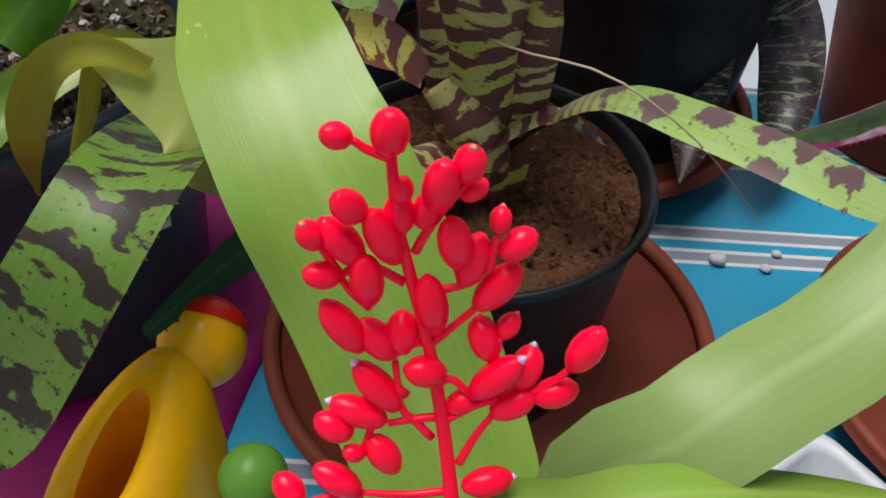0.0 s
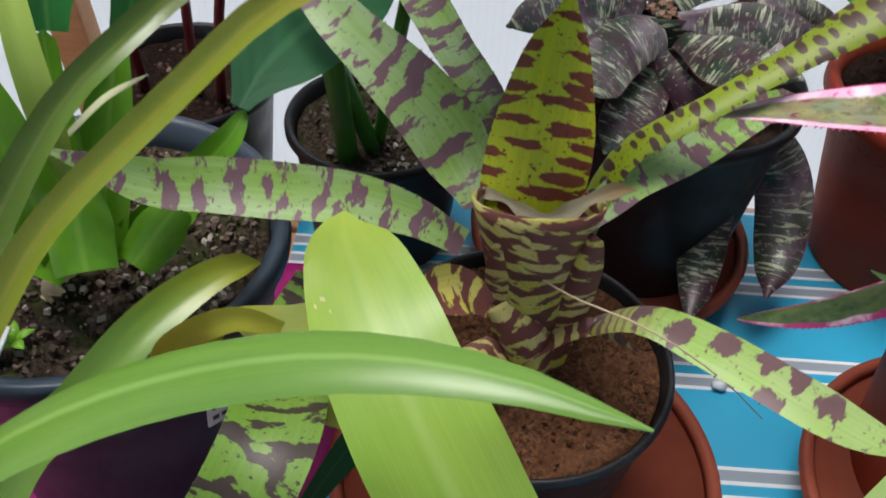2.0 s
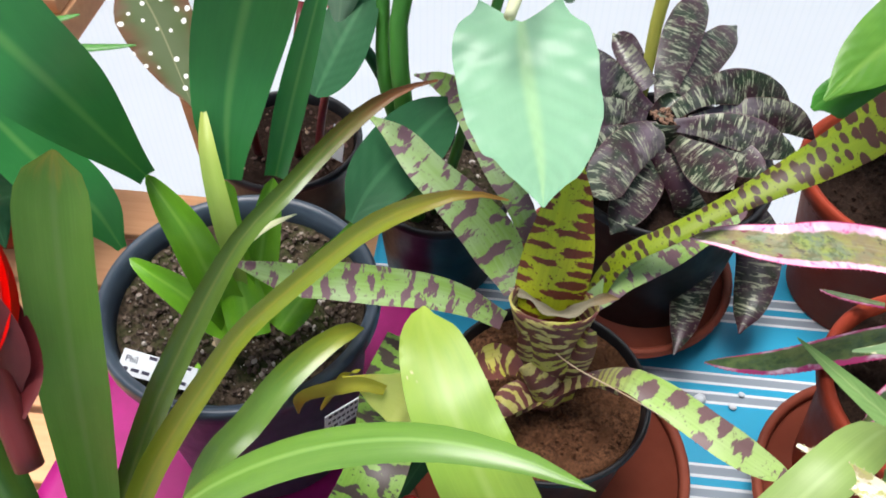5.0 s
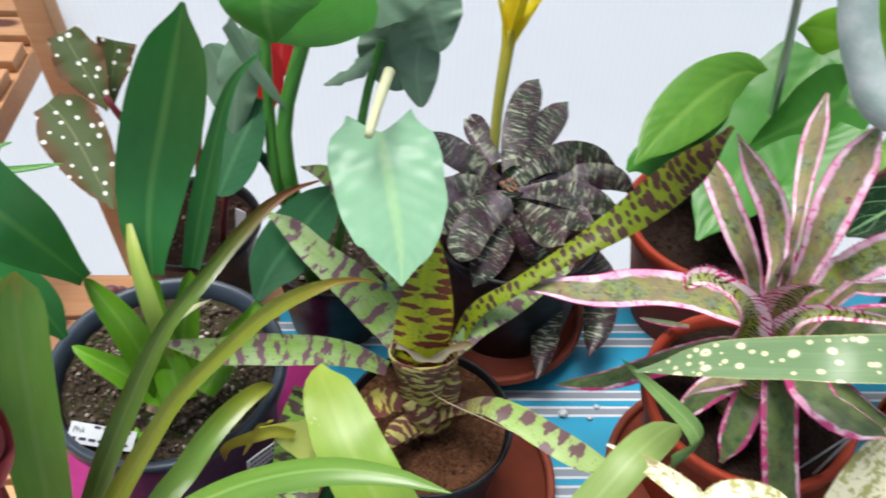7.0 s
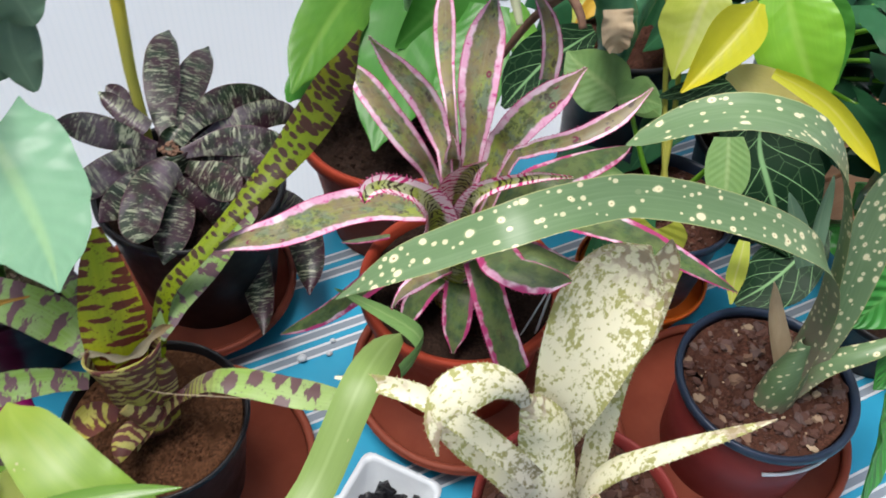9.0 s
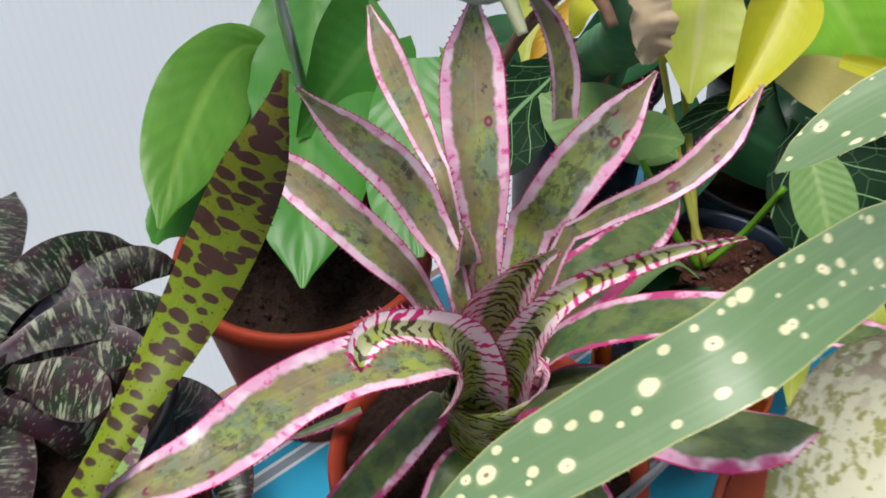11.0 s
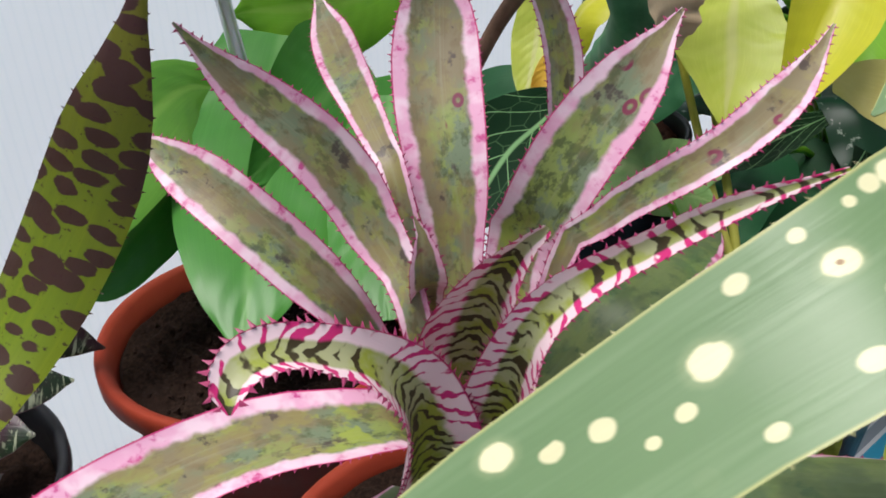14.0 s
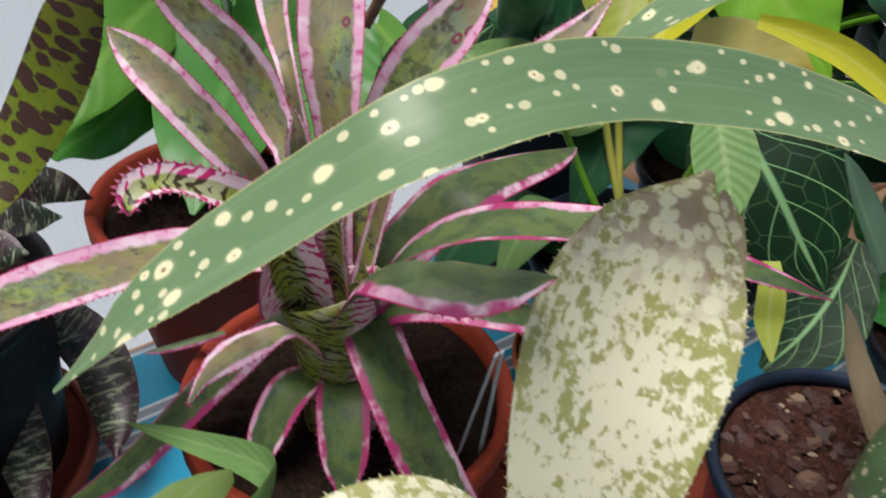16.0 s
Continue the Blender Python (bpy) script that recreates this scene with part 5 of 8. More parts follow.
leaf(P, M_STRAP_PALE, [(-0.31, -0.215, 0.13), (-0.29, -0.21, 0.22), (-0.25, -0.205, 0.30), (-0.205, -0.196, 0.345), (-0.150, -0.187, 0.375), (-0.090, -0.188, 0.398), (-0.035, -0.198, 0.408), (0.012, -0.213, 0.407)], 0.035, "tongue", cup=0.2)
leaf(P, M_STRAP_TORN, [(-0.370, -0.145, 0.166), (-0.357, -0.111, 0.315), (-0.351, -0.073, 0.423), (-0.346, -0.049, 0.473)], 0.052, "blunt", side=(1, 0.3, 0), cup=0.3)
leaf(P, M_STRAP, [(-0.402, -0.191, 0.186), (-0.423, -0.163, 0.297), (-0.463, -0.148, 0.362)], 0.050, "taper", cup=0.3)
leaf(P, M_DEEP, [(-0.079, -0.049, 0.196), (-0.091, -0.084, 0.207), (-0.102, -0.110, 0.214), (-0.112, -0.138, 0.221), (-0.122, -0.164, 0.225)], 0.032, "wedge", cup=0.2, side=(-0.6, 0.3, 0.75), spines=M_SPINE_DARK, spine_len=0.0016)
leaf(P, M_STRAP, [(-0.33, -0.24, 0.12), (-0.30, -0.25, 0.22), (-0.25, -0.26, 0.27), (-0.19, -0.26, 0.27)], 0.012, "taper", cup=0.3)

# ---- deep green orchid-like plant in the slate-blue pot ----
P = thing("green_blade_plant", "broad-bladed deep green plant in a slate-blue plastic pot", "potted plant", "", (-0.289, 0.042, 0.003))
pot(P, M_BLUEGREY, -0.289, 0.042, 0.004, 0.225, 0.131, lip=0.010, lip_h=0.020, taper=0.76, soil=M_GRIT, soil_drop=0.022)
leaf(P, M_SHEATH, [(-0.273, -0.013, 0.241), (-0.278, -0.011, 0.271), (-0.281, -0.013, 0.296), (-0.296, -0.003, 0.345), (-0.314, 0.011, 0.366), (-0.334, 0.028, 0.382)], 0.035, (0.61, 0.95, 1.00, 0.99, 0.73, 0.24), side=((0.81, 0.58, 0.09), (0.77, 0.62, 0.15), (0.73, 0.65, 0.20)), cup=0.5)
leaf(P, M_SHEATH, [(-0.269, -0.003, 0.250), (-0.267, 0.007, 0.300), (-0.270, 0.020, 0.332), (-0.273, 0.031, 0.352), (-0.275, 0.040, 0.370)], 0.025, (1.00, 0.98, 0.95, 0.76, 0.61, 0.57), side=((0.93, 0.35, -0.13), (0.91, 0.40, -0.08), (0.91, 0.40, -0.07)), cup=0.5)
leaf(P, M_SHEATH_PALE, [(-0.268, -0.001, 0.279), (-0.266, 0.001, 0.324), (-0.269, 0.006, 0.355), (-0.275, 0.018, 0.383), (-0.283, 0.038, 0.407), (-0.292, 0.068, 0.423)], 0.019, (0.87, 0.87, 0.97, 0.91, 0.70, 0.24), side=((0.91, 0.41, -0.07), (0.90, 0.44, -0.04), (0.92, 0.36, -0.16)), cup=0.4)
leaf(P, M_SHEATH, [(-0.260, 0.001, 0.240), (-0.257, 0.026, 0.282), (-0.252, 0.037, 0.312), (-0.246, 0.044, 0.339), (-0.240, 0.052, 0.366)], 0.032, (0.92, 0.96, 0.99, 0.94, 0.72, 0.41), side=((0.95, 0.23, -0.21), (0.95, 0.19, -0.24), (0.95, 0.18, -0.25)), cup=0.5)
leaf(P, M_SHEATH, [(-0.269, -0.019, 0.249), (-0.292, -0.015, 0.264), (-0.319, -0.007, 0.282), (-0.342, -0.001, 0.295), (-0.360, 0.006, 0.303)], 0.032, (0.78, 0.95, 0.93, 0.81, 0.57, 0.23), side=((0.42, 0.80, 0.43), (0.47, 0.79, 0.40), (0.49, 0.78, 0.38)), cup=0.4)
leaf(P, M_SHEATH, [(-0.239, 0.009, 0.246), (-0.220, 0.026, 0.261), (-0.204, 0.042, 0.281), (-0.187, 0.053, 0.298), (-0.180, 0.066, 0.309)], 0.034, (1.00, 0.93, 0.81, 0.66, 0.51, 0.22), side=((0.75, -0.35, -0.56), (0.81, -0.27, -0.52), (0.91, -0.13, -0.40)), cup=0.4)
leaf(P, M_SHEATH, [(-0.252, -0.033, 0.263), (-0.260, -0.013, 0.281), (-0.266, 0.001, 0.295), (-0.270, 0.016, 0.308)], 0.039, (0.92, 0.96, 1.00, 0.88, 0.69, 0.41), side=((0.90, 0.42, -0.05), (0.92, 0.38, -0.10), (0.93, 0.35, -0.13)), cup=-0.4)
leaf(P, M_SHEATH, [(-0.234, -0.015, 0.252), (-0.222, 0.000, 0.265), (-0.211, 0.014, 0.276)], 0.033, (0.75, 0.84, 0.94, 0.95, 0.79, 0.63), side=((0.82, -0.27, -0.51), (0.82, -0.26, -0.50), (0.83, -0.26, -0.50)), cup=-0.4)
leaf(P, M_ORCHID, [(-0.276, 0.047, 0.365), (-0.275, 0.066, 0.410), (-0.267, 0.087, 0.455), (-0.247, 0.094, 0.515), (-0.226, 0.089, 0.577), (-0.211, 0.078, 0.620), (-0.197, 0.062, 0.658)], 0.072, (0.30, 0.72, 0.94, 1.00, 0.92, 0.66, 0.06), side=((0.96, 0.25, -0.14), (0.94, 0.07, -0.32), (0.94, 0.07, -0.32)), cup=0.12, fold=0.1)
leaf(P, M_ORCHID, [(-0.246, 0.074, 0.347), (-0.228, 0.090, 0.414), (-0.210, 0.095, 0.473), (-0.192, 0.098, 0.528), (-0.176, 0.094, 0.564), (-0.160, 0.090, 0.586), (-0.144, 0.090, 0.599)], 0.027, (0.71, 0.94, 0.87, 0.63, 0.38, 0.07), side=((0.96, 0.03, -0.27), (0.94, -0.04, -0.35), (0.56, -0.38, -0.74)), cup=0.4)
leaf(P, M_ORCHID, [(-0.370, 0.016, 0.303), (-0.386, 0.021, 0.349), (-0.418, 0.025, 0.389), (-0.444, 0.032, 0.424), (-0.462, 0.037, 0.450)], 0.055, (0.16, 0.68, 0.94, 0.97, 0.77, 0.07), side=((0.71, 0.68, 0.18), (0.56, 0.76, 0.32), (0.62, 0.74, 0.27)), cup=0.15)
leaf(P, M_DEEP, [(-0.181, 0.059, 0.315), (-0.170, 0.088, 0.327), (-0.149, 0.127, 0.335), (-0.127, 0.174, 0.335), (-0.108, 0.232, 0.319)], 0.065, (0.18, 0.81, 1.00, 0.92, 0.62, 0.20), side=((0.92, -0.20, -0.35), (0.80, -0.36, -0.48), (0.76, -0.39, -0.51)), cup=0.1)
leaf(P, M_ORCHID, [(-0.333, 0.026, 0.382), (-0.332, -0.041, 0.516), (-0.372, -0.040, 0.577), (-0.411, -0.041, 0.647)], 0.080, "lance", side=(0.55, 0.5, 0.65), cup=0.15, fold=0.15)
leaf(P, M_CREAM, [(-0.262, 0.012, 0.325), (-0.240, 0.018, 0.345), (-0.215, 0.022, 0.358)], 0.010, "taper", cup=0.3, label="cream dried sheath")
leaf(P, M_DRY, [(-0.294, -0.016, 0.227), (-0.275, -0.015, 0.247), (-0.268, -0.006, 0.247)], 0.022, "taper", cup=0.5, wavy=0.6)

# ---- lobed philodendron with a mint-green leaf ----
P = thing("philodendron", "tall philodendron with sage and mint-green leaves in a black pot", "potted plant", "", (-0.128, 0.30, 0.002))
pot(P, M_BLACK, -0.128, 0.30, 0.0005, 0.145, 0.088, soil=M_GRIT)
leaf(P, M_MINT, [(-0.052, 0.164, 0.456), (-0.049, 0.137, 0.452), (-0.044, 0.112, 0.444), (-0.035, 0.050, 0.444), (-0.030, -0.002, 0.452), (-0.028, -0.054, 0.466)], 0.115, (0.60, 0.98, 0.96, 0.89, 0.68, 0.38, 0.02), side=((-0.99, -0.10, -0.05), (-0.99, -0.13, -0.09), (-1.00, -0.05, -0.00)), lobe=0.13, cup=-0.15, fold=0.2, wavy=0.14, n=34, m=18)
tube(P, M_CREAM, [(-0.061, 0.104, 0.499), (-0.053, 0.156, 0.500), (-0.044, 0.206, 0.501)], 0.0045, 0.006, name="leaf_stalk")
tube(P, M_HEART2, [(-0.150, 0.255, 0.110), (-0.155, 0.196, 0.340), (-0.160, 0.225, 0.421), (-0.131, 0.268, 0.514), (-0.119, 0.286, 0.562)], 0.010, 0.008, name="leaf_stalk")
tube(P, M_HEART2, [(-0.128, 0.268, 0.120), (-0.169, 0.202, 0.334), (-0.178, 0.238, 0.410), (-0.178, 0.280, 0.525)], 0.008, 0.006, name="leaf_stalk")
tube(P, M_HEART2, [(-0.128, 0.273, 0.125), (-0.093, 0.217, 0.325), (-0.071, 0.275, 0.427), (-0.054, 0.298, 0.478)], 0.006, 0.005, name="leaf_stalk")
tube(P, M_DEEP, [(-0.150, 0.255, 0.110), (-0.173, 0.229, 0.319), (-0.219, 0.272, 0.366)], 0.007, 0.006, name="leaf_stalk")
leaf(P, M_SAGE, [(-0.046, 0.311, 0.498), (-0.042, 0.303, 0.468), (-0.036, 0.276, 0.427)], 0.085, "blade", side=(1, 0, 0), cup=0.2, wavy=0.3)
leaf(P, M_SAGE, [(-0.031, 0.308, 0.514), (-0.017, 0.284, 0.475), (-0.010, 0.257, 0.419)], 0.055, "blade", side=(1, 0, 0), cup=0.2, wavy=0.3)
leaf(P, M_SAGE, [(-0.054, 0.306, 0.473), (-0.084, 0.288, 0.447), (-0.120, 0.276, 0.433)], 0.028, "blade", cup=0.2, wavy=0.3)
leaf(P, M_SAGE, [(-0.248, 0.301, 0.468), (-0.230, 0.281, 0.430), (-0.217, 0.251, 0.387)], 0.055, "blade", side=(1, 0, 0), cup=0.2)
leaf(P, M_HEART2, [(-0.148, 0.180, 0.628), (-0.153, 0.161, 0.595), (-0.150, 0.163, 0.559)], 0.12, "heart", lobe=0.25, side=(1, 0, 0), cup=0.2)
leaf(P, M_SAGE, [(-0.206, 0.235, 0.538), (-0.187, 0.234, 0.493), (-0.156, 0.224, 0.437)], 0.03, "taper", cup=0.2)
leaf(P, M_HEART2, [(-0.093, 0.235, 0.590), (-0.130, 0.219, 0.568), (-0.172, 0.199, 0.545)], 0.13, "heart", lobe=0.2, side=(0.5, 0.5, 0.6), cup=-0.2, m=14)
leaf(P, M_SAGE, [(-0.034, 0.292, 0.568), (-0.073, 0.278, 0.543), (-0.121, 0.259, 0.517)], 0.10, "heart", lobe=0.2, side=(0.5, 0.5, 0.6), cup=-0.2, wavy=0.2, m=14)
leaf(P, M_SAGE, [(-0.016, 0.308, 0.554), (-0.002, 0.288, 0.520), (0.010, 0.275, 0.481)], 0.075, "blade", side=(1, 0, 0), cup=0.2, wavy=0.3)
leaf(P, M_SAGE, [(-0.009, 0.296, 0.495), (-0.016, 0.274, 0.460), (-0.010, 0.257, 0.419)], 0.045, "blade", side=(1, 0, 0), cup=0.2, wavy=0.2)
leaf(P, M_SAGE, [(-0.180, 0.282, 0.510), (-0.208, 0.258, 0.462), (-0.219, 0.230, 0.395)], 0.05, "blade", side=(1, 0, 0), cup=0.2, wavy=0.2)
leaf(P, M_DEEP, [(-0.234, 0.177, 0.353), (-0.214, 0.214, 0.388), (-0.189, 0.260, 0.424)], 0.065, "blade", side=(1, 0, 0.3), cup=0.15)

# ---- begonia with white dots ----
P = thing("dotted_begonia", "begonia with white-dotted bronze leaves in a black pot", "potted plant", "", (-0.33, 0.36, 0.002))
pot(P, M_BLACK, -0.33, 0.36, 0.0005, 0.14, 0.095, soil=M_PEAT)
leaf(P, M_BEG, [(-0.459, 0.323, 0.367), (-0.436, 0.302, 0.359), (-0.411, 0.270, 0.342), (-0.388, 0.236, 0.323), (-0.366, 0.203, 0.306)], 0.076, (0.52, 0.96, 0.99, 0.83, 0.51, 0.04), side=((-0.69, -0.62, -0.37), (-0.84, -0.52, -0.15), (-0.85, -0.51, -0.13)), cup=0.15, wavy=0.12, m=14)
leaf(P, M_BEG, [(-0.455, 0.413, 0.408), (-0.430, 0.380, 0.385), (-0.412, 0.357, 0.367), (-0.396, 0.336, 0.347)], 0.062, (0.66, 0.82, 0.99, 0.78, 0.47, 0.05), side=((-0.85, -0.50, -0.19), (-0.85, -0.50, -0.19), (-0.86, -0.49, -0.17)), cup=0.15, wavy=0.12, m=14)
leaf(P, M_BEG, [(-0.400, 0.436, 0.383), (-0.404, 0.410, 0.360), (-0.405, 0.389, 0.341), (-0.403, 0.371, 0.325)], 0.049, (1.00, 0.93, 0.86, 0.59, 0.33, 0.06), side=((-0.93, -0.15, 0.33), (-0.95, -0.23, 0.22), (-0.95, -0.27, 0.17)), cup=0.15, wavy=0.12, m=14)
leaf(P, M_REDLEAF, [(-0.209, 0.367, 0.443), (-0.217, 0.341, 0.389), (-0.237, 0.305, 0.330)], 0.08, "blade", side=(1, 0, 0), cup=0.2)
leaf(P, M_REDLEAF, [(-0.181, 0.405, 0.421), (-0.187, 0.374, 0.375)], 0.05, "blade", side=(1, 0, 0), cup=0.2)
leaf(P, M_DEEP, [(-0.240, 0.203, 0.338), (-0.223, 0.240, 0.375), (-0.199, 0.278, 0.418)], 0.06, "blade", cup=0.1)
tube(P, M_MAROON, [(-0.313, 0.343, 0.121), (-0.285, 0.290, 0.295), (-0.282, 0.334, 0.349)], 0.005, 0.004, name="cane")
tube(P, M_MAROON, [(-0.289, 0.339, 0.115), (-0.253, 0.272, 0.266), (-0.244, 0.320, 0.318)], 0.005, 0.004, name="cane")
tube(P, M_MAROON, [(-0.361, 0.337, 0.124), (-0.342, 0.274, 0.332), (-0.367, 0.275, 0.413)], 0.005, 0.004, name="cane")

# ---- dark bromeliad with silver bars and a yellow flower stalk ----
P = thing("dark_bromeliad", "near-black bromeliad with silver bars and a yellow flower stalk", "bromeliad", "potted bromeliads", (0.099, 0.283, 0.0055))
pot(P, M_BLACK, 0.118, 0.283, 0.0055, 0.222, 0.118, taper=0.74, soil=M_PEAT, soil_drop=0.03)
DARK_SHAPE = (0.38, 0.50, 0.70, 0.90, 1.00, 0.99, 0.88, 0.58, 0.05)
leaf(P, M_DARK, [(0.108, 0.306, 0.263), (0.112, 0.345, 0.276), (0.124, 0.390, 0.295), (0.137, 0.430, 0.306), (0.150, 0.462, 0.308), (0.159, 0.486, 0.302)], 0.045, DARK_SHAPE, side=((0.99, -0.14, 0.05), (0.93, -0.31, -0.18), (0.85, -0.41, -0.34)), cup=-0.10, wavy=0.08)
leaf(P, M_DARK, [(0.116, 0.310, 0.266), (0.139, 0.363, 0.272), (0.167, 0.413, 0.276), (0.189, 0.450, 0.274), (0.205, 0.481, 0.267)], 0.043, DARK_SHAPE, side=((0.91, -0.37, -0.21), (0.81, -0.46, -0.36), (0.78, -0.49, -0.40)), cup=-0.10, wavy=0.08)
leaf(P, M_DARK, [(0.116, 0.292, 0.277), (0.148, 0.322, 0.282), (0.185, 0.344, 0.279), (0.231, 0.367, 0.256), (0.266, 0.385, 0.229)], 0.041, DARK_SHAPE, side=((0.64, -0.58, -0.51), (0.12, -0.65, -0.75), (-0.35, -0.53, -0.77)), cup=-0.10, wavy=0.08)
leaf(P, M_DARK, [(0.117, 0.283, 0.268), (0.157, 0.282, 0.271), (0.193, 0.275, 0.270), (0.226, 0.273, 0.258), (0.250, 0.273, 0.249)], 0.038, DARK_SHAPE, side=((0.03, -0.67, -0.74), (-0.22, -0.62, -0.75), (-0.28, -0.60, -0.75)), cup=-0.10, wavy=0.08)
leaf(P, M_DARK, [(0.139, 0.311, 0.252), (0.178, 0.324, 0.254), (0.217, 0.333, 0.253), (0.257, 0.344, 0.240), (0.290, 0.342, 0.215)], 0.038, DARK_SHAPE, side=((0.24, -0.68, -0.70), (0.04, -0.66, -0.75), (-0.56, -0.42, -0.72)), cup=-0.10, wavy=0.08)
leaf(P, M_DARK, [(0.108, 0.274, 0.261), (0.082, 0.252, 0.270), (0.061, 0.223, 0.272), (0.046, 0.188, 0.274), (0.038, 0.153, 0.277)], 0.049, (0.72, 0.90, 1.00, 1.00, 0.97, 0.80, 0.30), side=((-0.34, 0.67, 0.66), (-0.80, 0.48, 0.37), (-0.97, 0.22, 0.08)), cup=-0.3, wavy=0.05)
leaf(P, M_DARK, [(0.092, 0.300, 0.272), (0.057, 0.311, 0.291), (0.035, 0.316, 0.305), (0.010, 0.322, 0.318), (-0.008, 0.323, 0.327)], 0.038, DARK_SHAPE, side=((0.53, 0.51, 0.68), (0.51, 0.51, 0.69), (0.40, 0.55, 0.73)), cup=-0.10, wavy=0.08)
leaf(P, M_DARK, [(0.088, 0.285, 0.272), (0.058, 0.280, 0.283), (0.034, 0.266, 0.286), (0.004, 0.253, 0.283), (-0.022, 0.238, 0.278)], 0.038, DARK_SHAPE, side=((0.17, 0.64, 0.75), (-0.33, 0.65, 0.68), (-0.47, 0.61, 0.63)), cup=-0.10, wavy=0.08)
leaf(P, M_DARK, [(0.095, 0.283, 0.256), (0.066, 0.260, 0.265), (0.038, 0.235, 0.270), (0.006, 0.204, 0.272)], 0.038, DARK_SHAPE, side=((-0.31, 0.67, 0.67), (-0.51, 0.63, 0.59), (-0.54, 0.62, 0.58)), cup=-0.10, wavy=0.08)
leaf(P, M_DARK, [(0.118, 0.272, 0.258), (0.134, 0.236, 0.269), (0.148, 0.200, 0.281), (0.158, 0.165, 0.294)], 0.044, DARK_SHAPE, side=((-0.63, -0.45, -0.63), (-0.64, -0.44, -0.63), (-0.68, -0.41, -0.61)), cup=-0.10, wavy=0.08)
leaf(P, M_DARK, [(0.124, 0.292, 0.249), (0.157, 0.275, 0.249), (0.189, 0.258, 0.250), (0.214, 0.239, 0.248)], 0.039, DARK_SHAPE, side=((-0.31, -0.60, -0.73), (-0.39, -0.57, -0.72), (-0.47, -0.53, -0.71)), cup=-0.10, wavy=0.08)
leaf(P, M_DARK, [(0.090, 0.325, 0.282), (0.072, 0.347, 0.294), (0.058, 0.367, 0.304), (0.049, 0.381, 0.309)], 0.028, (0.84, 0.92, 0.99, 0.90, 0.69, 0.10), side=((0.76, 0.34, 0.55), (0.80, 0.30, 0.51), (0.80, 0.31, 0.52)), cup=0.5, wavy=0.05)
leaf(P, M_DARK, [(0.084, 0.361, 0.260), (0.076, 0.392, 0.271), (0.068, 0.413, 0.278), (0.061, 0.427, 0.282)], 0.032, (0.67, 0.81, 0.96, 0.92, 0.76, 0.23), side=((0.94, 0.12, 0.32), (0.86, 0.24, 0.45), (0.81, 0.28, 0.51)), cup=0.4)
leaf(P, M_DARK, [(0.115, 0.279, 0.237), (0.093, 0.233, 0.233), (0.073, 0.195, 0.227), (0.057, 0.165, 0.219)], 0.044, DARK_SHAPE, side=((-0.89, 0.40, 0.23), (-0.87, 0.42, 0.25), (-0.88, 0.41, 0.24)), cup=-0.10, wavy=0.08)
leaf(P, M_DARK, [(0.101, 0.293, 0.265), (0.104, 0.301, 0.272), (0.113, 0.310, 0.279), (0.123, 0.314, 0.283)], 0.023, (0.59, 0.87, 0.97, 0.91, 0.65, 0.24), side=((0.96, -0.26, -0.08), (0.66, -0.56, -0.50), (0.53, -0.61, -0.59)), cup=0.6)
leaf(P, M_DARK, [(0.101, 0.255, 0.252), (0.137, 0.219, 0.218), (0.158, 0.214, 0.158), (0.161, 0.191, 0.110), (0.157, 0.161, 0.084), (0.148, 0.132, 0.072)], 0.048, DARK_SHAPE, side=((-0.79, -0.24, -0.57), (-0.97, 0.21, -0.13), (-0.95, 0.30, -0.05)), cup=-0.3)
leaf(P, M_DARK, [(0.171, 0.288, 0.197), (0.214, 0.262, 0.172), (0.241, 0.252, 0.122), (0.242, 0.224, 0.083), (0.225, 0.175, 0.066)], 0.052, DARK_SHAPE, side=((-0.63, -0.35, -0.70), (-0.93, 0.09, -0.34), (-0.93, 0.35, -0.08)), cup=-0.3)
sheath(P, M_DARK, [(0.108, 0.305, 0.175), (0.108, 0.305, 0.215), (0.108, 0.303, 0.262)], [0.030, 0.032, 0.026], 1.0, slit=0.01)
tube(P, M_STALK, [(0.086, 0.335, 0.240), (0.088, 0.341, 0.273), (0.089, 0.358, 0.335), (0.093, 0.370, 0.383), (0.097, 0.382, 0.422), (0.099, 0.388, 0.440)], 0.0055, 0.0085, name="flower_stalk")
for dx, dy, dz, w in ((-0.03, 0.0, 0.10, 0.020), (0.02, -0.02, 0.12, 0.022), (0.045, 0.01, 0.09, 0.022), (0.0, 0.03, 0.13, 0.022), (0.05, 0.03, 0.07, 0.018)):
    leaf(P, M_SPATHE, [(0.098, 0.385, 0.425), (0.098 + dx * 0.4, 0.385 + dy * 0.4, 0.425 + dz * 0.5), (0.098 + dx, 0.385 + dy, 0.425 + dz)], w, "taper", cup=0.5, name="bract")

# ---- pink-edged bromeliad ----
P = thing("pink_bromeliad", "olive bromeliad with broad pink spiny margins in a terracotta-coloured pot", "bromeliad", "potted bromeliads", (0.372, 0.02, 0.0055))
pot(P, M_CLAYPOT, 0.367, 0.022, 0.0055, 0.202, 0.121, lip=0.009, lip_h=0.022, taper=0.78, soil=M_PEAT, soil_drop=0.013)
SP = dict(spines=M_SPINE_PINK, spine_len=0.0019, spine_gap=0.0046)
sheath(P, M_PINK_IN, [(0.354, 0.010, 0.182), (0.353, 0.008, 0.23), (0.348, 0.000, 0.28), (0.343, -0.004, 0.320)], [0.020, 0.017, 0.026, 0.033], 1.0, slit=0.02)
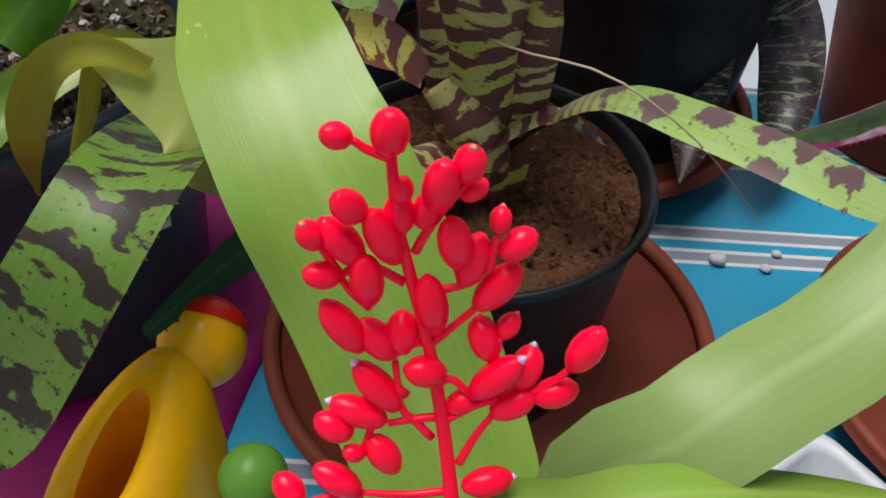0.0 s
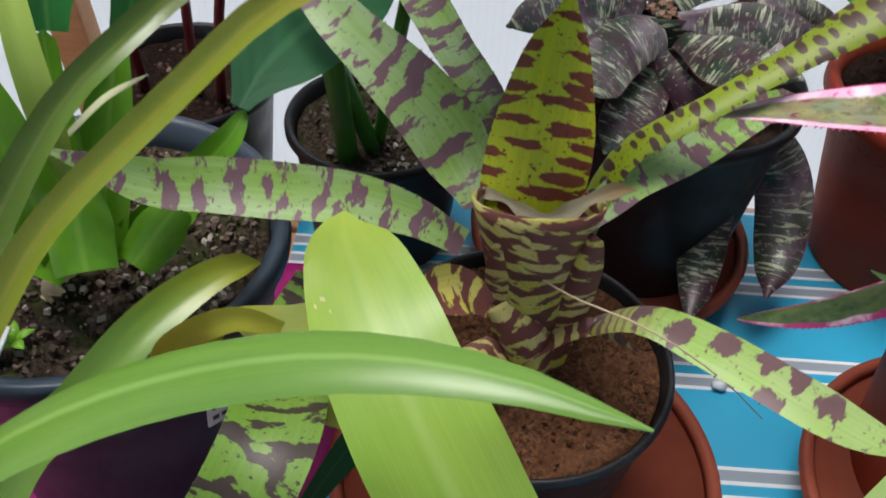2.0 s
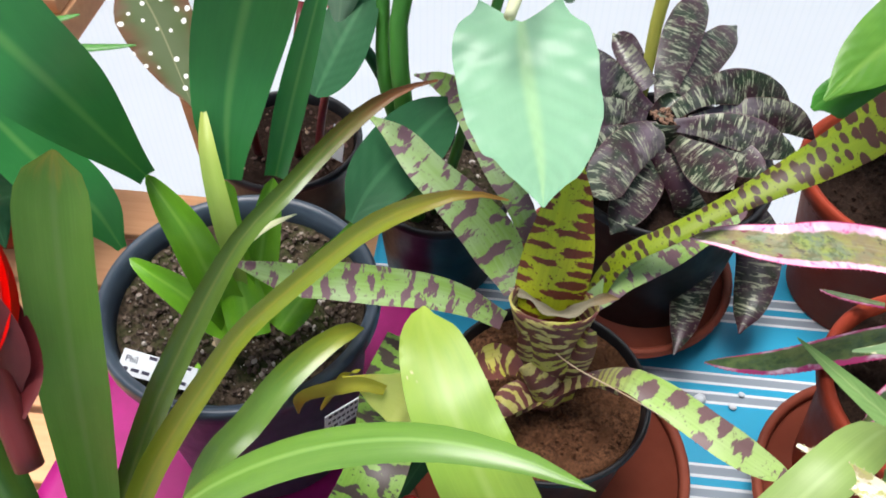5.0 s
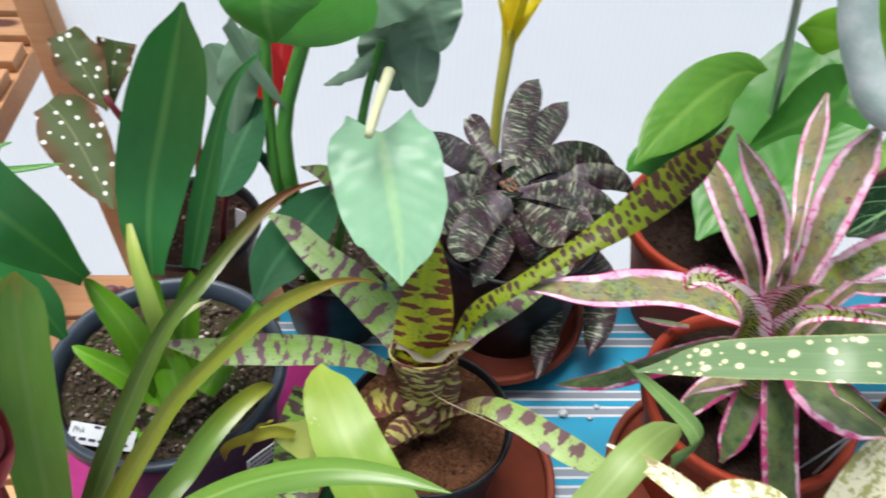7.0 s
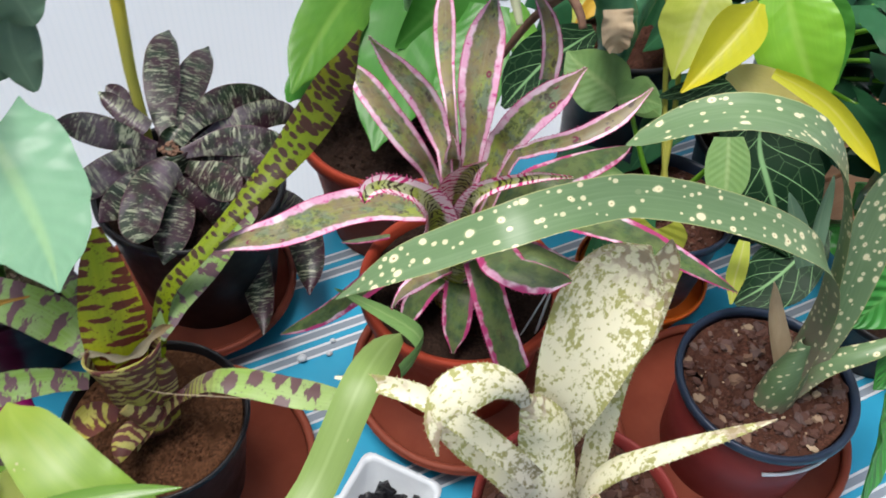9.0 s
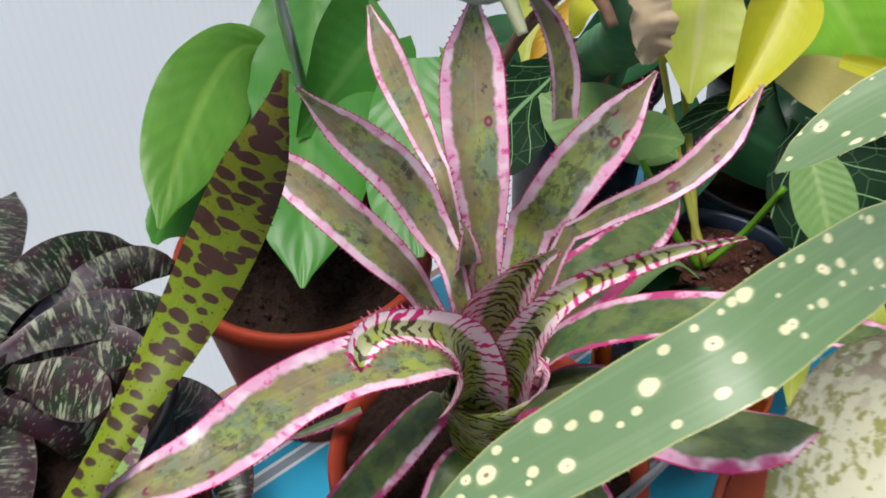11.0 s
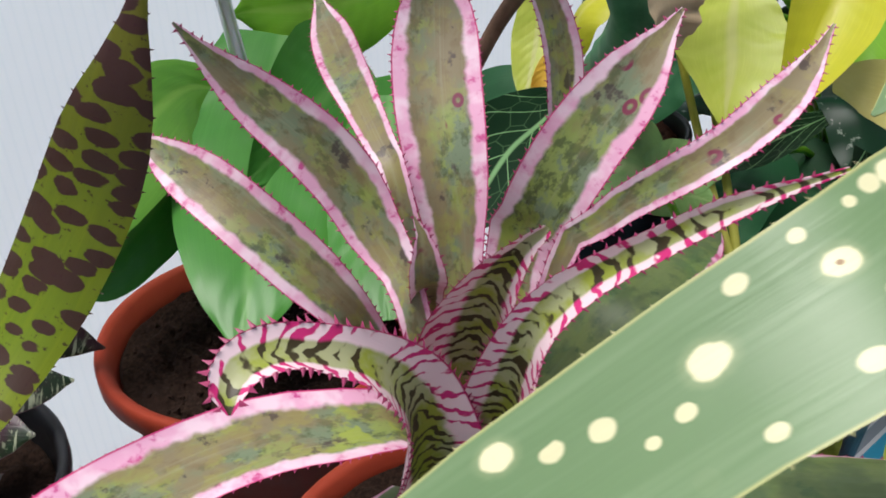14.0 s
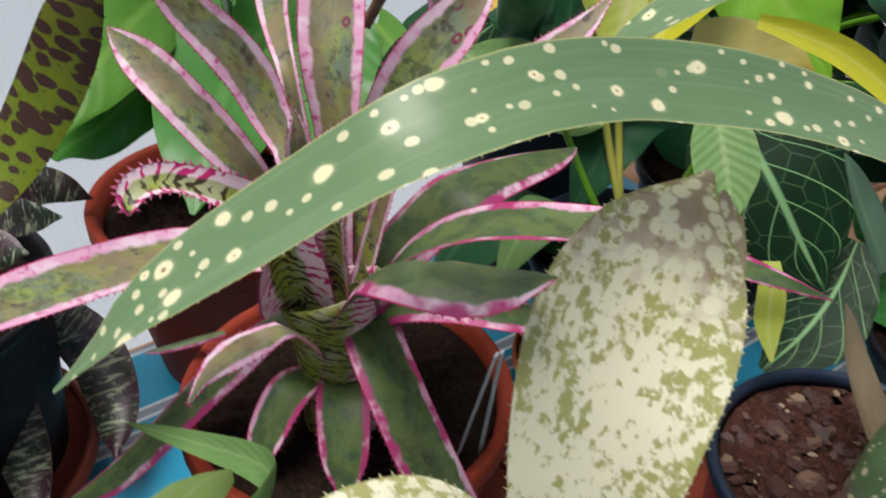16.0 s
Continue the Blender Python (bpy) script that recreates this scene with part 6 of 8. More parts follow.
sheath(P, M_PINK_IN, [(0.354, 0.009, 0.182), (0.354, 0.009, 0.240), (0.357, 0.012, 0.300)], [0.027, 0.027, 0.036], 1.0, slit=0.03)
leaf(P, M_PINK, [(0.354, 0.012, 0.235), (0.348, 0.020, 0.310), (0.341, 0.032, 0.376), (0.345, 0.045, 0.393), (0.344, 0.062, 0.408), (0.339, 0.074, 0.430), (0.328, 0.085, 0.450), (0.315, 0.098, 0.467), (0.303, 0.107, 0.483), (0.291, 0.113, 0.501)], 0.031, (0.80, 0.75, 0.69, 0.51, 0.50, 0.87, 0.98, 0.74, 0.04), side=((0.82, -0.53, 0.21), (0.76, -0.21, 0.62), (0.79, -0.23, 0.58)), cup=0.22, wavy=0.05, **SP)
leaf(P, M_PINK, [(0.354, 0.012, 0.235), (0.348, 0.035, 0.300), (0.339, 0.062, 0.347), (0.328, 0.066, 0.372), (0.318, 0.077, 0.390), (0.308, 0.095, 0.407), (0.299, 0.123, 0.422), (0.291, 0.151, 0.432), (0.287, 0.167, 0.439)], 0.030, (0.80, 0.75, 0.69, 0.56, 0.69, 0.97, 0.99, 0.89, 0.32), side=((0.87, -0.29, 0.40), (0.80, -0.09, 0.59), (0.76, -0.04, 0.65)), cup=0.22, wavy=0.05, **SP)
leaf(P, M_PINK, [(0.356, 0.014, 0.235), (0.358, 0.040, 0.340), (0.360, 0.066, 0.425), (0.367, 0.088, 0.437), (0.377, 0.115, 0.445), (0.398, 0.161, 0.449), (0.419, 0.206, 0.459), (0.431, 0.231, 0.466)], 0.026, (0.80, 0.71, 0.62, 0.54, 0.47, 0.69, 0.93, 0.89, 0.12), side=((0.81, -0.47, 0.34), (0.80, -0.42, 0.42), (0.83, -0.48, 0.29)), cup=0.22, wavy=0.05, **SP)
leaf(P, M_PINK, [(0.356, 0.012, 0.235), (0.366, 0.030, 0.320), (0.384, 0.055, 0.391), (0.389, 0.064, 0.415), (0.396, 0.077, 0.436), (0.406, 0.092, 0.456), (0.417, 0.105, 0.477), (0.426, 0.115, 0.499), (0.430, 0.118, 0.515)], 0.045, (0.55, 0.55, 0.55, 0.56, 0.57, 0.85, 0.97, 0.84, 0.06), side=((0.75, -0.66, 0.10), (0.75, -0.66, 0.07), (0.73, -0.69, -0.05)), cup=0.22, wavy=0.05, **SP)
leaf(P, M_PINK, [(0.356, 0.012, 0.235), (0.378, 0.022, 0.320), (0.401, 0.030, 0.393), (0.403, 0.025, 0.403), (0.407, 0.017, 0.423), (0.419, 0.010, 0.446), (0.436, 0.004, 0.466), (0.452, 0.002, 0.481), (0.466, 0.001, 0.494)], 0.037, (0.60, 0.62, 0.64, 0.68, 0.73, 0.93, 0.99, 0.82, 0.05), side=((0.34, -0.81, -0.48), (0.35, -0.81, -0.47), (0.37, -0.83, -0.42)), cup=0.22, wavy=0.05, **SP)
leaf(P, M_PINK, [(0.356, 0.010, 0.235), (0.376, 0.004, 0.330), (0.397, -0.001, 0.404), (0.405, -0.008, 0.415), (0.414, -0.019, 0.429), (0.426, -0.035, 0.444), (0.444, -0.045, 0.455), (0.478, -0.046, 0.466), (0.503, -0.043, 0.478), (0.515, -0.041, 0.486)], 0.021, (0.90, 0.81, 0.73, 0.65, 0.57, 0.76, 0.86, 0.90, 0.07), side=((0.14, -0.77, -0.62), (0.10, -0.77, -0.63), (0.32, -0.93, -0.19)), cup=0.22, wavy=0.05, **SP)
leaf(P, M_PINK_IN, [(0.354, 0.012, 0.240), (0.349, 0.006, 0.320), (0.343, -0.006, 0.392), (0.339, -0.020, 0.424), (0.341, -0.033, 0.444), (0.343, -0.040, 0.452)], 0.050, (0.60, 0.75, 0.90, 1.00, 0.90, 0.50, 0.10), side=((0.80, -0.55, 0.0), (0.50, -0.80, -0.30), (0.40, -0.80, -0.40)), cup=0.7, **SP)
leaf(P, M_PINK, [(0.354, 0.012, 0.240), (0.360, 0.047, 0.359), (0.345, 0.029, 0.397), (0.345, 0.029, 0.413), (0.345, 0.032, 0.424), (0.344, 0.034, 0.427)], 0.018, (0.80, 0.81, 0.81, 0.82, 0.82, 0.83, 0.94, 0.94, 0.07), side=((0.72, -0.70, -0.04), (0.76, -0.65, 0.07), (0.78, -0.33, 0.53)), cup=0.4, **SP)
leaf(P, M_PINK_IN, [(0.354, 0.010, 0.240), (0.345, -0.010, 0.310), (0.335, -0.028, 0.370), (0.330, -0.042, 0.408), (0.333, -0.050, 0.428), (0.345, -0.059, 0.441), (0.358, -0.075, 0.456), (0.368, -0.093, 0.472), (0.379, -0.118, 0.489)], 0.036, (0.70, 0.85, 1.00, 1.00, 0.80, 0.55, 0.36, 0.26, 0.05), side=((0.47, -0.84, -0.26), (0.20, -0.80, -0.50), (-0.14, -0.59, -0.80)), cup=0.5, **SP)
leaf(P, M_PINK_IN, [(0.326, 0.001, 0.309), (0.311, -0.011, 0.355), (0.301, -0.015, 0.388), (0.285, -0.013, 0.410), (0.268, -0.009, 0.421), (0.254, -0.007, 0.427), (0.242, -0.008, 0.428), (0.235, -0.012, 0.426), (0.232, -0.017, 0.421)], 0.047, (1.00, 0.98, 0.94, 0.88, 0.78, 0.62, 0.46, 0.42, 0.40, 0.28), side=((0.77, -0.64, 0.06), (0.70, -0.25, 0.60), (0.49, 0.38, 0.79), (-0.35, 0.55, 0.55), (-0.88, 0.48, 0.04)), cup=0.45, spines=M_SPINE_PINK, spine_len=0.0032, spine_gap=0.0042, n=34)
leaf(P, M_PINK, [(0.354, 0.012, 0.232), (0.340, 0.016, 0.271), (0.330, 0.028, 0.322), (0.297, 0.039, 0.335), (0.266, 0.050, 0.339), (0.222, 0.053, 0.342), (0.171, 0.040, 0.351), (0.130, 0.060, 0.335), (0.099, 0.071, 0.322)], 0.054, "tongue", cup=-0.2, **SP)
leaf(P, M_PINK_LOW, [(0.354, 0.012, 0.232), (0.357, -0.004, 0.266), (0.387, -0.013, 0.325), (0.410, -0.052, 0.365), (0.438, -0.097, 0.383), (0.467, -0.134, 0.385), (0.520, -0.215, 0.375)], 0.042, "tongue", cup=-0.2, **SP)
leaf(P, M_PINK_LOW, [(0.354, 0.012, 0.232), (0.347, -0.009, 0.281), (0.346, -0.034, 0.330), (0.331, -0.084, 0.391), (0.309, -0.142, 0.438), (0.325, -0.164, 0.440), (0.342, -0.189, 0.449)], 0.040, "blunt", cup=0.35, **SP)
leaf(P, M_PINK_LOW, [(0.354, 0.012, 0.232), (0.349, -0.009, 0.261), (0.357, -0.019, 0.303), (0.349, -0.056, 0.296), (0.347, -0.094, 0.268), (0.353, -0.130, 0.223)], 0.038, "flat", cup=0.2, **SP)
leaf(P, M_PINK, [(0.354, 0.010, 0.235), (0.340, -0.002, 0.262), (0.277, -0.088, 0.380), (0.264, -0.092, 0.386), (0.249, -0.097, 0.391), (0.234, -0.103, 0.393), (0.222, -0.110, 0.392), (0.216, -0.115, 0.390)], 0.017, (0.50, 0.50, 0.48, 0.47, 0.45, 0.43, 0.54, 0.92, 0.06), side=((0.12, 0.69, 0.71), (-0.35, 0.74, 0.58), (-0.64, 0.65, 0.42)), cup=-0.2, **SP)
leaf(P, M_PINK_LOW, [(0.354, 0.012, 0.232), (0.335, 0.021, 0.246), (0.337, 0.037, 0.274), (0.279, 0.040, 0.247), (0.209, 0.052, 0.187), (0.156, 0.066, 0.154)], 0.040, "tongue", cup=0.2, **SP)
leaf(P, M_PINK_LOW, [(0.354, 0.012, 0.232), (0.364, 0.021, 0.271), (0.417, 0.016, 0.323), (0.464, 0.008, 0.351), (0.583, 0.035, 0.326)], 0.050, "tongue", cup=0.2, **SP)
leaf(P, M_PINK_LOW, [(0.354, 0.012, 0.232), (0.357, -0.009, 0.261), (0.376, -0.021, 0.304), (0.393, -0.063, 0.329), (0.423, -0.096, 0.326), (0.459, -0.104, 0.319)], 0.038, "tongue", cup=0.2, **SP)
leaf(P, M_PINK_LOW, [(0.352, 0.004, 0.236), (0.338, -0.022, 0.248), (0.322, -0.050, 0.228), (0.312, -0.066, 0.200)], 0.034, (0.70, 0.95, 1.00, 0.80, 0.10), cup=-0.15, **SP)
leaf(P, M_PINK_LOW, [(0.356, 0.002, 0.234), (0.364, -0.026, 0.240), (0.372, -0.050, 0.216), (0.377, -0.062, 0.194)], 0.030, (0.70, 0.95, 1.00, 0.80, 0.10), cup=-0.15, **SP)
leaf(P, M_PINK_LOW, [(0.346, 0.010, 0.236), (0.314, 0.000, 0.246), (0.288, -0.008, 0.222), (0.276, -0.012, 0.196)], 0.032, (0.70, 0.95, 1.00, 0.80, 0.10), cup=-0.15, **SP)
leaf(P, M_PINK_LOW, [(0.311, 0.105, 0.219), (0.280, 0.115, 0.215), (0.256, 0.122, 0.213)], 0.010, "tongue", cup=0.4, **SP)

# ---- spotted bromeliad in the red-brown pot ----
P = thing("spotted_bromeliad", "grey-green bromeliad with cream spots in a red-brown pot with bark", "bromeliad", "potted bromeliads", (0.625, -0.230, 0.0055))
pot(P, M_REDPOT, 0.625, -0.230, 0.0055, 0.186, 0.102, lip=0.007, lip_h=0.013, taper=0.82, rim_mat=M_RIM, soil=M_BARKSOIL, soil_drop=0.010)
SG = dict(spines=M_SPINE_PALE, spine_len=0.0011, spine_gap=0.009)
leaf(P, M_SPOT, [(0.615, -0.250, 0.185), (0.622, -0.247, 0.260), (0.618, -0.243, 0.345), (0.585, -0.238, 0.415), (0.525, -0.222, 0.465), (0.455, -0.195, 0.497), (0.397, -0.173, 0.511), (0.347, -0.172, 0.521), (0.314, -0.169, 0.520), (0.286, -0.166, 0.515), (0.265, -0.154, 0.500), (0.245, -0.143, 0.484), (0.223, -0.130, 0.466), (0.201, -0.121, 0.449), (0.188, -0.112, 0.431), (0.172, -0.101, 0.410)], 0.039, (0.95, 0.95, 0.92, 0.90, 0.90, 0.88, 0.90, 0.92, 0.94, 0.80, 0.05), side=((-0.26, -0.95, 0.0), (-0.26, -0.95, 0.0), (-0.2, -0.75, -0.5), (-0.08, -0.70, -0.70), (-0.30, -0.90, -0.30), (-0.35, -0.90, -0.25)), cup=-0.12, n=48, **SG)
leaf(P, M_SPOT, [(0.635, -0.240, 0.19), (0.645, -0.225, 0.32), (0.630, -0.200, 0.44), (0.597, -0.178, 0.502), (0.550, -0.148, 0.522), (0.505, -0.120, 0.512), (0.455, -0.090, 0.475)], 0.052, "strap", cup=-0.2, n=34, **SG)
leaf(P, M_SPOT, [(0.641, -0.255, 0.195), (0.667, -0.239, 0.287), (0.676, -0.219, 0.380), (0.689, -0.204, 0.469)], 0.050, "oar", side=(0.8, -0.5, 0.2), cup=0.2, **SG)
leaf(P, M_SPOT, [(0.630, -0.253, 0.189), (0.660, -0.258, 0.233), (0.701, -0.277, 0.265), (0.749, -0.285, 0.282)], 0.030, "taper", cup=0.35, **SG)
leaf(P, M_DRY, [(0.630, -0.249, 0.195), (0.630, -0.200, 0.255), (0.625, -0.181, 0.301)], 0.028, "taper", side=(1, -0.3, 0), cup=0.5)
leaf(P, M_SAGE, [(0.649, -0.187, 0.321), (0.651, -0.159, 0.351), (0.643, -0.138, 0.387)], 0.026, "taper", side=(1, -0.3, 0), cup=0.5)
leaf(P, M_SAGE, [(0.658, -0.185, 0.331), (0.671, -0.164, 0.370), (0.675, -0.154, 0.413)], 0.020, "taper", side=(1, -0.3, 0), cup=0.5)
sheath(P, M_SPOT, [(0.618, -0.250, 0.17), (0.620, -0.249, 0.22), (0.622, -0.247, 0.28)], [0.026, 0.022, 0.008], 0.8)

# ---- cream mottled bromeliad in front ----
P = thing("mottled_bromeliad", "cream bromeliad with green and brown mottling in a red-brown pot", "bromeliad", "potted bromeliads", (0.365, -0.262, 0.0))
pot(P, M_REDPOT, 0.365, -0.262, 0.0, 0.140, 0.112, lip=0.006, lip_h=0.010, taper=0.78, soil=M_BARKSOIL, soil_drop=0.012)
SM = dict(spines=M_SPINE_PALE, spine_len=0.0018, spine_gap=0.005)
leaf(P, M_MOTT, [(0.335, -0.234, 0.257), (0.335, -0.230, 0.283), (0.343, -0.223, 0.336), (0.360, -0.212, 0.382), (0.380, -0.201, 0.413), (0.397, -0.195, 0.440), (0.402, -0.198, 0.466), (0.394, -0.209, 0.490)], 0.088, (0.36, 0.57, 0.77, 0.93, 1.00, 0.74, 0.04), side=((0.77, -0.63, 0.07), (0.56, -0.82, -0.12), (0.40, -0.88, -0.27)), cup=0.28, **SM)
leaf(P, M_MOTT, [(0.284, -0.238, 0.370), (0.274, -0.235, 0.395), (0.256, -0.229, 0.412), (0.230, -0.229, 0.421), (0.210, -0.231, 0.417), (0.197, -0.239, 0.399), (0.196, -0.251, 0.376)], 0.041, (0.27, 0.48, 0.80, 0.90, 0.44, 0.04), side=((0.93, -0.05, 0.36), (0.00, 0.88, 0.47), (-0.94, 0.31, -0.11)), cup=-0.25, **SM)
leaf(P, M_MOTT, [(0.288, -0.265, 0.285), (0.263, -0.246, 0.322), (0.241, -0.222, 0.342), (0.215, -0.187, 0.353), (0.190, -0.160, 0.350), (0.170, -0.139, 0.342), (0.157, -0.126, 0.335)], 0.023, (0.96, 0.97, 1.00, 0.92, 0.68, 0.11), side=((0.86, 0.29, 0.42), (0.70, 0.52, 0.49), (0.45, 0.72, 0.53)), cup=0.3, **SM)
leaf(P, M_MOTT, [(0.287, -0.262, 0.246), (0.268, -0.237, 0.271), (0.247, -0.218, 0.290), (0.230, -0.199, 0.304), (0.216, -0.188, 0.313)], 0.026, (1.00, 0.99, 0.96, 0.90, 0.63, 0.10), side=((0.87, 0.28, 0.40), (0.80, 0.41, 0.43), (0.71, 0.53, 0.46)), cup=0.3, **SM)
leaf(P, M_MOTT, [(0.305, -0.274, 0.218), (0.311, -0.259, 0.254), (0.314, -0.247, 0.286), (0.312, -0.240, 0.311), (0.302, -0.227, 0.339), (0.289, -0.222, 0.358)], 0.059, (1.00, 0.96, 0.92, 0.87, 0.55, 0.06), side=((0.82, -0.57, 0.10), (0.93, -0.21, 0.30), (0.83, 0.28, 0.48)), cup=-0.5, **SM)
leaf(P, M_MOTT, [(0.345, -0.285, 0.150), (0.392, -0.222, 0.317), (0.416, -0.212, 0.363), (0.431, -0.200, 0.409), (0.443, -0.186, 0.453)], 0.028, "blunt", side=(0.85, -0.5, 0.1), cup=0.3, **SM)
leaf(P, M_MOTT, [(0.341, -0.268, 0.162), (0.358, -0.273, 0.247), (0.389, -0.296, 0.307), (0.468, -0.334, 0.371)], 0.028, "taper", cup=0.35, **SM)
sheath(P, M_MOTT, [(0.338, -0.298, 0.125), (0.337, -0.298, 0.20), (0.335, -0.297, 0.27)], [0.028, 0.022, 0.005], 0.8)

# ---- heart-leaved climber in the terracotta pot ----
P = thing("heart_leaf_climber", "fresh green heart-leaved climber on a grey cane in a terracotta-coloured pot", "potted plant", "", (0.40, 0.31, 0.002))
pot(P, M_CLAYPOT, 0.40, 0.315, 0.0005, 0.20, 0.125, lip=0.009, lip_h=0.022, taper=0.66, soil=M_PEAT, soil_drop=0.02)
leaf(P, M_HEART, [(0.464, 0.433, 0.342), (0.427, 0.430, 0.357), (0.381, 0.403, 0.352), (0.327, 0.359, 0.336), (0.288, 0.326, 0.316), (0.264, 0.303, 0.300)], 0.085, (0.22, 0.71, 0.99, 0.95, 0.66, 0.05), side=((0.32, 0.42, 0.85), (-0.67, 0.59, 0.46), (-0.75, 0.55, 0.38)), cup=-0.15, fold=0.12, wavy=0.06, m=16)
leaf(P, M_HEART2, [(0.407, 0.400, 0.303), (0.354, 0.374, 0.291), (0.310, 0.347, 0.280), (0.277, 0.335, 0.276), (0.263, 0.320, 0.275)], 0.070, (0.45, 0.76, 0.97, 0.85, 0.66, 0.09), side=((-0.46, 0.65, 0.60), (-0.44, 0.65, 0.61), (-0.67, 0.59, 0.45)), cup=-0.15, fold=0.12, wavy=0.06, m=16)
leaf(P, M_HEART2, [(0.495, 0.450, 0.293), (0.475, 0.421, 0.285), (0.436, 0.393, 0.273), (0.397, 0.367, 0.270), (0.374, 0.336, 0.266)], 0.096, (0.34, 0.91, 0.98, 0.84, 0.52, 0.06), side=((-0.84, 0.53, 0.15), (-0.55, 0.66, 0.51), (-0.78, 0.56, 0.27)), cup=-0.15, fold=0.12, wavy=0.06, m=16)
leaf(P, M_HEART2, [(0.528, 0.449, 0.374), (0.489, 0.406, 0.343), (0.445, 0.354, 0.316), (0.405, 0.303, 0.295), (0.372, 0.259, 0.279), (0.337, 0.216, 0.252)], 0.142, (0.71, 0.88, 0.97, 1.00, 0.90, 0.75, 0.48, 0.03), side=((-0.80, 0.58, 0.17), (-0.81, 0.57, 0.14), (-0.81, 0.57, 0.13)), cup=-0.12, fold=0.12, wavy=0.06, m=16)
leaf(P, M_LIMEHEART, [(0.698, 0.507, 0.385), (0.633, 0.495, 0.377), (0.571, 0.489, 0.382), (0.529, 0.497, 0.386), (0.505, 0.489, 0.389)], 0.110, (0.63, 0.85, 0.97, 0.88, 0.56, 0.05), side=((-0.19, 0.40, 0.90), (0.09, 0.24, 0.97), (0.07, 0.25, 0.97)), cup=-0.15, fold=0.12, wavy=0.06, m=14)
leaf(P, M_HEART2, [(0.546, 0.320, 0.349), (0.510, 0.277, 0.322), (0.476, 0.236, 0.299), (0.444, 0.199, 0.282), (0.424, 0.170, 0.266)], 0.092, (0.60, 0.84, 0.97, 0.97, 0.76, 0.11), side=((-0.75, 0.65, -0.07), (-0.74, 0.67, -0.03), (-0.74, 0.67, -0.03)), cup=-0.12, fold=0.12, wavy=0.06, m=14)
leaf(P, M_HEART, [(0.518, 0.522, 0.322), (0.547, 0.501, 0.321), (0.574, 0.467, 0.308), (0.587, 0.424, 0.299), (0.584, 0.393, 0.297)], 0.066, (0.30, 0.82, 0.95, 0.84, 0.49, 0.07), side=((-0.33, -0.39, -0.86), (-0.66, -0.13, -0.74), (-0.83, 0.10, -0.56)), cup=-0.15, fold=0.12, wavy=0.06, m=16)
leaf(P, M_HEART2, [(0.531, 0.367, 0.356), (0.475, 0.352, 0.330), (0.415, 0.328, 0.312)], 0.12, "heart", lobe=0.25, side=(0.4, 0.4, 0.7), cup=0.2, m=14)
leaf(P, M_HEART, [(0.579, 0.317, 0.330), (0.573, 0.263, 0.313), (0.547, 0.231, 0.291)], 0.06, "heart", lobe=0.25, side=(0.8, -0.4, 0), cup=0.2, m=14)
tube(P, M_STEEL, [(0.459, 0.377, 0.302), (0.451, 0.390, 0.408), (0.438, 0.390, 0.502)], 0.006, 0.006, name="cane")

# ---- anthuriums behind ----
P = thing("white_veined_anthurium", "anthurium with white-veined dark leaves and yellowing leaves in a dark pot", "potted plant", "", (0.672, 0.026, 0.002))
pot(P, M_RIM, 0.672, 0.038, 0.0055, 0.20, 0.095, taper=0.72, soil=M_BARKSOIL)
leaf(P, M_YELLOW, [(0.746, 0.068, 0.457), (0.731, 0.062, 0.443), (0.705, 0.056, 0.423), (0.675, 0.049, 0.402), (0.643, 0.043, 0.380)], 0.061, (0.21, 0.86, 0.99, 0.78, 0.46, 0.06), side=((-0.53, 0.82, 0.21), (-0.45, 0.83, 0.33), (-0.40, 0.83, 0.39)), cup=0.3, fold=0.4, m=14)
leaf(P, M_LIMEYELLOW, [(0.763, 0.158, 0.427), (0.737, 0.142, 0.403), (0.715, 0.124, 0.380), (0.696, 0.112, 0.356), (0.689, 0.105, 0.341)], 0.089, (0.46, 0.81, 0.98, 0.92, 0.45, 0.05), side=((-0.62, 0.77, 0.14), (-0.65, 0.76, 0.08), (-0.69, 0.72, 0.01)), cup=0.15, wavy=0.08, m=14)
leaf(P, M_LIMEHEART, [(0.804, 0.094, 0.462), (0.798, 0.064, 0.436), (0.795, 0.033, 0.411), (0.799, 0.003, 0.383), (0.806, -0.028, 0.355)], 0.108, (0.36, 0.76, 0.94, 0.86, 0.53, 0.04), side=((-0.73, 0.52, -0.45), (-0.72, 0.44, -0.53), (-0.72, 0.36, -0.60)), cup=-0.15, fold=0.2, wavy=0.08, m=16)
leaf(P, M_HEART2, [(0.851, 0.106, 0.438), (0.862, 0.072, 0.408), (0.867, 0.048, 0.382), (0.867, 0.013, 0.347)], 0.075, (0.54, 0.80, 0.97, 0.84, 0.47, 0.07), side=((-0.69, 0.33, -0.64), (-0.71, 0.48, -0.52), (-0.71, 0.50, -0.50)), cup=0.15, wavy=0.08, m=14)
leaf(P, M_BUTTER, [(0.706, 0.042, 0.393), (0.732, 0.023, 0.383), (0.759, -0.002, 0.369), (0.774, -0.025, 0.357), (0.777, -0.038, 0.349)], 0.055, (0.35, 0.69, 0.89, 0.99, 0.62, 0.07), side=((-0.51, -0.26, -0.82), (-0.60, -0.10, -0.79), (-0.72, 0.25, -0.65)), cup=0.15, wavy=0.08, m=14)
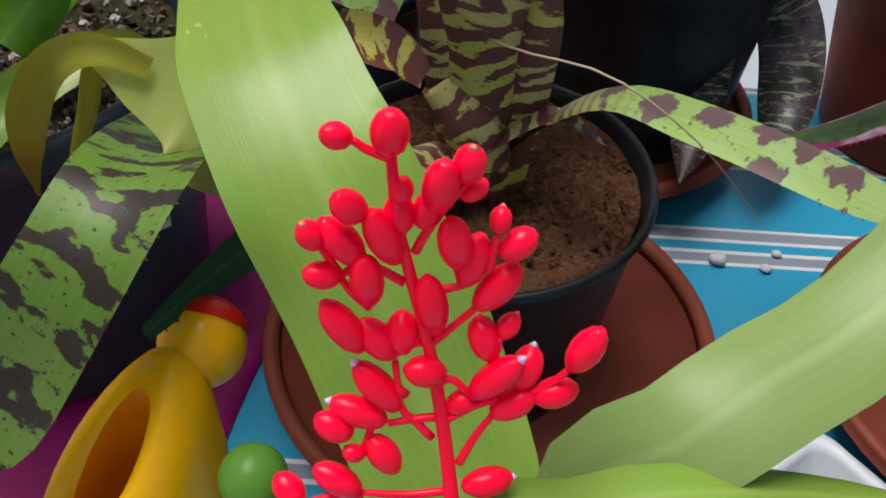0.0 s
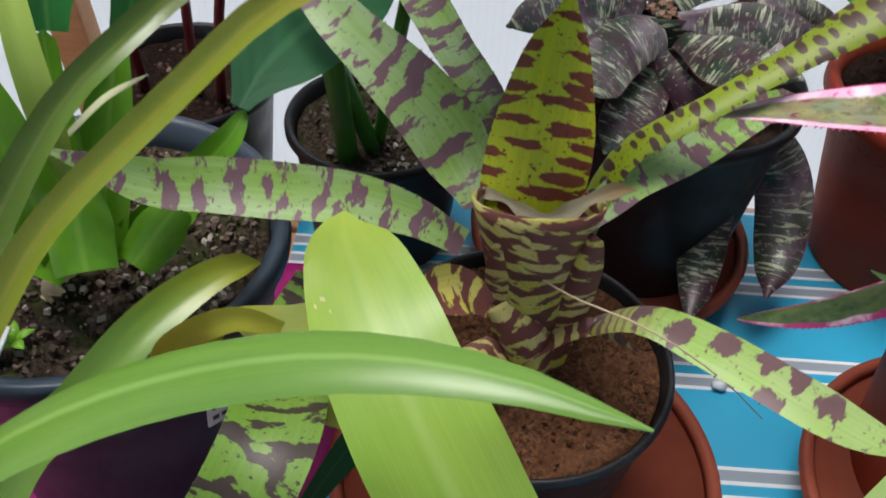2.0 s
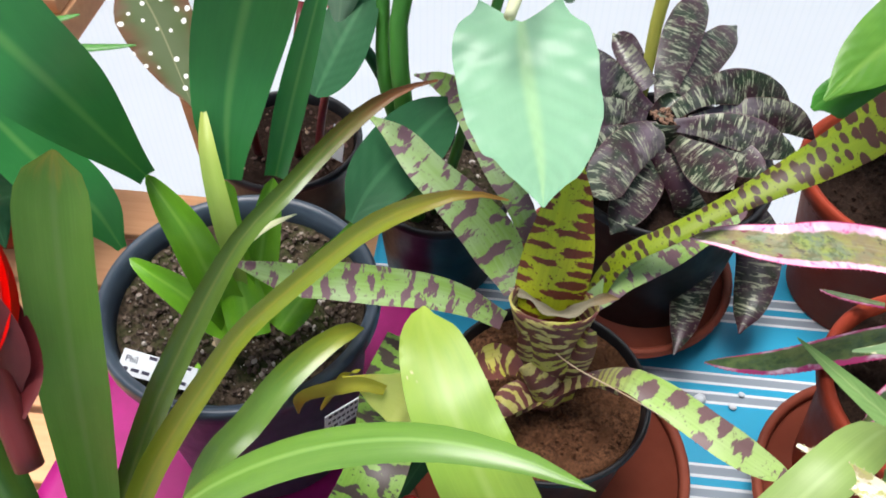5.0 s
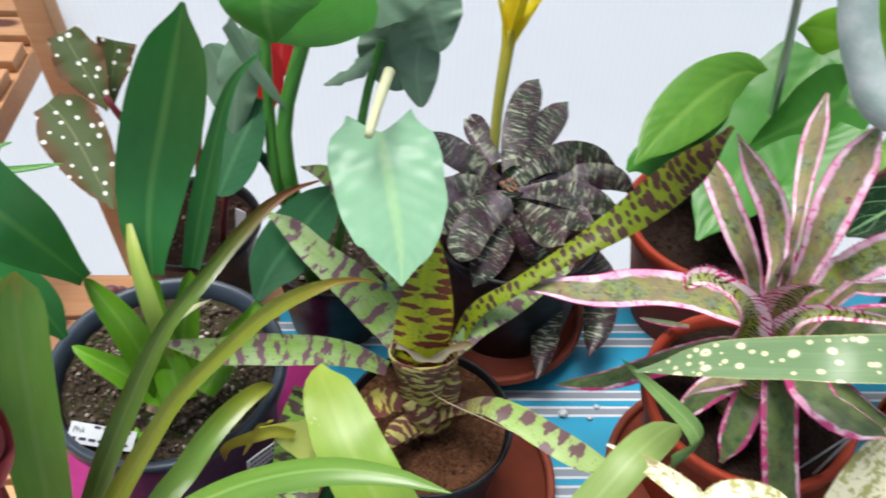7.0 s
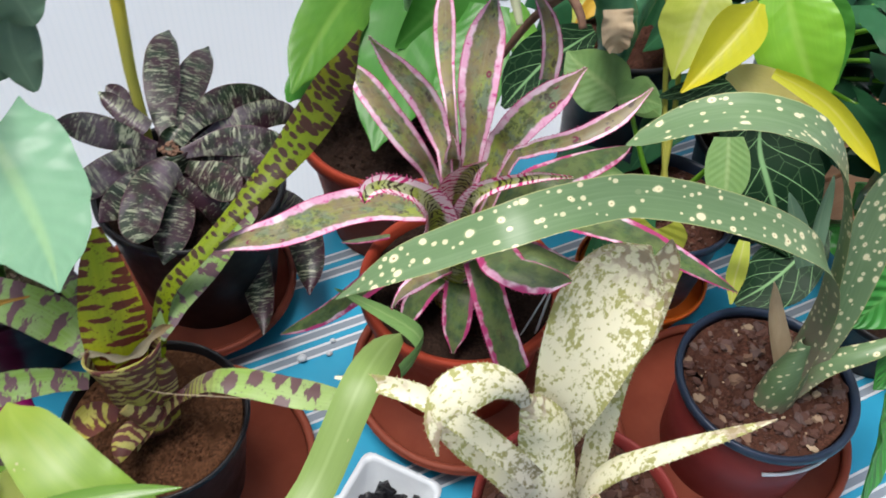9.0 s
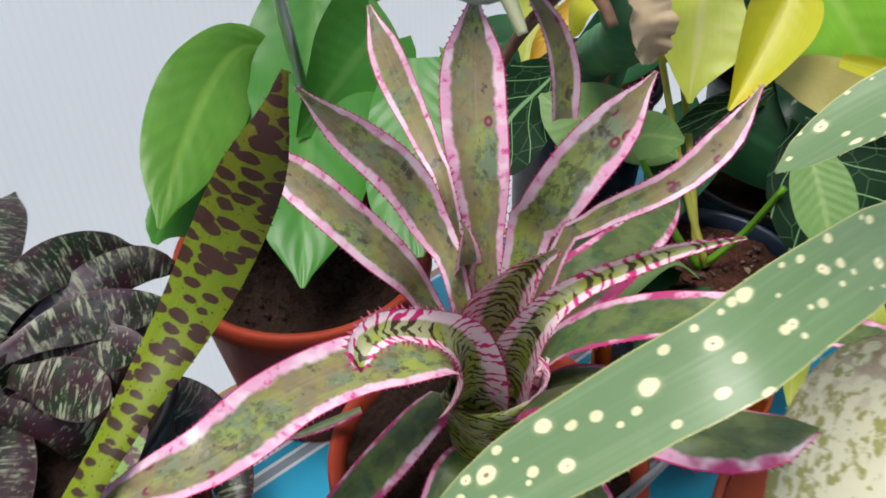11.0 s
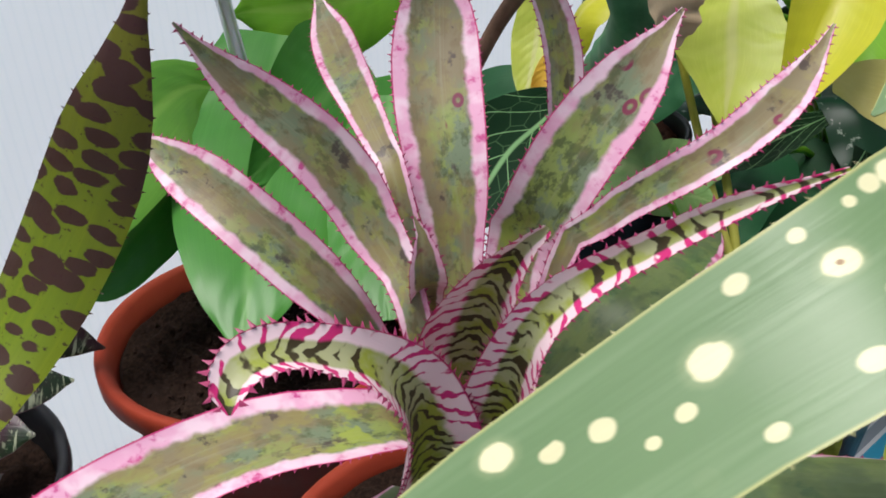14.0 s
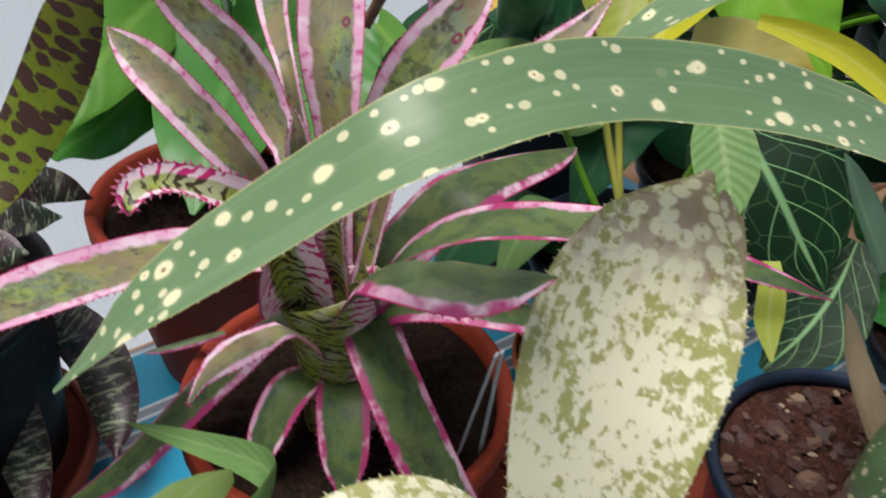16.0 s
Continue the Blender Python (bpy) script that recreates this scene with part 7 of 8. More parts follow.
leaf(P, M_YELLOW, [(0.737, 0.007, 0.406), (0.757, -0.021, 0.400), (0.775, -0.052, 0.390), (0.788, -0.094, 0.370), (0.795, -0.131, 0.352)], 0.025, (0.51, 0.83, 0.97, 0.97, 0.79, 0.20), side=((-0.52, -0.21, -0.83), (-0.64, 0.04, -0.77), (-0.69, 0.21, -0.70)), cup=0.35)
leaf(P, M_LIMEYELLOW, [(0.714, 0.320, 0.404), (0.699, 0.307, 0.370), (0.675, 0.291, 0.343), (0.654, 0.278, 0.322)], 0.046, (0.63, 0.84, 0.97, 0.85, 0.56, 0.08), side=((-0.67, 0.75, 0.00), (-0.63, 0.76, 0.13), (-0.62, 0.77, 0.16)), cup=0.15, wavy=0.08, m=14)
leaf(P, M_GOLDLEAF, [(0.704, 0.263, 0.382), (0.688, 0.264, 0.364), (0.663, 0.261, 0.351), (0.646, 0.262, 0.333)], 0.026, (0.40, 0.78, 0.99, 0.96, 0.65, 0.16), side=((-0.45, 0.77, 0.46), (-0.41, 0.75, 0.52), (-0.45, 0.76, 0.46)), cup=0.25, wavy=0.08, m=14)
leaf(P, M_LIMEYELLOW, [(0.653, -0.108, 0.278), (0.642, -0.121, 0.263), (0.636, -0.130, 0.240), (0.624, -0.147, 0.223)], 0.022, (0.59, 0.85, 0.99, 0.96, 0.60, 0.15), side=((-0.69, 0.71, -0.16), (-0.68, 0.72, -0.15), (-0.70, 0.69, -0.18)), cup=0.2, m=10)
leaf(P, M_LIMEYELLOW, [(0.580, -0.091, 0.277), (0.569, -0.100, 0.266), (0.560, -0.105, 0.246), (0.546, -0.115, 0.232)], 0.018, (0.57, 0.87, 0.98, 0.95, 0.62, 0.18), side=((-0.61, 0.79, 0.04), (-0.60, 0.80, 0.04), (-0.60, 0.80, 0.04)), cup=0.2, m=10)
leaf(P, M_VEIN, [(0.794, -0.103, 0.238), (0.758, -0.116, 0.210), (0.718, -0.121, 0.185), (0.674, -0.119, 0.165)], 0.080, (0.33, 0.68, 0.93, 0.98, 0.65, 0.13), side=((-0.39, 0.92, 0.08), (-0.18, 0.94, 0.28), (-0.11, 0.93, 0.34)), cup=0.15, wavy=0.08, m=12)
leaf(P, M_OLIVE, [(0.670, -0.021, 0.356), (0.662, -0.037, 0.341), (0.653, -0.054, 0.324), (0.646, -0.067, 0.310), (0.640, -0.079, 0.299)], 0.050, (0.64, 0.90, 0.99, 0.91, 0.53, 0.06), side=((-0.74, 0.63, -0.25), (-0.74, 0.63, -0.25), (-0.75, 0.61, -0.26)), cup=0.1, fold=0.15, m=14)
leaf(P, M_OLIVE, [(0.623, 0.115, 0.321), (0.618, 0.132, 0.325), (0.607, 0.157, 0.332), (0.596, 0.181, 0.340), (0.592, 0.199, 0.345)], 0.078, (0.53, 0.93, 0.98, 0.84, 0.54, 0.05), side=((0.73, 0.03, 0.68), (0.69, 0.10, 0.71), (0.75, 0.01, 0.66)), cup=0.15, wavy=0.08, m=14)
leaf(P, M_OLIVE, [(0.614, 0.111, 0.327), (0.636, 0.110, 0.327), (0.655, 0.099, 0.322), (0.666, 0.089, 0.319)], 0.044, (0.78, 0.90, 0.99, 0.87, 0.64, 0.13), side=((-0.00, -0.72, -0.70), (-0.49, -0.35, -0.80), (-0.56, -0.27, -0.78)), cup=0.15, wavy=0.08, m=14)
leaf(P, M_VEIN, [(0.642, 0.215, 0.352), (0.606, 0.211, 0.341), (0.569, 0.208, 0.329), (0.532, 0.197, 0.312), (0.499, 0.185, 0.295)], 0.082, (0.26, 0.70, 0.92, 0.94, 0.72, 0.10), side=((-0.27, 0.74, 0.61), (-0.36, 0.75, 0.55), (-0.50, 0.75, 0.44)), cup=0.15, wavy=0.08, m=14)
leaf(P, M_VEIN, [(0.749, 0.007, 0.331), (0.738, -0.018, 0.307), (0.735, -0.051, 0.281), (0.740, -0.085, 0.243), (0.746, -0.112, 0.212)], 0.135, (0.30, 0.81, 0.96, 0.86, 0.58, 0.04), side=((-0.73, 0.61, -0.31), (-0.77, 0.43, -0.47), (-0.77, 0.39, -0.50)), cup=-0.1, lobe=0.12, m=16)
leaf(P, M_VEIN, [(0.783, 0.078, 0.334), (0.754, 0.092, 0.323), (0.724, 0.106, 0.313), (0.690, 0.121, 0.301)], 0.029, (0.49, 0.81, 1.00, 1.00, 0.64, 0.20), side=((0.07, 0.69, 0.72), (0.07, 0.69, 0.72), (0.06, 0.70, 0.72)), cup=0.15, wavy=0.08, m=14)
tube(P, M_STALK, [(0.675, 0.052, 0.192), (0.716, 0.116, 0.295), (0.736, 0.182, 0.427)], 0.004, 0.003, name="leaf_stalk")
tube(P, M_STALK, [(0.678, 0.044, 0.193), (0.699, 0.108, 0.271), (0.722, 0.195, 0.424)], 0.004, 0.003, name="leaf_stalk")
tube(P, M_SHEATH, [(0.679, 0.046, 0.195), (0.696, 0.026, 0.235), (0.698, 0.003, 0.299)], 0.004, 0.003, name="leaf_stalk")
tube(P, M_SHEATH, [(0.673, 0.048, 0.191), (0.654, 0.073, 0.233), (0.646, 0.116, 0.294)], 0.004, 0.003, name="leaf_stalk")

leaf(P, M_OLIVE, [(0.687, 0.166, 0.279), (0.688, 0.132, 0.281), (0.685, 0.102, 0.285)], 0.055, "heart", lobe=0.2, side=(0.5, -0.2, 0.7), cup=0.2, m=14)
leaf(P, M_HEART2, [(0.544, 0.486, 0.348), (0.559, 0.415, 0.313), (0.563, 0.356, 0.276)], 0.12, "heart", lobe=0.25, side=(0.7, -0.5, 0.2), cup=0.2, m=14)
leaf(P, M_DEEP, [(0.685, 0.399, 0.252), (0.720, 0.370, 0.287), (0.758, 0.316, 0.298)], 0.10, "heart", lobe=0.2, side=(0.3, 0.5, 0.7), cup=0.2, m=14)
leaf(P, M_DEEP, [(0.792, 0.288, 0.230), (0.821, 0.299, 0.272), (0.844, 0.320, 0.327)], 0.12, "heart", lobe=0.2, side=(0.8, -0.4, 0.2), cup=0.2, m=14)
leaf(P, M_DEEP, [(0.850, 0.136, 0.235), (0.861, 0.065, 0.224), (0.873, -0.008, 0.238)], 0.11, "heart", lobe=0.2, side=(0.3, 0.5, 0.7), cup=0.2, m=14)
leaf(P, M_OLIVE_Y, [(0.611, -0.018, 0.226), (0.602, -0.032, 0.195), (0.594, -0.052, 0.141)], 0.085, "heart", lobe=0.15, side=(0.77, -0.64, 0.0), cup=0.15, m=14)
leaf(P, M_DEEP, [(0.630, 0.085, 0.215), (0.585, 0.110, 0.225), (0.540, 0.125, 0.190), (0.505, 0.130, 0.130)], 0.12, "heart", lobe=0.15, cup=0.15, m=14)
leaf(P, M_DEEP, [(0.625, -0.005, 0.205), (0.585, -0.005, 0.205), (0.545, -0.015, 0.165), (0.525, -0.020, 0.100)], 0.11, "heart", lobe=0.15, cup=0.15, m=14)
leaf(P, M_OLIVE, [(0.640, 0.060, 0.215), (0.600, 0.065, 0.250), (0.560, 0.060, 0.240), (0.530, 0.055, 0.200)], 0.08, "heart", lobe=0.15, cup=0.15, m=14)

# ---- loose pieces in the pots ----
def scatter(plant, name, mat, x, y, z, r, count, lo, hi, seed, clear=0.0, flat=0.5, few=2.2):
    """Small broken chips lying on the soil, joined: far too many and small to pick apart."""
    rng = random.Random(seed)
    verts, faces = [], []
    for _ in range(count):
        while True:
            a, b = rng.uniform(-1, 1), rng.uniform(-1, 1)
            if clear < math.hypot(a, b) < 0.97:
                break
        s = lo + (hi - lo) * rng.random() ** few
        q = Euler((rng.uniform(-0.5, 0.5), rng.uniform(-0.5, 0.5), rng.uniform(0, 6.3))).to_matrix()
        o = Vector((x + a * r, y + b * r, z + 0.004 * (1 - a * a - b * b) + s * flat * 0.25))
        k = len(verts)
        for dz in (-1, 1):
            for g in range(5):
                ang = g * 1.2566 + rng.uniform(-0.35, 0.35)
                rad = s * rng.uniform(0.7, 1.1) * (0.8 if dz > 0 else 1.0)
                verts.append(o + q @ Vector((rad * math.cos(ang), rad * 0.7 * math.sin(ang), dz * s * flat * 0.5)))
        faces.append(tuple(k + 5 + g for g in range(5)))
        faces.append(tuple(k + g for g in reversed(range(5))))
        for g in range(5):
            h = (g + 1) % 5
            faces.append((k + g, k + h, k + 5 + h, k + 5 + g))
    return tagged(raw_part(name, verts, faces, mat, plant, smooth=False), kind="stuff")


TOP = {o.name: o for o in scene.objects if o.parent is None}
scatter(TOP["spotted_bromeliad"], "bark_mulch", M_CHIPS, 0.625, -0.230, 0.177, 0.090, 900, 0.0010, 0.0115, 1, 0.0, 0.4, 4.5)
scatter(TOP["mottled_bromeliad"], "bark_mulch", M_CHIPS, 0.365, -0.262, 0.129, 0.098, 700, 0.0010, 0.0105, 2, 0.0, 0.4, 4.5)
scatter(TOP["green_blade_plant"], "grit_topping", M_PERLITE, -0.289, 0.042, 0.206, 0.112, 1500, 0.0010, 0.0046, 3, 0.0, 0.9)
scatter(TOP["philodendron"], "grit_topping", M_PERLITE, -0.128, 0.30, 0.131, 0.074, 420, 0.0012, 0.0055, 4, 0.0, 0.6)
scatter(TOP["banded_bromeliad"], "coir_litter", M_COIR, 0.0, 0.0, 0.173, 0.088, 1100, 0.0005, 0.0028, 5, 0.0, 0.6)
scatter(TOP["pink_bromeliad"], "peat_litter", M_PEAT, 0.372, 0.022, 0.181, 0.112, 420, 0.001, 0.0045, 6, 0.0, 0.7)
scatter(TOP["dotted_begonia"], "bark_mulch", M_CHIPS, -0.33, 0.36, 0.126, 0.080, 220, 0.001, 0.005, 7, 0.0, 0.5)
scatter(TOP["heart_leaf_climber"], "peat_litter", M_PEAT, 0.40, 0.315, 0.181, 0.105, 300, 0.001, 0.0045, 8, 0.0, 0.7)
scatter(TOP["dark_bromeliad"], "leaf_debris", M_BROWNROOT, 0.110, 0.298, 0.270, 0.018, 90, 0.001, 0.005, 10, 0.0, 0.4)
scatter(TOP["white_veined_anthurium"], "bark_mulch", M_CHIPS, 0.672, 0.038, 0.187, 0.080, 260, 0.001, 0.006, 9, 0.0, 0.5)


def plate(name, mat, parent, corners, thick=0.0012, label=""):
    """A thin flat sheet with the given four corners."""
    p = [Vector(c) for c in corners]
    nr = (p[1] - p[0]).cross(p[3] - p[0]).normalized() * thick
    return raw_part(name, [*p, *(q + nr for q in p)], [(0, 3, 2, 1), (4, 5, 6, 7), (0, 1, 5, 4), (1, 2, 6, 5), (2, 3, 7, 6), (3, 0, 4, 7)], mat, parent, label, smooth=False)


def written(parent, corners, rows, seed, start=0.08):
    """Dashes of pen on a label: writing that cannot be read."""
    rng = random.Random(seed)
    p = [Vector(c) for c in corners]
    nr = (p[1] - p[0]).cross(p[3] - p[0]).normalized() * 0.0016
    at = lambda u, v: p[0].lerp(p[1], u).lerp(p[3].lerp(p[2], u), v) + nr
    verts, faces = [], []
    for r in range(rows):
        u, v = start if r == rows - 1 else 0.08, 0.18 + 0.64 * r / max(1, rows - 1) if rows > 1 else 0.4
        while u < 0.88:
            w = rng.uniform(0.05, 0.12)
            k = len(verts)
            verts += [at(u, v), at(u + w, v), at(u + w, v + 0.14), at(u, v + 0.14)]
            faces.append((k, k + 1, k + 2, k + 3))
            u += w + 0.04
    raw_part("writing", verts, faces, M_INK, parent, smooth=False)


def lettering(parent, corners, words, u, v, size):
    """Pen letters on a label."""
    p = [Vector(c) for c in corners]
    right, up = (p[1] - p[0]).normalized(), (p[3] - p[0])
    nr = right.cross(up).normalized()
    cu = bpy.data.curves.new("pen_words", "FONT")
    cu.body, cu.size, cu.extrude, cu.resolution_u = words, size, 0.0001, 3
    tmp = bpy.data.objects.new("pen_words", cu)
    me = bpy.data.meshes.new_from_object(tmp)
    bpy.data.objects.remove(tmp)
    o = p[0].lerp(p[1], u) + up * v + nr * 0.0017
    up = nr.cross(right)
    raw_part("letters", [o + right * q.co.x + up * q.co.y + nr * q.co.z for q in me.vertices], [tuple(f.vertices) for f in me.polygons], M_INK, parent, smooth=False)


B = TOP["green_blade_plant"]
tag = [(-0.375, -0.050, 0.214), (-0.305, -0.062, 0.214), (-0.300, -0.046, 0.226), (-0.370, -0.032, 0.226)]
name_tag = plate("plant_label", M_LABEL, B, tag, label="white plastic label with pen writing")
written(name_tag, tag, 2, 1, 0.36)
lettering(name_tag, tag, "Phil", 0.06, 0.52, 0.0085)
tag = [(-0.196, -0.053, 0.150), (-0.168, -0.027, 0.150), (-0.164, -0.029, 0.184), (-0.192, -0.055, 0.184)]
written(plate("sticker", M_LABEL, B, tag, label="white paper price sticker"), tag, 3, 2)
tag = [(-0.262, 0.318, 0.15), (-0.248, 0.310, 0.15), (-0.242, 0.312, 0.20), (-0.256, 0.320, 0.20)]
plate("plant_label", M_LABEL, TOP["dotted_begonia"], tag)
for x0, y0, x1 in ((0.398, -0.066, 0.378), (0.413, -0.072, 0.382)):
    plate("plastic_strip", M_CLEAR, TOP["pink_bromeliad"], [(x0, y0, 0.186), (x0 + 0.006, y0 + 0.003, 0.186), (x1 + 0.004, -0.116, 0.334), (x1, -0.118, 0.334)], label="thin translucent plastic strip")

# ---- a dry scrap of leaf and a sprout in the slate-blue pot ----
leaf(B, M_DRY, [(-0.298, -0.012, 0.2115), (-0.289, 0.002, 0.220), (-0.279, 0.014, 0.217), (-0.272, 0.022, 0.2115)], 0.017, (0.55, 0.90, 1.00, 0.70, 0.30), side=(0.80, -0.55, 0.25), cup=0.6, wavy=0.5, name="dry_scrap", label="crumpled dry leaf scrap")
for k in range(5):
    a = 0.6 + k * 1.257
    leaf(B, M_LIMEHEART, [(-0.303, -0.046, 0.209), (-0.303 + 0.005 * math.cos(a), -0.046 + 0.005 * math.sin(a), 0.216), (-0.303 + 0.013 * math.cos(a), -0.046 + 0.013 * math.sin(a), 0.216)], 0.007, (0.15, 0.60, 1.00, 0.80, 0.20), cup=0.2, n=8, m=4, name="sprout_leaf")

# ---- white knotted tie round the red-brown pot ----
tie = []
for k in range(11):
    a = radians(-125 + 9 * k)
    tie.append((0.625 + 0.0945 * math.cos(a), -0.230 + 0.0945 * math.sin(a), 0.140 + 0.006 * math.sin(k * 0.5)))
tube(TOP["spotted_bromeliad"], M_WHITE, tie, 0.0024, 0.0024, name="tie", label="white string tie", n=24, m=6)

# ---- white tub with black plastic clips ----
tub = thing("tub", "small white plastic tub of black plastic clips", "tub", at=(0.2025, -0.1325, 0.0))
TM = pose(0.2025, -0.1325, 0, 0, 0, -51)
bm = bmesh.new()
ring = lambda w, d, z, r=0.012: [TM @ Vector((sx * (w / 2 - r) + r * math.cos(a), sy * (d / 2 - r) + r * math.sin(a), z)) for sx, sy, a0 in ((1, 1, 0), (-1, 1, 90), (-1, -1, 180), (1, -1, 270)) for a in (radians(a0), radians(a0 + 30), radians(a0 + 60), radians(a0 + 90))]
loops = [ring(0.080, 0.080, 0.0005), ring(0.094, 0.094, 0.045), ring(0.104, 0.104, 0.047), ring(0.104, 0.104, 0.050), ring(0.094, 0.094, 0.050), ring(0.088, 0.088, 0.046), ring(0.074, 0.074, 0.003)]
vs = [[bm.verts.new(p) for p in lp] for lp in loops]
for a, b in zip(vs, vs[1:]):
    for k in range(16):
        bm.faces.new((a[k], a[(k + 1) % 16], b[(k + 1) % 16], b[k]))
bm.faces.new(list(reversed(vs[0])))
bm.faces.new(vs[-1])
part("body", bm, M_WHITE, tub)
rng = random.Random(5)
for k in range(26):
    o = TM @ Vector((rng.uniform(-0.028, 0.028), rng.uniform(-0.028, 0.028), 0.010 + 0.034 * rng.random()))
    bevel_box("clip", M_BLACK, (rng.uniform(0.008, 0.016), 0.007, rng.uniform(0.016, 0.030)), pose(*o, rng.uniform(-50, 50), rng.uniform(-50, 50), rng.uniform(0, 180)), tub, bevel=0.001)

# ---- orange saucer under the anthurium pot ----
ORANGE_AT = (0.672, 0.038, 0.0005)
op = thing("saucer", "orange plastic saucer under the white-veined anthurium pot", "saucer", at=ORANGE_AT)
lathe("dish", M_ORANGE, [(0.0005, 0.0045), (0.070, 0.0045), (0.088, 0.052), (0.0905, 0.052), (0.073, 0.0)], ORANGE_AT, op)
lathe("rim", M_ORANGE, [(0.0882, 0.052), (0.0895, 0.058), (0.094, 0.0585), (0.0945, 0.053), (0.0910, 0.0515)], ORANGE_AT, op)

# ---- white pellets dropped on the cloth ----
for x, y, r in ((0.192, 0.124, 0.006), (0.228, 0.118, 0.004), (0.240, 0.136, 0.0035)):
    ob = tagged(new("pellet", None), "small white pellet lying on the striped cloth", "pellet", "dropped pellets")
    ob.location = (x, y, 0.0)
    bm = bmesh.new()
    bmesh.ops.create_icosphere(bm, subdivisions=2, radius=r)
    for v in bm.verts:
        v.co *= 1 + 0.25 * noise.noise(v.co * 260)
    bmesh.ops.transform(bm, matrix=Matrix.Translation((x, y, r * 0.75)) @ Matrix.Diagonal((1.2, 1.0, 0.7, 1.0)), verts=bm.verts)
    part("grain", bm, M_WHITE, ob)

# ---- yellow toy jug with a red cap ----
toy = thing("toy_jug", "yellow plastic toy watering jug with a red cap", "toy", at=(-0.145, -0.225, 0.0))


def blob(name, mat, parent, centre, radii, m=None, seg=28, cut=None, label=""):
    bm = bmesh.new()
    bmesh.ops.create_uvsphere(bm, u_segments=seg, v_segments=seg // 2, radius=1.0)
    if cut is not None:
        bmesh.ops.delete(bm, geom=[v for v in bm.verts if v.co.z < cut], context="VERTS")
    bmesh.ops.scale(bm, vec=radii, verts=bm.verts)
    bmesh.ops.transform(bm, matrix=Matrix.Translation(centre) @ (m or Matrix()), verts=bm.verts)
    return part(name, bm, mat, parent, label)


# The jug's body is a leaning oval shell with a long oval mouth; its head closes the end.
bm = bmesh.new()
TJ = Matrix.Translation((-0.136, -0.213, 0.0)) @ pose(0, 0, 0, 0, 0, -24)
secs = [(0.000, 0.026, 0.040, 0.0), (0.03, 0.031, 0.052, 0.0), (0.09, 0.034, 0.056, 0.004), (0.15, 0.031, 0.052, 0.010), (0.182, 0.0260, 0.047, 0.016), (0.194, 0.0215, 0.042, 0.018),
        (0.1985, 0.0165, 0.035, 0.017), (0.198, 0.0125, 0.029, 0.015), (0.193, 0.0100, 0.0245, 0.013), (0.18, 0.0095, 0.0235, 0.011), (0.16, 0.0105, 0.0245, 0.009), (0.142, 0.0085, 0.020, 0.008)]
rows = []
for z, rx, ry, sh in secs:
    rows.append([bm.verts.new(TJ @ Vector((rx * math.cos(a * math.pi / 16), sh + ry * math.sin(a * math.pi / 16), z + 0.018 * math.sin(a * math.pi / 16) * (z / 0.19)))) for a in range(32)])
inner = bmesh.new()
rings = [[inner.verts.new(v.co) for v in r] for r in rows[8:]]
for a, b in zip(rows[:9], rows[1:9]):
    for k in range(32):
        bm.faces.new((a[k], a[(k + 1) % 32], b[(k + 1) % 32], b[k]))
bm.faces.new(list(reversed(rows[0])))
for r in rows[9:]:
    bmesh.ops.delete(bm, geom=r, context="VERTS")
for a, b in zip(rings, rings[1:]):
    for k in range(32):
        inner.faces.new((a[k], a[(k + 1) % 32], b[(k + 1) % 32], b[k]))
inner.faces.new(rings[-1])
part("body", bm, M_YTOY, toy)
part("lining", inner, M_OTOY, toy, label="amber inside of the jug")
blob("head", M_YTOY, toy, (-0.108, -0.150, 0.203), (0.0178, 0.0175, 0.0185))
blob("cap", M_RTOY, toy, (-0.1075, -0.1485, 0.2035), (0.0182, 0.0178, 0.0188), pose(0, 0, 0, -62, 14, 0), cut=0.38, label="red plastic cap")

gp = thing("green_bud", "round green fleshy plant bud on a short stem", "plant", at=(-0.073, -0.215, 0.0))
tube(gp, M_SHEATH, [(-0.073, -0.215, 0.0), (-0.074, -0.213, 0.10), (-0.074, -0.209, 0.195)], 0.007, 0.005)
blob("bud", M_HEART, gp, (-0.074, -0.208, 0.203), (0.0125, 0.0125, 0.013))

# ---- scarlet flower head of the strap-leaved plant ----
P = TOP["guzmania"]
HEAD = [(-0.362, -0.186, 0.300), (-0.394, -0.130, 0.388), (-0.415, -0.098, 0.432), (-0.434, -0.070, 0.462)]
tube(P, M_MAROON, HEAD[:3], 0.010, 0.012, name="flower_stalk")
ax = (Vector(HEAD[3]) - Vector(HEAD[1])).normalized()
u0 = ax.cross(Vector((0, 0, 1))).normalized()
v0 = ax.cross(u0)
for k in range(64):
    f = k / 64
    a = k * 2.4
    o = Vector(HEAD[1]).lerp(Vector(HEAD[3]), f * 0.98)
    out = u0 * math.cos(a) + v0 * math.sin(a)
    reach = 0.010 + 0.012 * math.sin(math.pi * min(1, 0.35 + 0.6 * f))
    leaf(P, M_REDBRACT, [o, o + out * reach * 0.8 + ax * 0.014, o + out * reach + ax * 0.036, o + out * reach * 0.9 + ax * 0.050], 0.0085, (0.8, 1.0, 0.9, 0.6, 0.1), cup=0.5, n=8, m=4, name="bract", seed=k, side=tuple(ax.cross(out)))
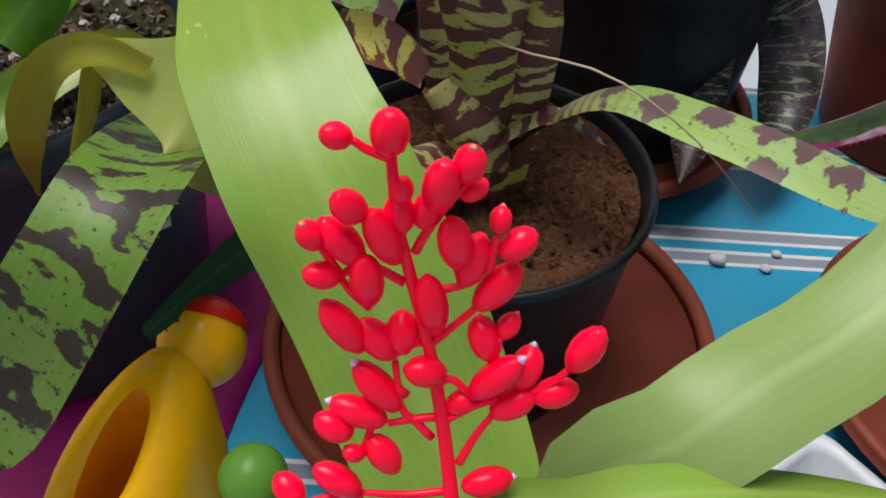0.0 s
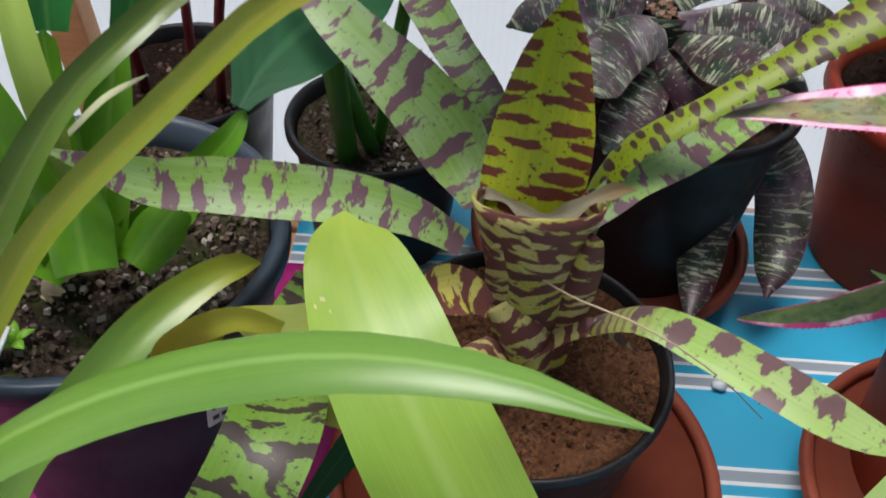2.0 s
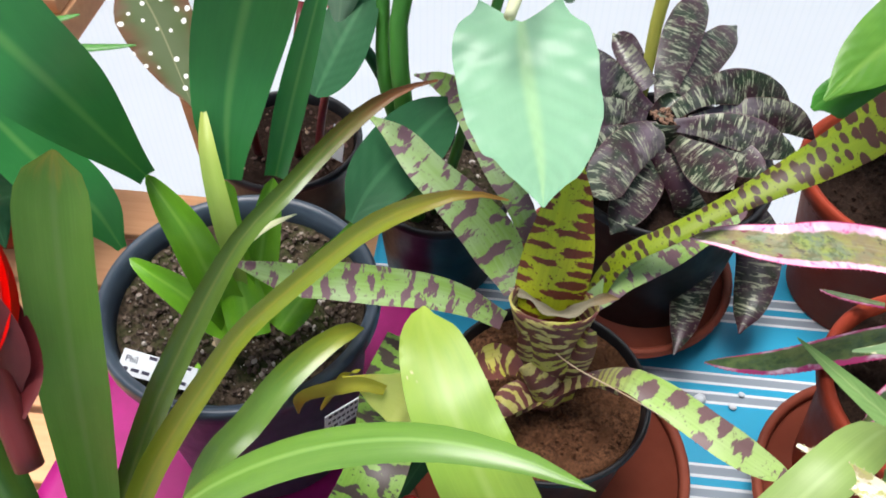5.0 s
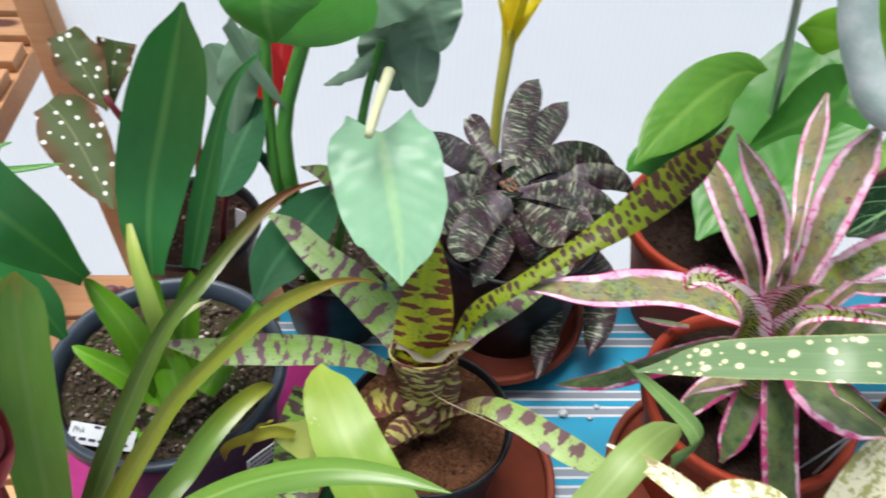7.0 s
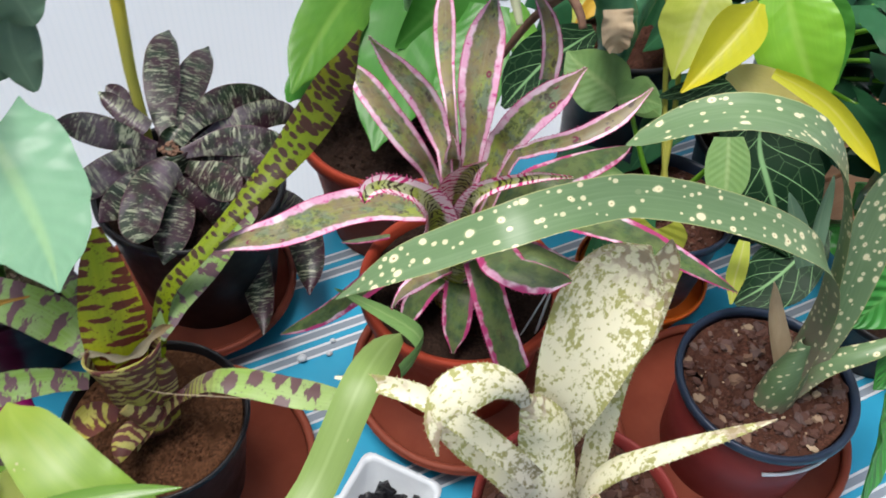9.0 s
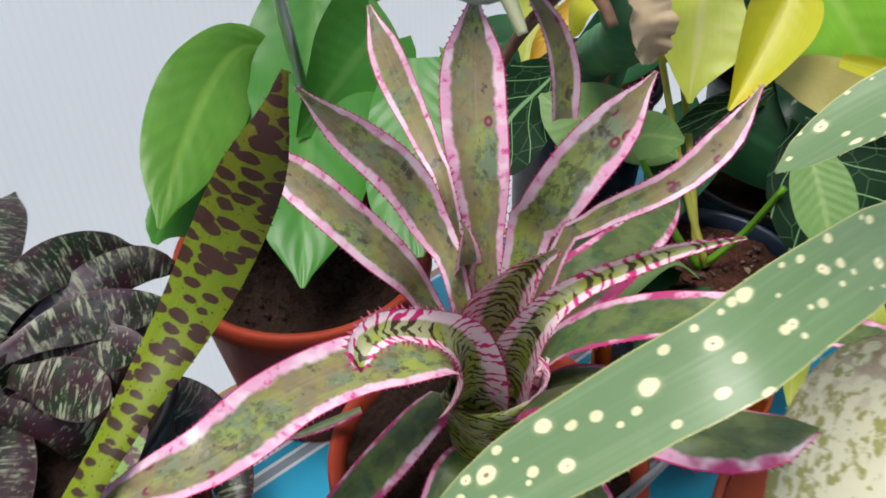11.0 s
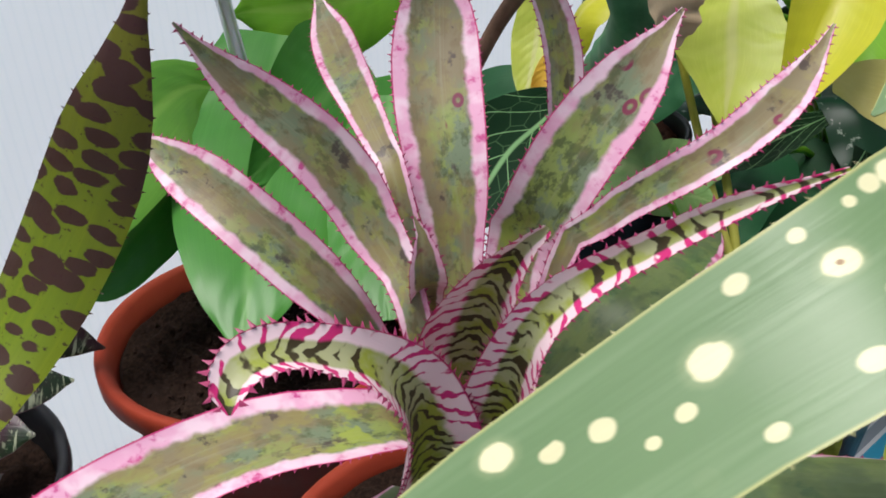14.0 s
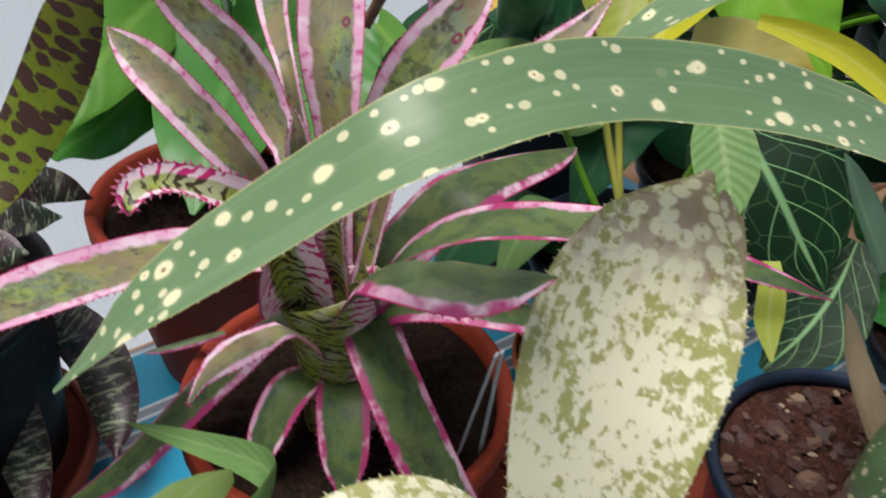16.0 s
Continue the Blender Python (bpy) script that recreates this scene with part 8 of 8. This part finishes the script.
for k in range(9):
    a = k * 2.4 + 0.5
    o = Vector(HEAD[0]).lerp(Vector(HEAD[1]), 0.35 + 0.08 * k)
    out = u0 * math.cos(a) + v0 * math.sin(a)
    leaf(P, M_SCARLET if k > 2 else M_MAROON, [o, o + out * 0.020 + ax * 0.03, o + out * 0.032 + ax * 0.078], 0.034, (0.7, 1.0, 0.9, 0.6, 0.08), cup=0.5, n=10, m=4, name="bract", seed=k, side=tuple(ax.cross(out)))

# ---- slatted pine shelf with a yellow handle behind ----
sh = thing("slatted_shelf", "slatted pine shelf on posts beside the bench", "shelf", at=(-0.9, 0.45, -0.75))
for i in range(8):
    bevel_box("slat", M_WOOD, (0.62, 0.048, 0.018), pose(-0.885, 0.19 + i * 0.066, 0.300), sh, bevel=0.002)
bevel_box("rail", M_WOOD, (0.030, 0.56, 0.040), pose(-0.585, 0.42, 0.269), sh, bevel=0.002)
bevel_box("rail", M_WOOD, (0.030, 0.56, 0.040), pose(-1.16, 0.42, 0.269), sh, bevel=0.002)
for x, y in ((-0.665, 0.105), (-1.17, 0.12), (-1.17, 0.63)):
    bevel_box("post", M_WOOD, (0.040, 0.040, 1.35), pose(x, y, -0.075), sh, bevel=0.003)
bevel_box("post", M_WOOD, (0.040, 0.034, 1.30), pose(-0.472, 0.47, -0.10, 0, -3.5, 0), sh, bevel=0.003)
hd = thing("yellow_trug", "yellow plastic trug with a rounded handle on the shelf", "trug", at=(-0.80, 0.50, 0.31))
tube(hd, M_YTOY, [(-0.66, 0.60, 0.318), (-0.645, 0.52, 0.318), (-0.650, 0.445, 0.318), (-0.69, 0.425, 0.318), (-0.80, 0.430, 0.318)], 0.008, 0.008, name="handle", n=26)
lathe("pot", M_BLACK, [(0.0005, 0.003), (0.06, 0.003), (0.075, 0.13), (0.079, 0.13), (0.064, 0.0)], (-0.80, 0.56, 0.3095), thing("black_pot", "empty black plastic pot on the slatted shelf", "pot", at=(-0.80, 0.56, 0.31)))
sn = thing("snail_shell", "small purple-brown snail shell on a board", "shell", at=(-0.47, 0.33, 0.0))
blob("whorl", M_SNAIL, sn, (-0.470, 0.335, 0.008), (0.014, 0.010, 0.013))
blob("spire", M_SNAIL, sn, (-0.456, 0.338, 0.010), (0.008, 0.006, 0.007))

# ---- dark foliage at the ends of the bench ----
def big_leaf_plant(name, label, x, y, rim, r, mat, potmat, spec, stalk=M_SHEATH):
    P = thing(name, label, "potted plant", at=(x, y, 0.0))
    pot(P, potmat, x, y, 0.0005, rim, r, soil=M_PEAT)
    for px, py, pz, dx, dy, dz, w in spec:
        o, t = Vector((px, py, pz)), Vector((px + dx, py + dy, pz + dz))
        mid = o.lerp(t, 0.5) + Vector((0, 0, 0.22 * (t - o).length))
        leaf(P, mat, [o, o.lerp(mid, 0.6), mid, mid.lerp(t, 0.6), t], w, "heart", lobe=0.22, cup=0.15, wavy=0.12, m=12)
        tube(P, stalk, [(x, y, rim - 0.02), ((x * 2 + px) / 3, (y * 2 + py) / 3, (rim + pz) / 2 + 0.04), (px, py, pz)], 0.004, 0.003, name="leaf_stalk", m=7)
    return P


rng = random.Random(11)
spec = []
for k in range(26):
    a = rng.uniform(0, 6.28)
    h = 0.22 + 0.42 * rng.random()
    d = 0.06 + 0.20 * rng.random()
    spec.append((1.12 + d * math.cos(a), 0.22 + d * 0.7 * math.sin(a), h, 0.15 * math.cos(a + rng.uniform(-0.7, 0.7)) - 0.03, 0.12 * math.sin(a) - 0.07, -0.08, rng.uniform(0.09, 0.13)))
big_leaf_plant("variegated_monstera", "dark green monstera splashed with white in a black pot", 1.12, 0.22, 0.18, 0.11, M_VAR, M_BLACK, spec)
P = [o for o in scene.objects if o.name == "variegated_monstera"][0]
for fan in ([(0.991, -0.052, 0.273), (0.941, -0.019, 0.281), (0.893, 0.024, 0.285)], [(0.990, -0.056, 0.268), (0.931, -0.043, 0.252), (0.882, -0.018, 0.242)], [(0.988, -0.061, 0.263), (0.931, -0.070, 0.235), (0.885, -0.079, 0.209)],
            [(1.047, 0.090, 0.268), (1.010, 0.107, 0.287), (0.975, 0.130, 0.297)], [(1.074, 0.063, 0.286), (1.020, 0.099, 0.335), (0.990, 0.139, 0.371)], [(1.087, 0.106, 0.346), (1.032, 0.066, 0.325), (0.989, 0.043, 0.281)],
            [(1.073, 0.028, 0.361), (1.029, 0.029, 0.331), (0.971, 0.012, 0.289)], [(0.958, -0.108, 0.284), (0.902, -0.119, 0.241), (0.866, -0.134, 0.223)]):
    leaf(P, M_VAR, fan, 0.060, "blade", side=(0.3, 0.4, 0.8), cup=0.2, wavy=0.15)
spec = []
for k in range(12):
    a = k * 2.4
    d = 0.05 + 0.08 * rng.random()
    h = 0.10 + 0.14 * rng.random()
    if math.cos(a) < -0.2:
        continue
    spec.append((0.93 + d * math.cos(a), -0.17 + d * math.sin(a), h, 0.16 * math.cos(a) - 0.02, 0.16 * math.sin(a) - 0.02, -0.05, 0.11))
big_leaf_plant("ribbed_leaf_plant", "fresh green plant with deeply ribbed leaves", 0.93, -0.17, 0.10, 0.08, M_RIBBED, M_BLACK, spec)
spec = []
for k in range(16):
    a = rng.uniform(0, 6.28)
    d = 0.05 + 0.12 * rng.random()
    spec.append((0.92 + d * math.cos(a), 0.12 + d * math.sin(a), 0.18 + 0.30 * rng.random(), 0.13 * math.cos(a), 0.10 * math.sin(a) - 0.05, -0.07, 0.10))
big_leaf_plant("dark_leaf_anthurium", "dark velvety green anthurium in a black pot", 0.92, 0.12, 0.16, 0.10, M_DEEP, M_BLACK, spec)
spec = []
for k in range(14):
    a = rng.uniform(0, 6.28)
    d = 0.03 + 0.10 * rng.random()
    spec.append((-0.70 + d * math.cos(a), 0.31 + d * math.sin(a), 0.08 + 0.10 * rng.random(), 0.07 * math.cos(a), 0.07 * math.sin(a), -0.03, 0.05))
big_leaf_plant("small_leaf_plant", "small dark-leaved plant in a brown pot", -0.70, 0.31, 0.08, 0.08, M_DEEP, M_CLAYPOT, spec)

RLP = [o for o in scene.objects if o.name == "ribbed_leaf_plant"][0]
for rib_leaf, w in (([(0.824, -0.235, 0.312), (0.764, -0.234, 0.292), (0.698, -0.240, 0.254)], 0.13), ([(0.722, -0.318, 0.275), (0.658, -0.345, 0.242), (0.588, -0.398, 0.200)], 0.12), ([(0.806, -0.285, 0.272), (0.755, -0.285, 0.249), (0.703, -0.298, 0.211)], 0.12)):
    leaf(RLP, M_RIBBED, rib_leaf, w, "heart", lobe=0.12, side=(0.3, 0.5, 0.75), cup=0.2, wavy=0.1, m=14)
SLP = [o for o in scene.objects if o.name == "small_leaf_plant"][0]
leaf(SLP, M_HEART2, [(-0.519, 0.182, 0.399), (-0.489, 0.189, 0.402), (-0.450, 0.201, 0.405)], 0.014, "blade", cup=0.3)
leaf(SLP, M_HEART2, [(-0.504, 0.181, 0.386), (-0.464, 0.186, 0.380), (-0.405, 0.201, 0.376)], 0.014, "blade", cup=0.3)

# ---- old philodendron with a thick bare stem ----
P = thing("thick_stem_philodendron", "old philodendron with a thick arching green stem in a black pot", "potted plant", at=(0.76, 0.28, 0.0))
pot(P, M_BLACK, 0.76, 0.28, 0.0005, 0.275, 0.086, soil=M_BARKSOIL)
STEM = [(0.725, 0.262, 0.245), (0.655, 0.195, 0.360), (0.583, 0.107, 0.442), (0.565, 0.112, 0.499), (0.529, 0.123, 0.535), (0.491, 0.126, 0.538), (0.468, 0.123, 0.532)]
tube(P, M_ROOT, STEM, 0.018, 0.024, name="thick_stem", lumps=0.06, n=40, m=16)
tube(P, M_WAXY, [(0.470, 0.122, 0.532), (0.443, 0.119, 0.522), (0.420, 0.127, 0.532), (0.404, 0.142, 0.559), (0.390, 0.156, 0.590), (0.380, 0.170, 0.629)], 0.019, 0.017, name="leaf_stalk", label="waxy white-green leaf stalk", n=26, m=16)
for papery in ([(0.461, 0.120, 0.561), (0.447, 0.103, 0.541), (0.441, 0.092, 0.522)], [(0.441, 0.142, 0.554), (0.435, 0.111, 0.542), (0.443, 0.093, 0.525)], [(0.471, 0.111, 0.557), (0.460, 0.094, 0.543), (0.463, 0.093, 0.524)]):
    leaf(P, M_DRY, papery, 0.036, "taper", side=(0.8, -0.4, 0.3), cup=0.6, wavy=0.8, name="dry_sheath")
leaf(P, M_DRY, [(0.553, 0.081, 0.487), (0.550, 0.070, 0.470), (0.559, 0.068, 0.440)], 0.038, "taper", side=(0.8, -0.4, 0), cup=-0.7, wavy=0.4, name="dry_sheath")
leaf(P, M_DRY, [(0.506, 0.102, 0.561), (0.505, 0.090, 0.544), (0.504, 0.089, 0.522)], 0.022, "taper", side=(0.8, -0.4, 0), cup=0.5, wavy=0.8, name="dry_sheath")
tube(P, M_BROWNROOT, [(0.521, 0.110, 0.509), (0.512, 0.119, 0.491), (0.485, 0.130, 0.461), (0.458, 0.139, 0.414)], 0.0055, 0.004, name="air_root", m=8)
tube(P, M_BROWNROOT, [(0.494, 0.109, 0.518), (0.497, 0.090, 0.515), (0.502, 0.073, 0.500), (0.502, 0.063, 0.488)], 0.0055, 0.004, name="air_root", m=8)
tube(P, M_CREAM, [(0.441, 0.105, 0.520), (0.441, 0.095, 0.507), (0.441, 0.085, 0.494)], 0.006, 0.0035, name="air_root", m=8)
tube(P, M_BROWNROOT, [(0.536, 0.115, 0.491), (0.545, 0.105, 0.488)], 0.004, 0.003, name="air_root", m=8)
tube(P, M_ROOT, [(0.656, 0.168, 0.333), (0.659, 0.158, 0.396), (0.674, 0.155, 0.449)], 0.007, 0.006, name="leaf_stalk", m=8)
tube(P, M_ROOT, [(0.646, 0.154, 0.374), (0.668, 0.157, 0.441), (0.747, 0.122, 0.499)], 0.008, 0.007, name="leaf_stalk", m=8)
leaf(P, M_YELLOW, [(0.634, 0.204, 0.386), (0.644, 0.208, 0.419), (0.680, 0.180, 0.445)], 0.05, "blade", cup=0.3)
leaf(TOP["pink_bromeliad"], M_PINK, [(0.482, 0.080, 0.419), (0.487, 0.088, 0.449), (0.485, 0.100, 0.479), (0.473, 0.119, 0.510)], 0.024, "taper", side=(0.8, -0.3, 0.2), cup=0.5, **SP)
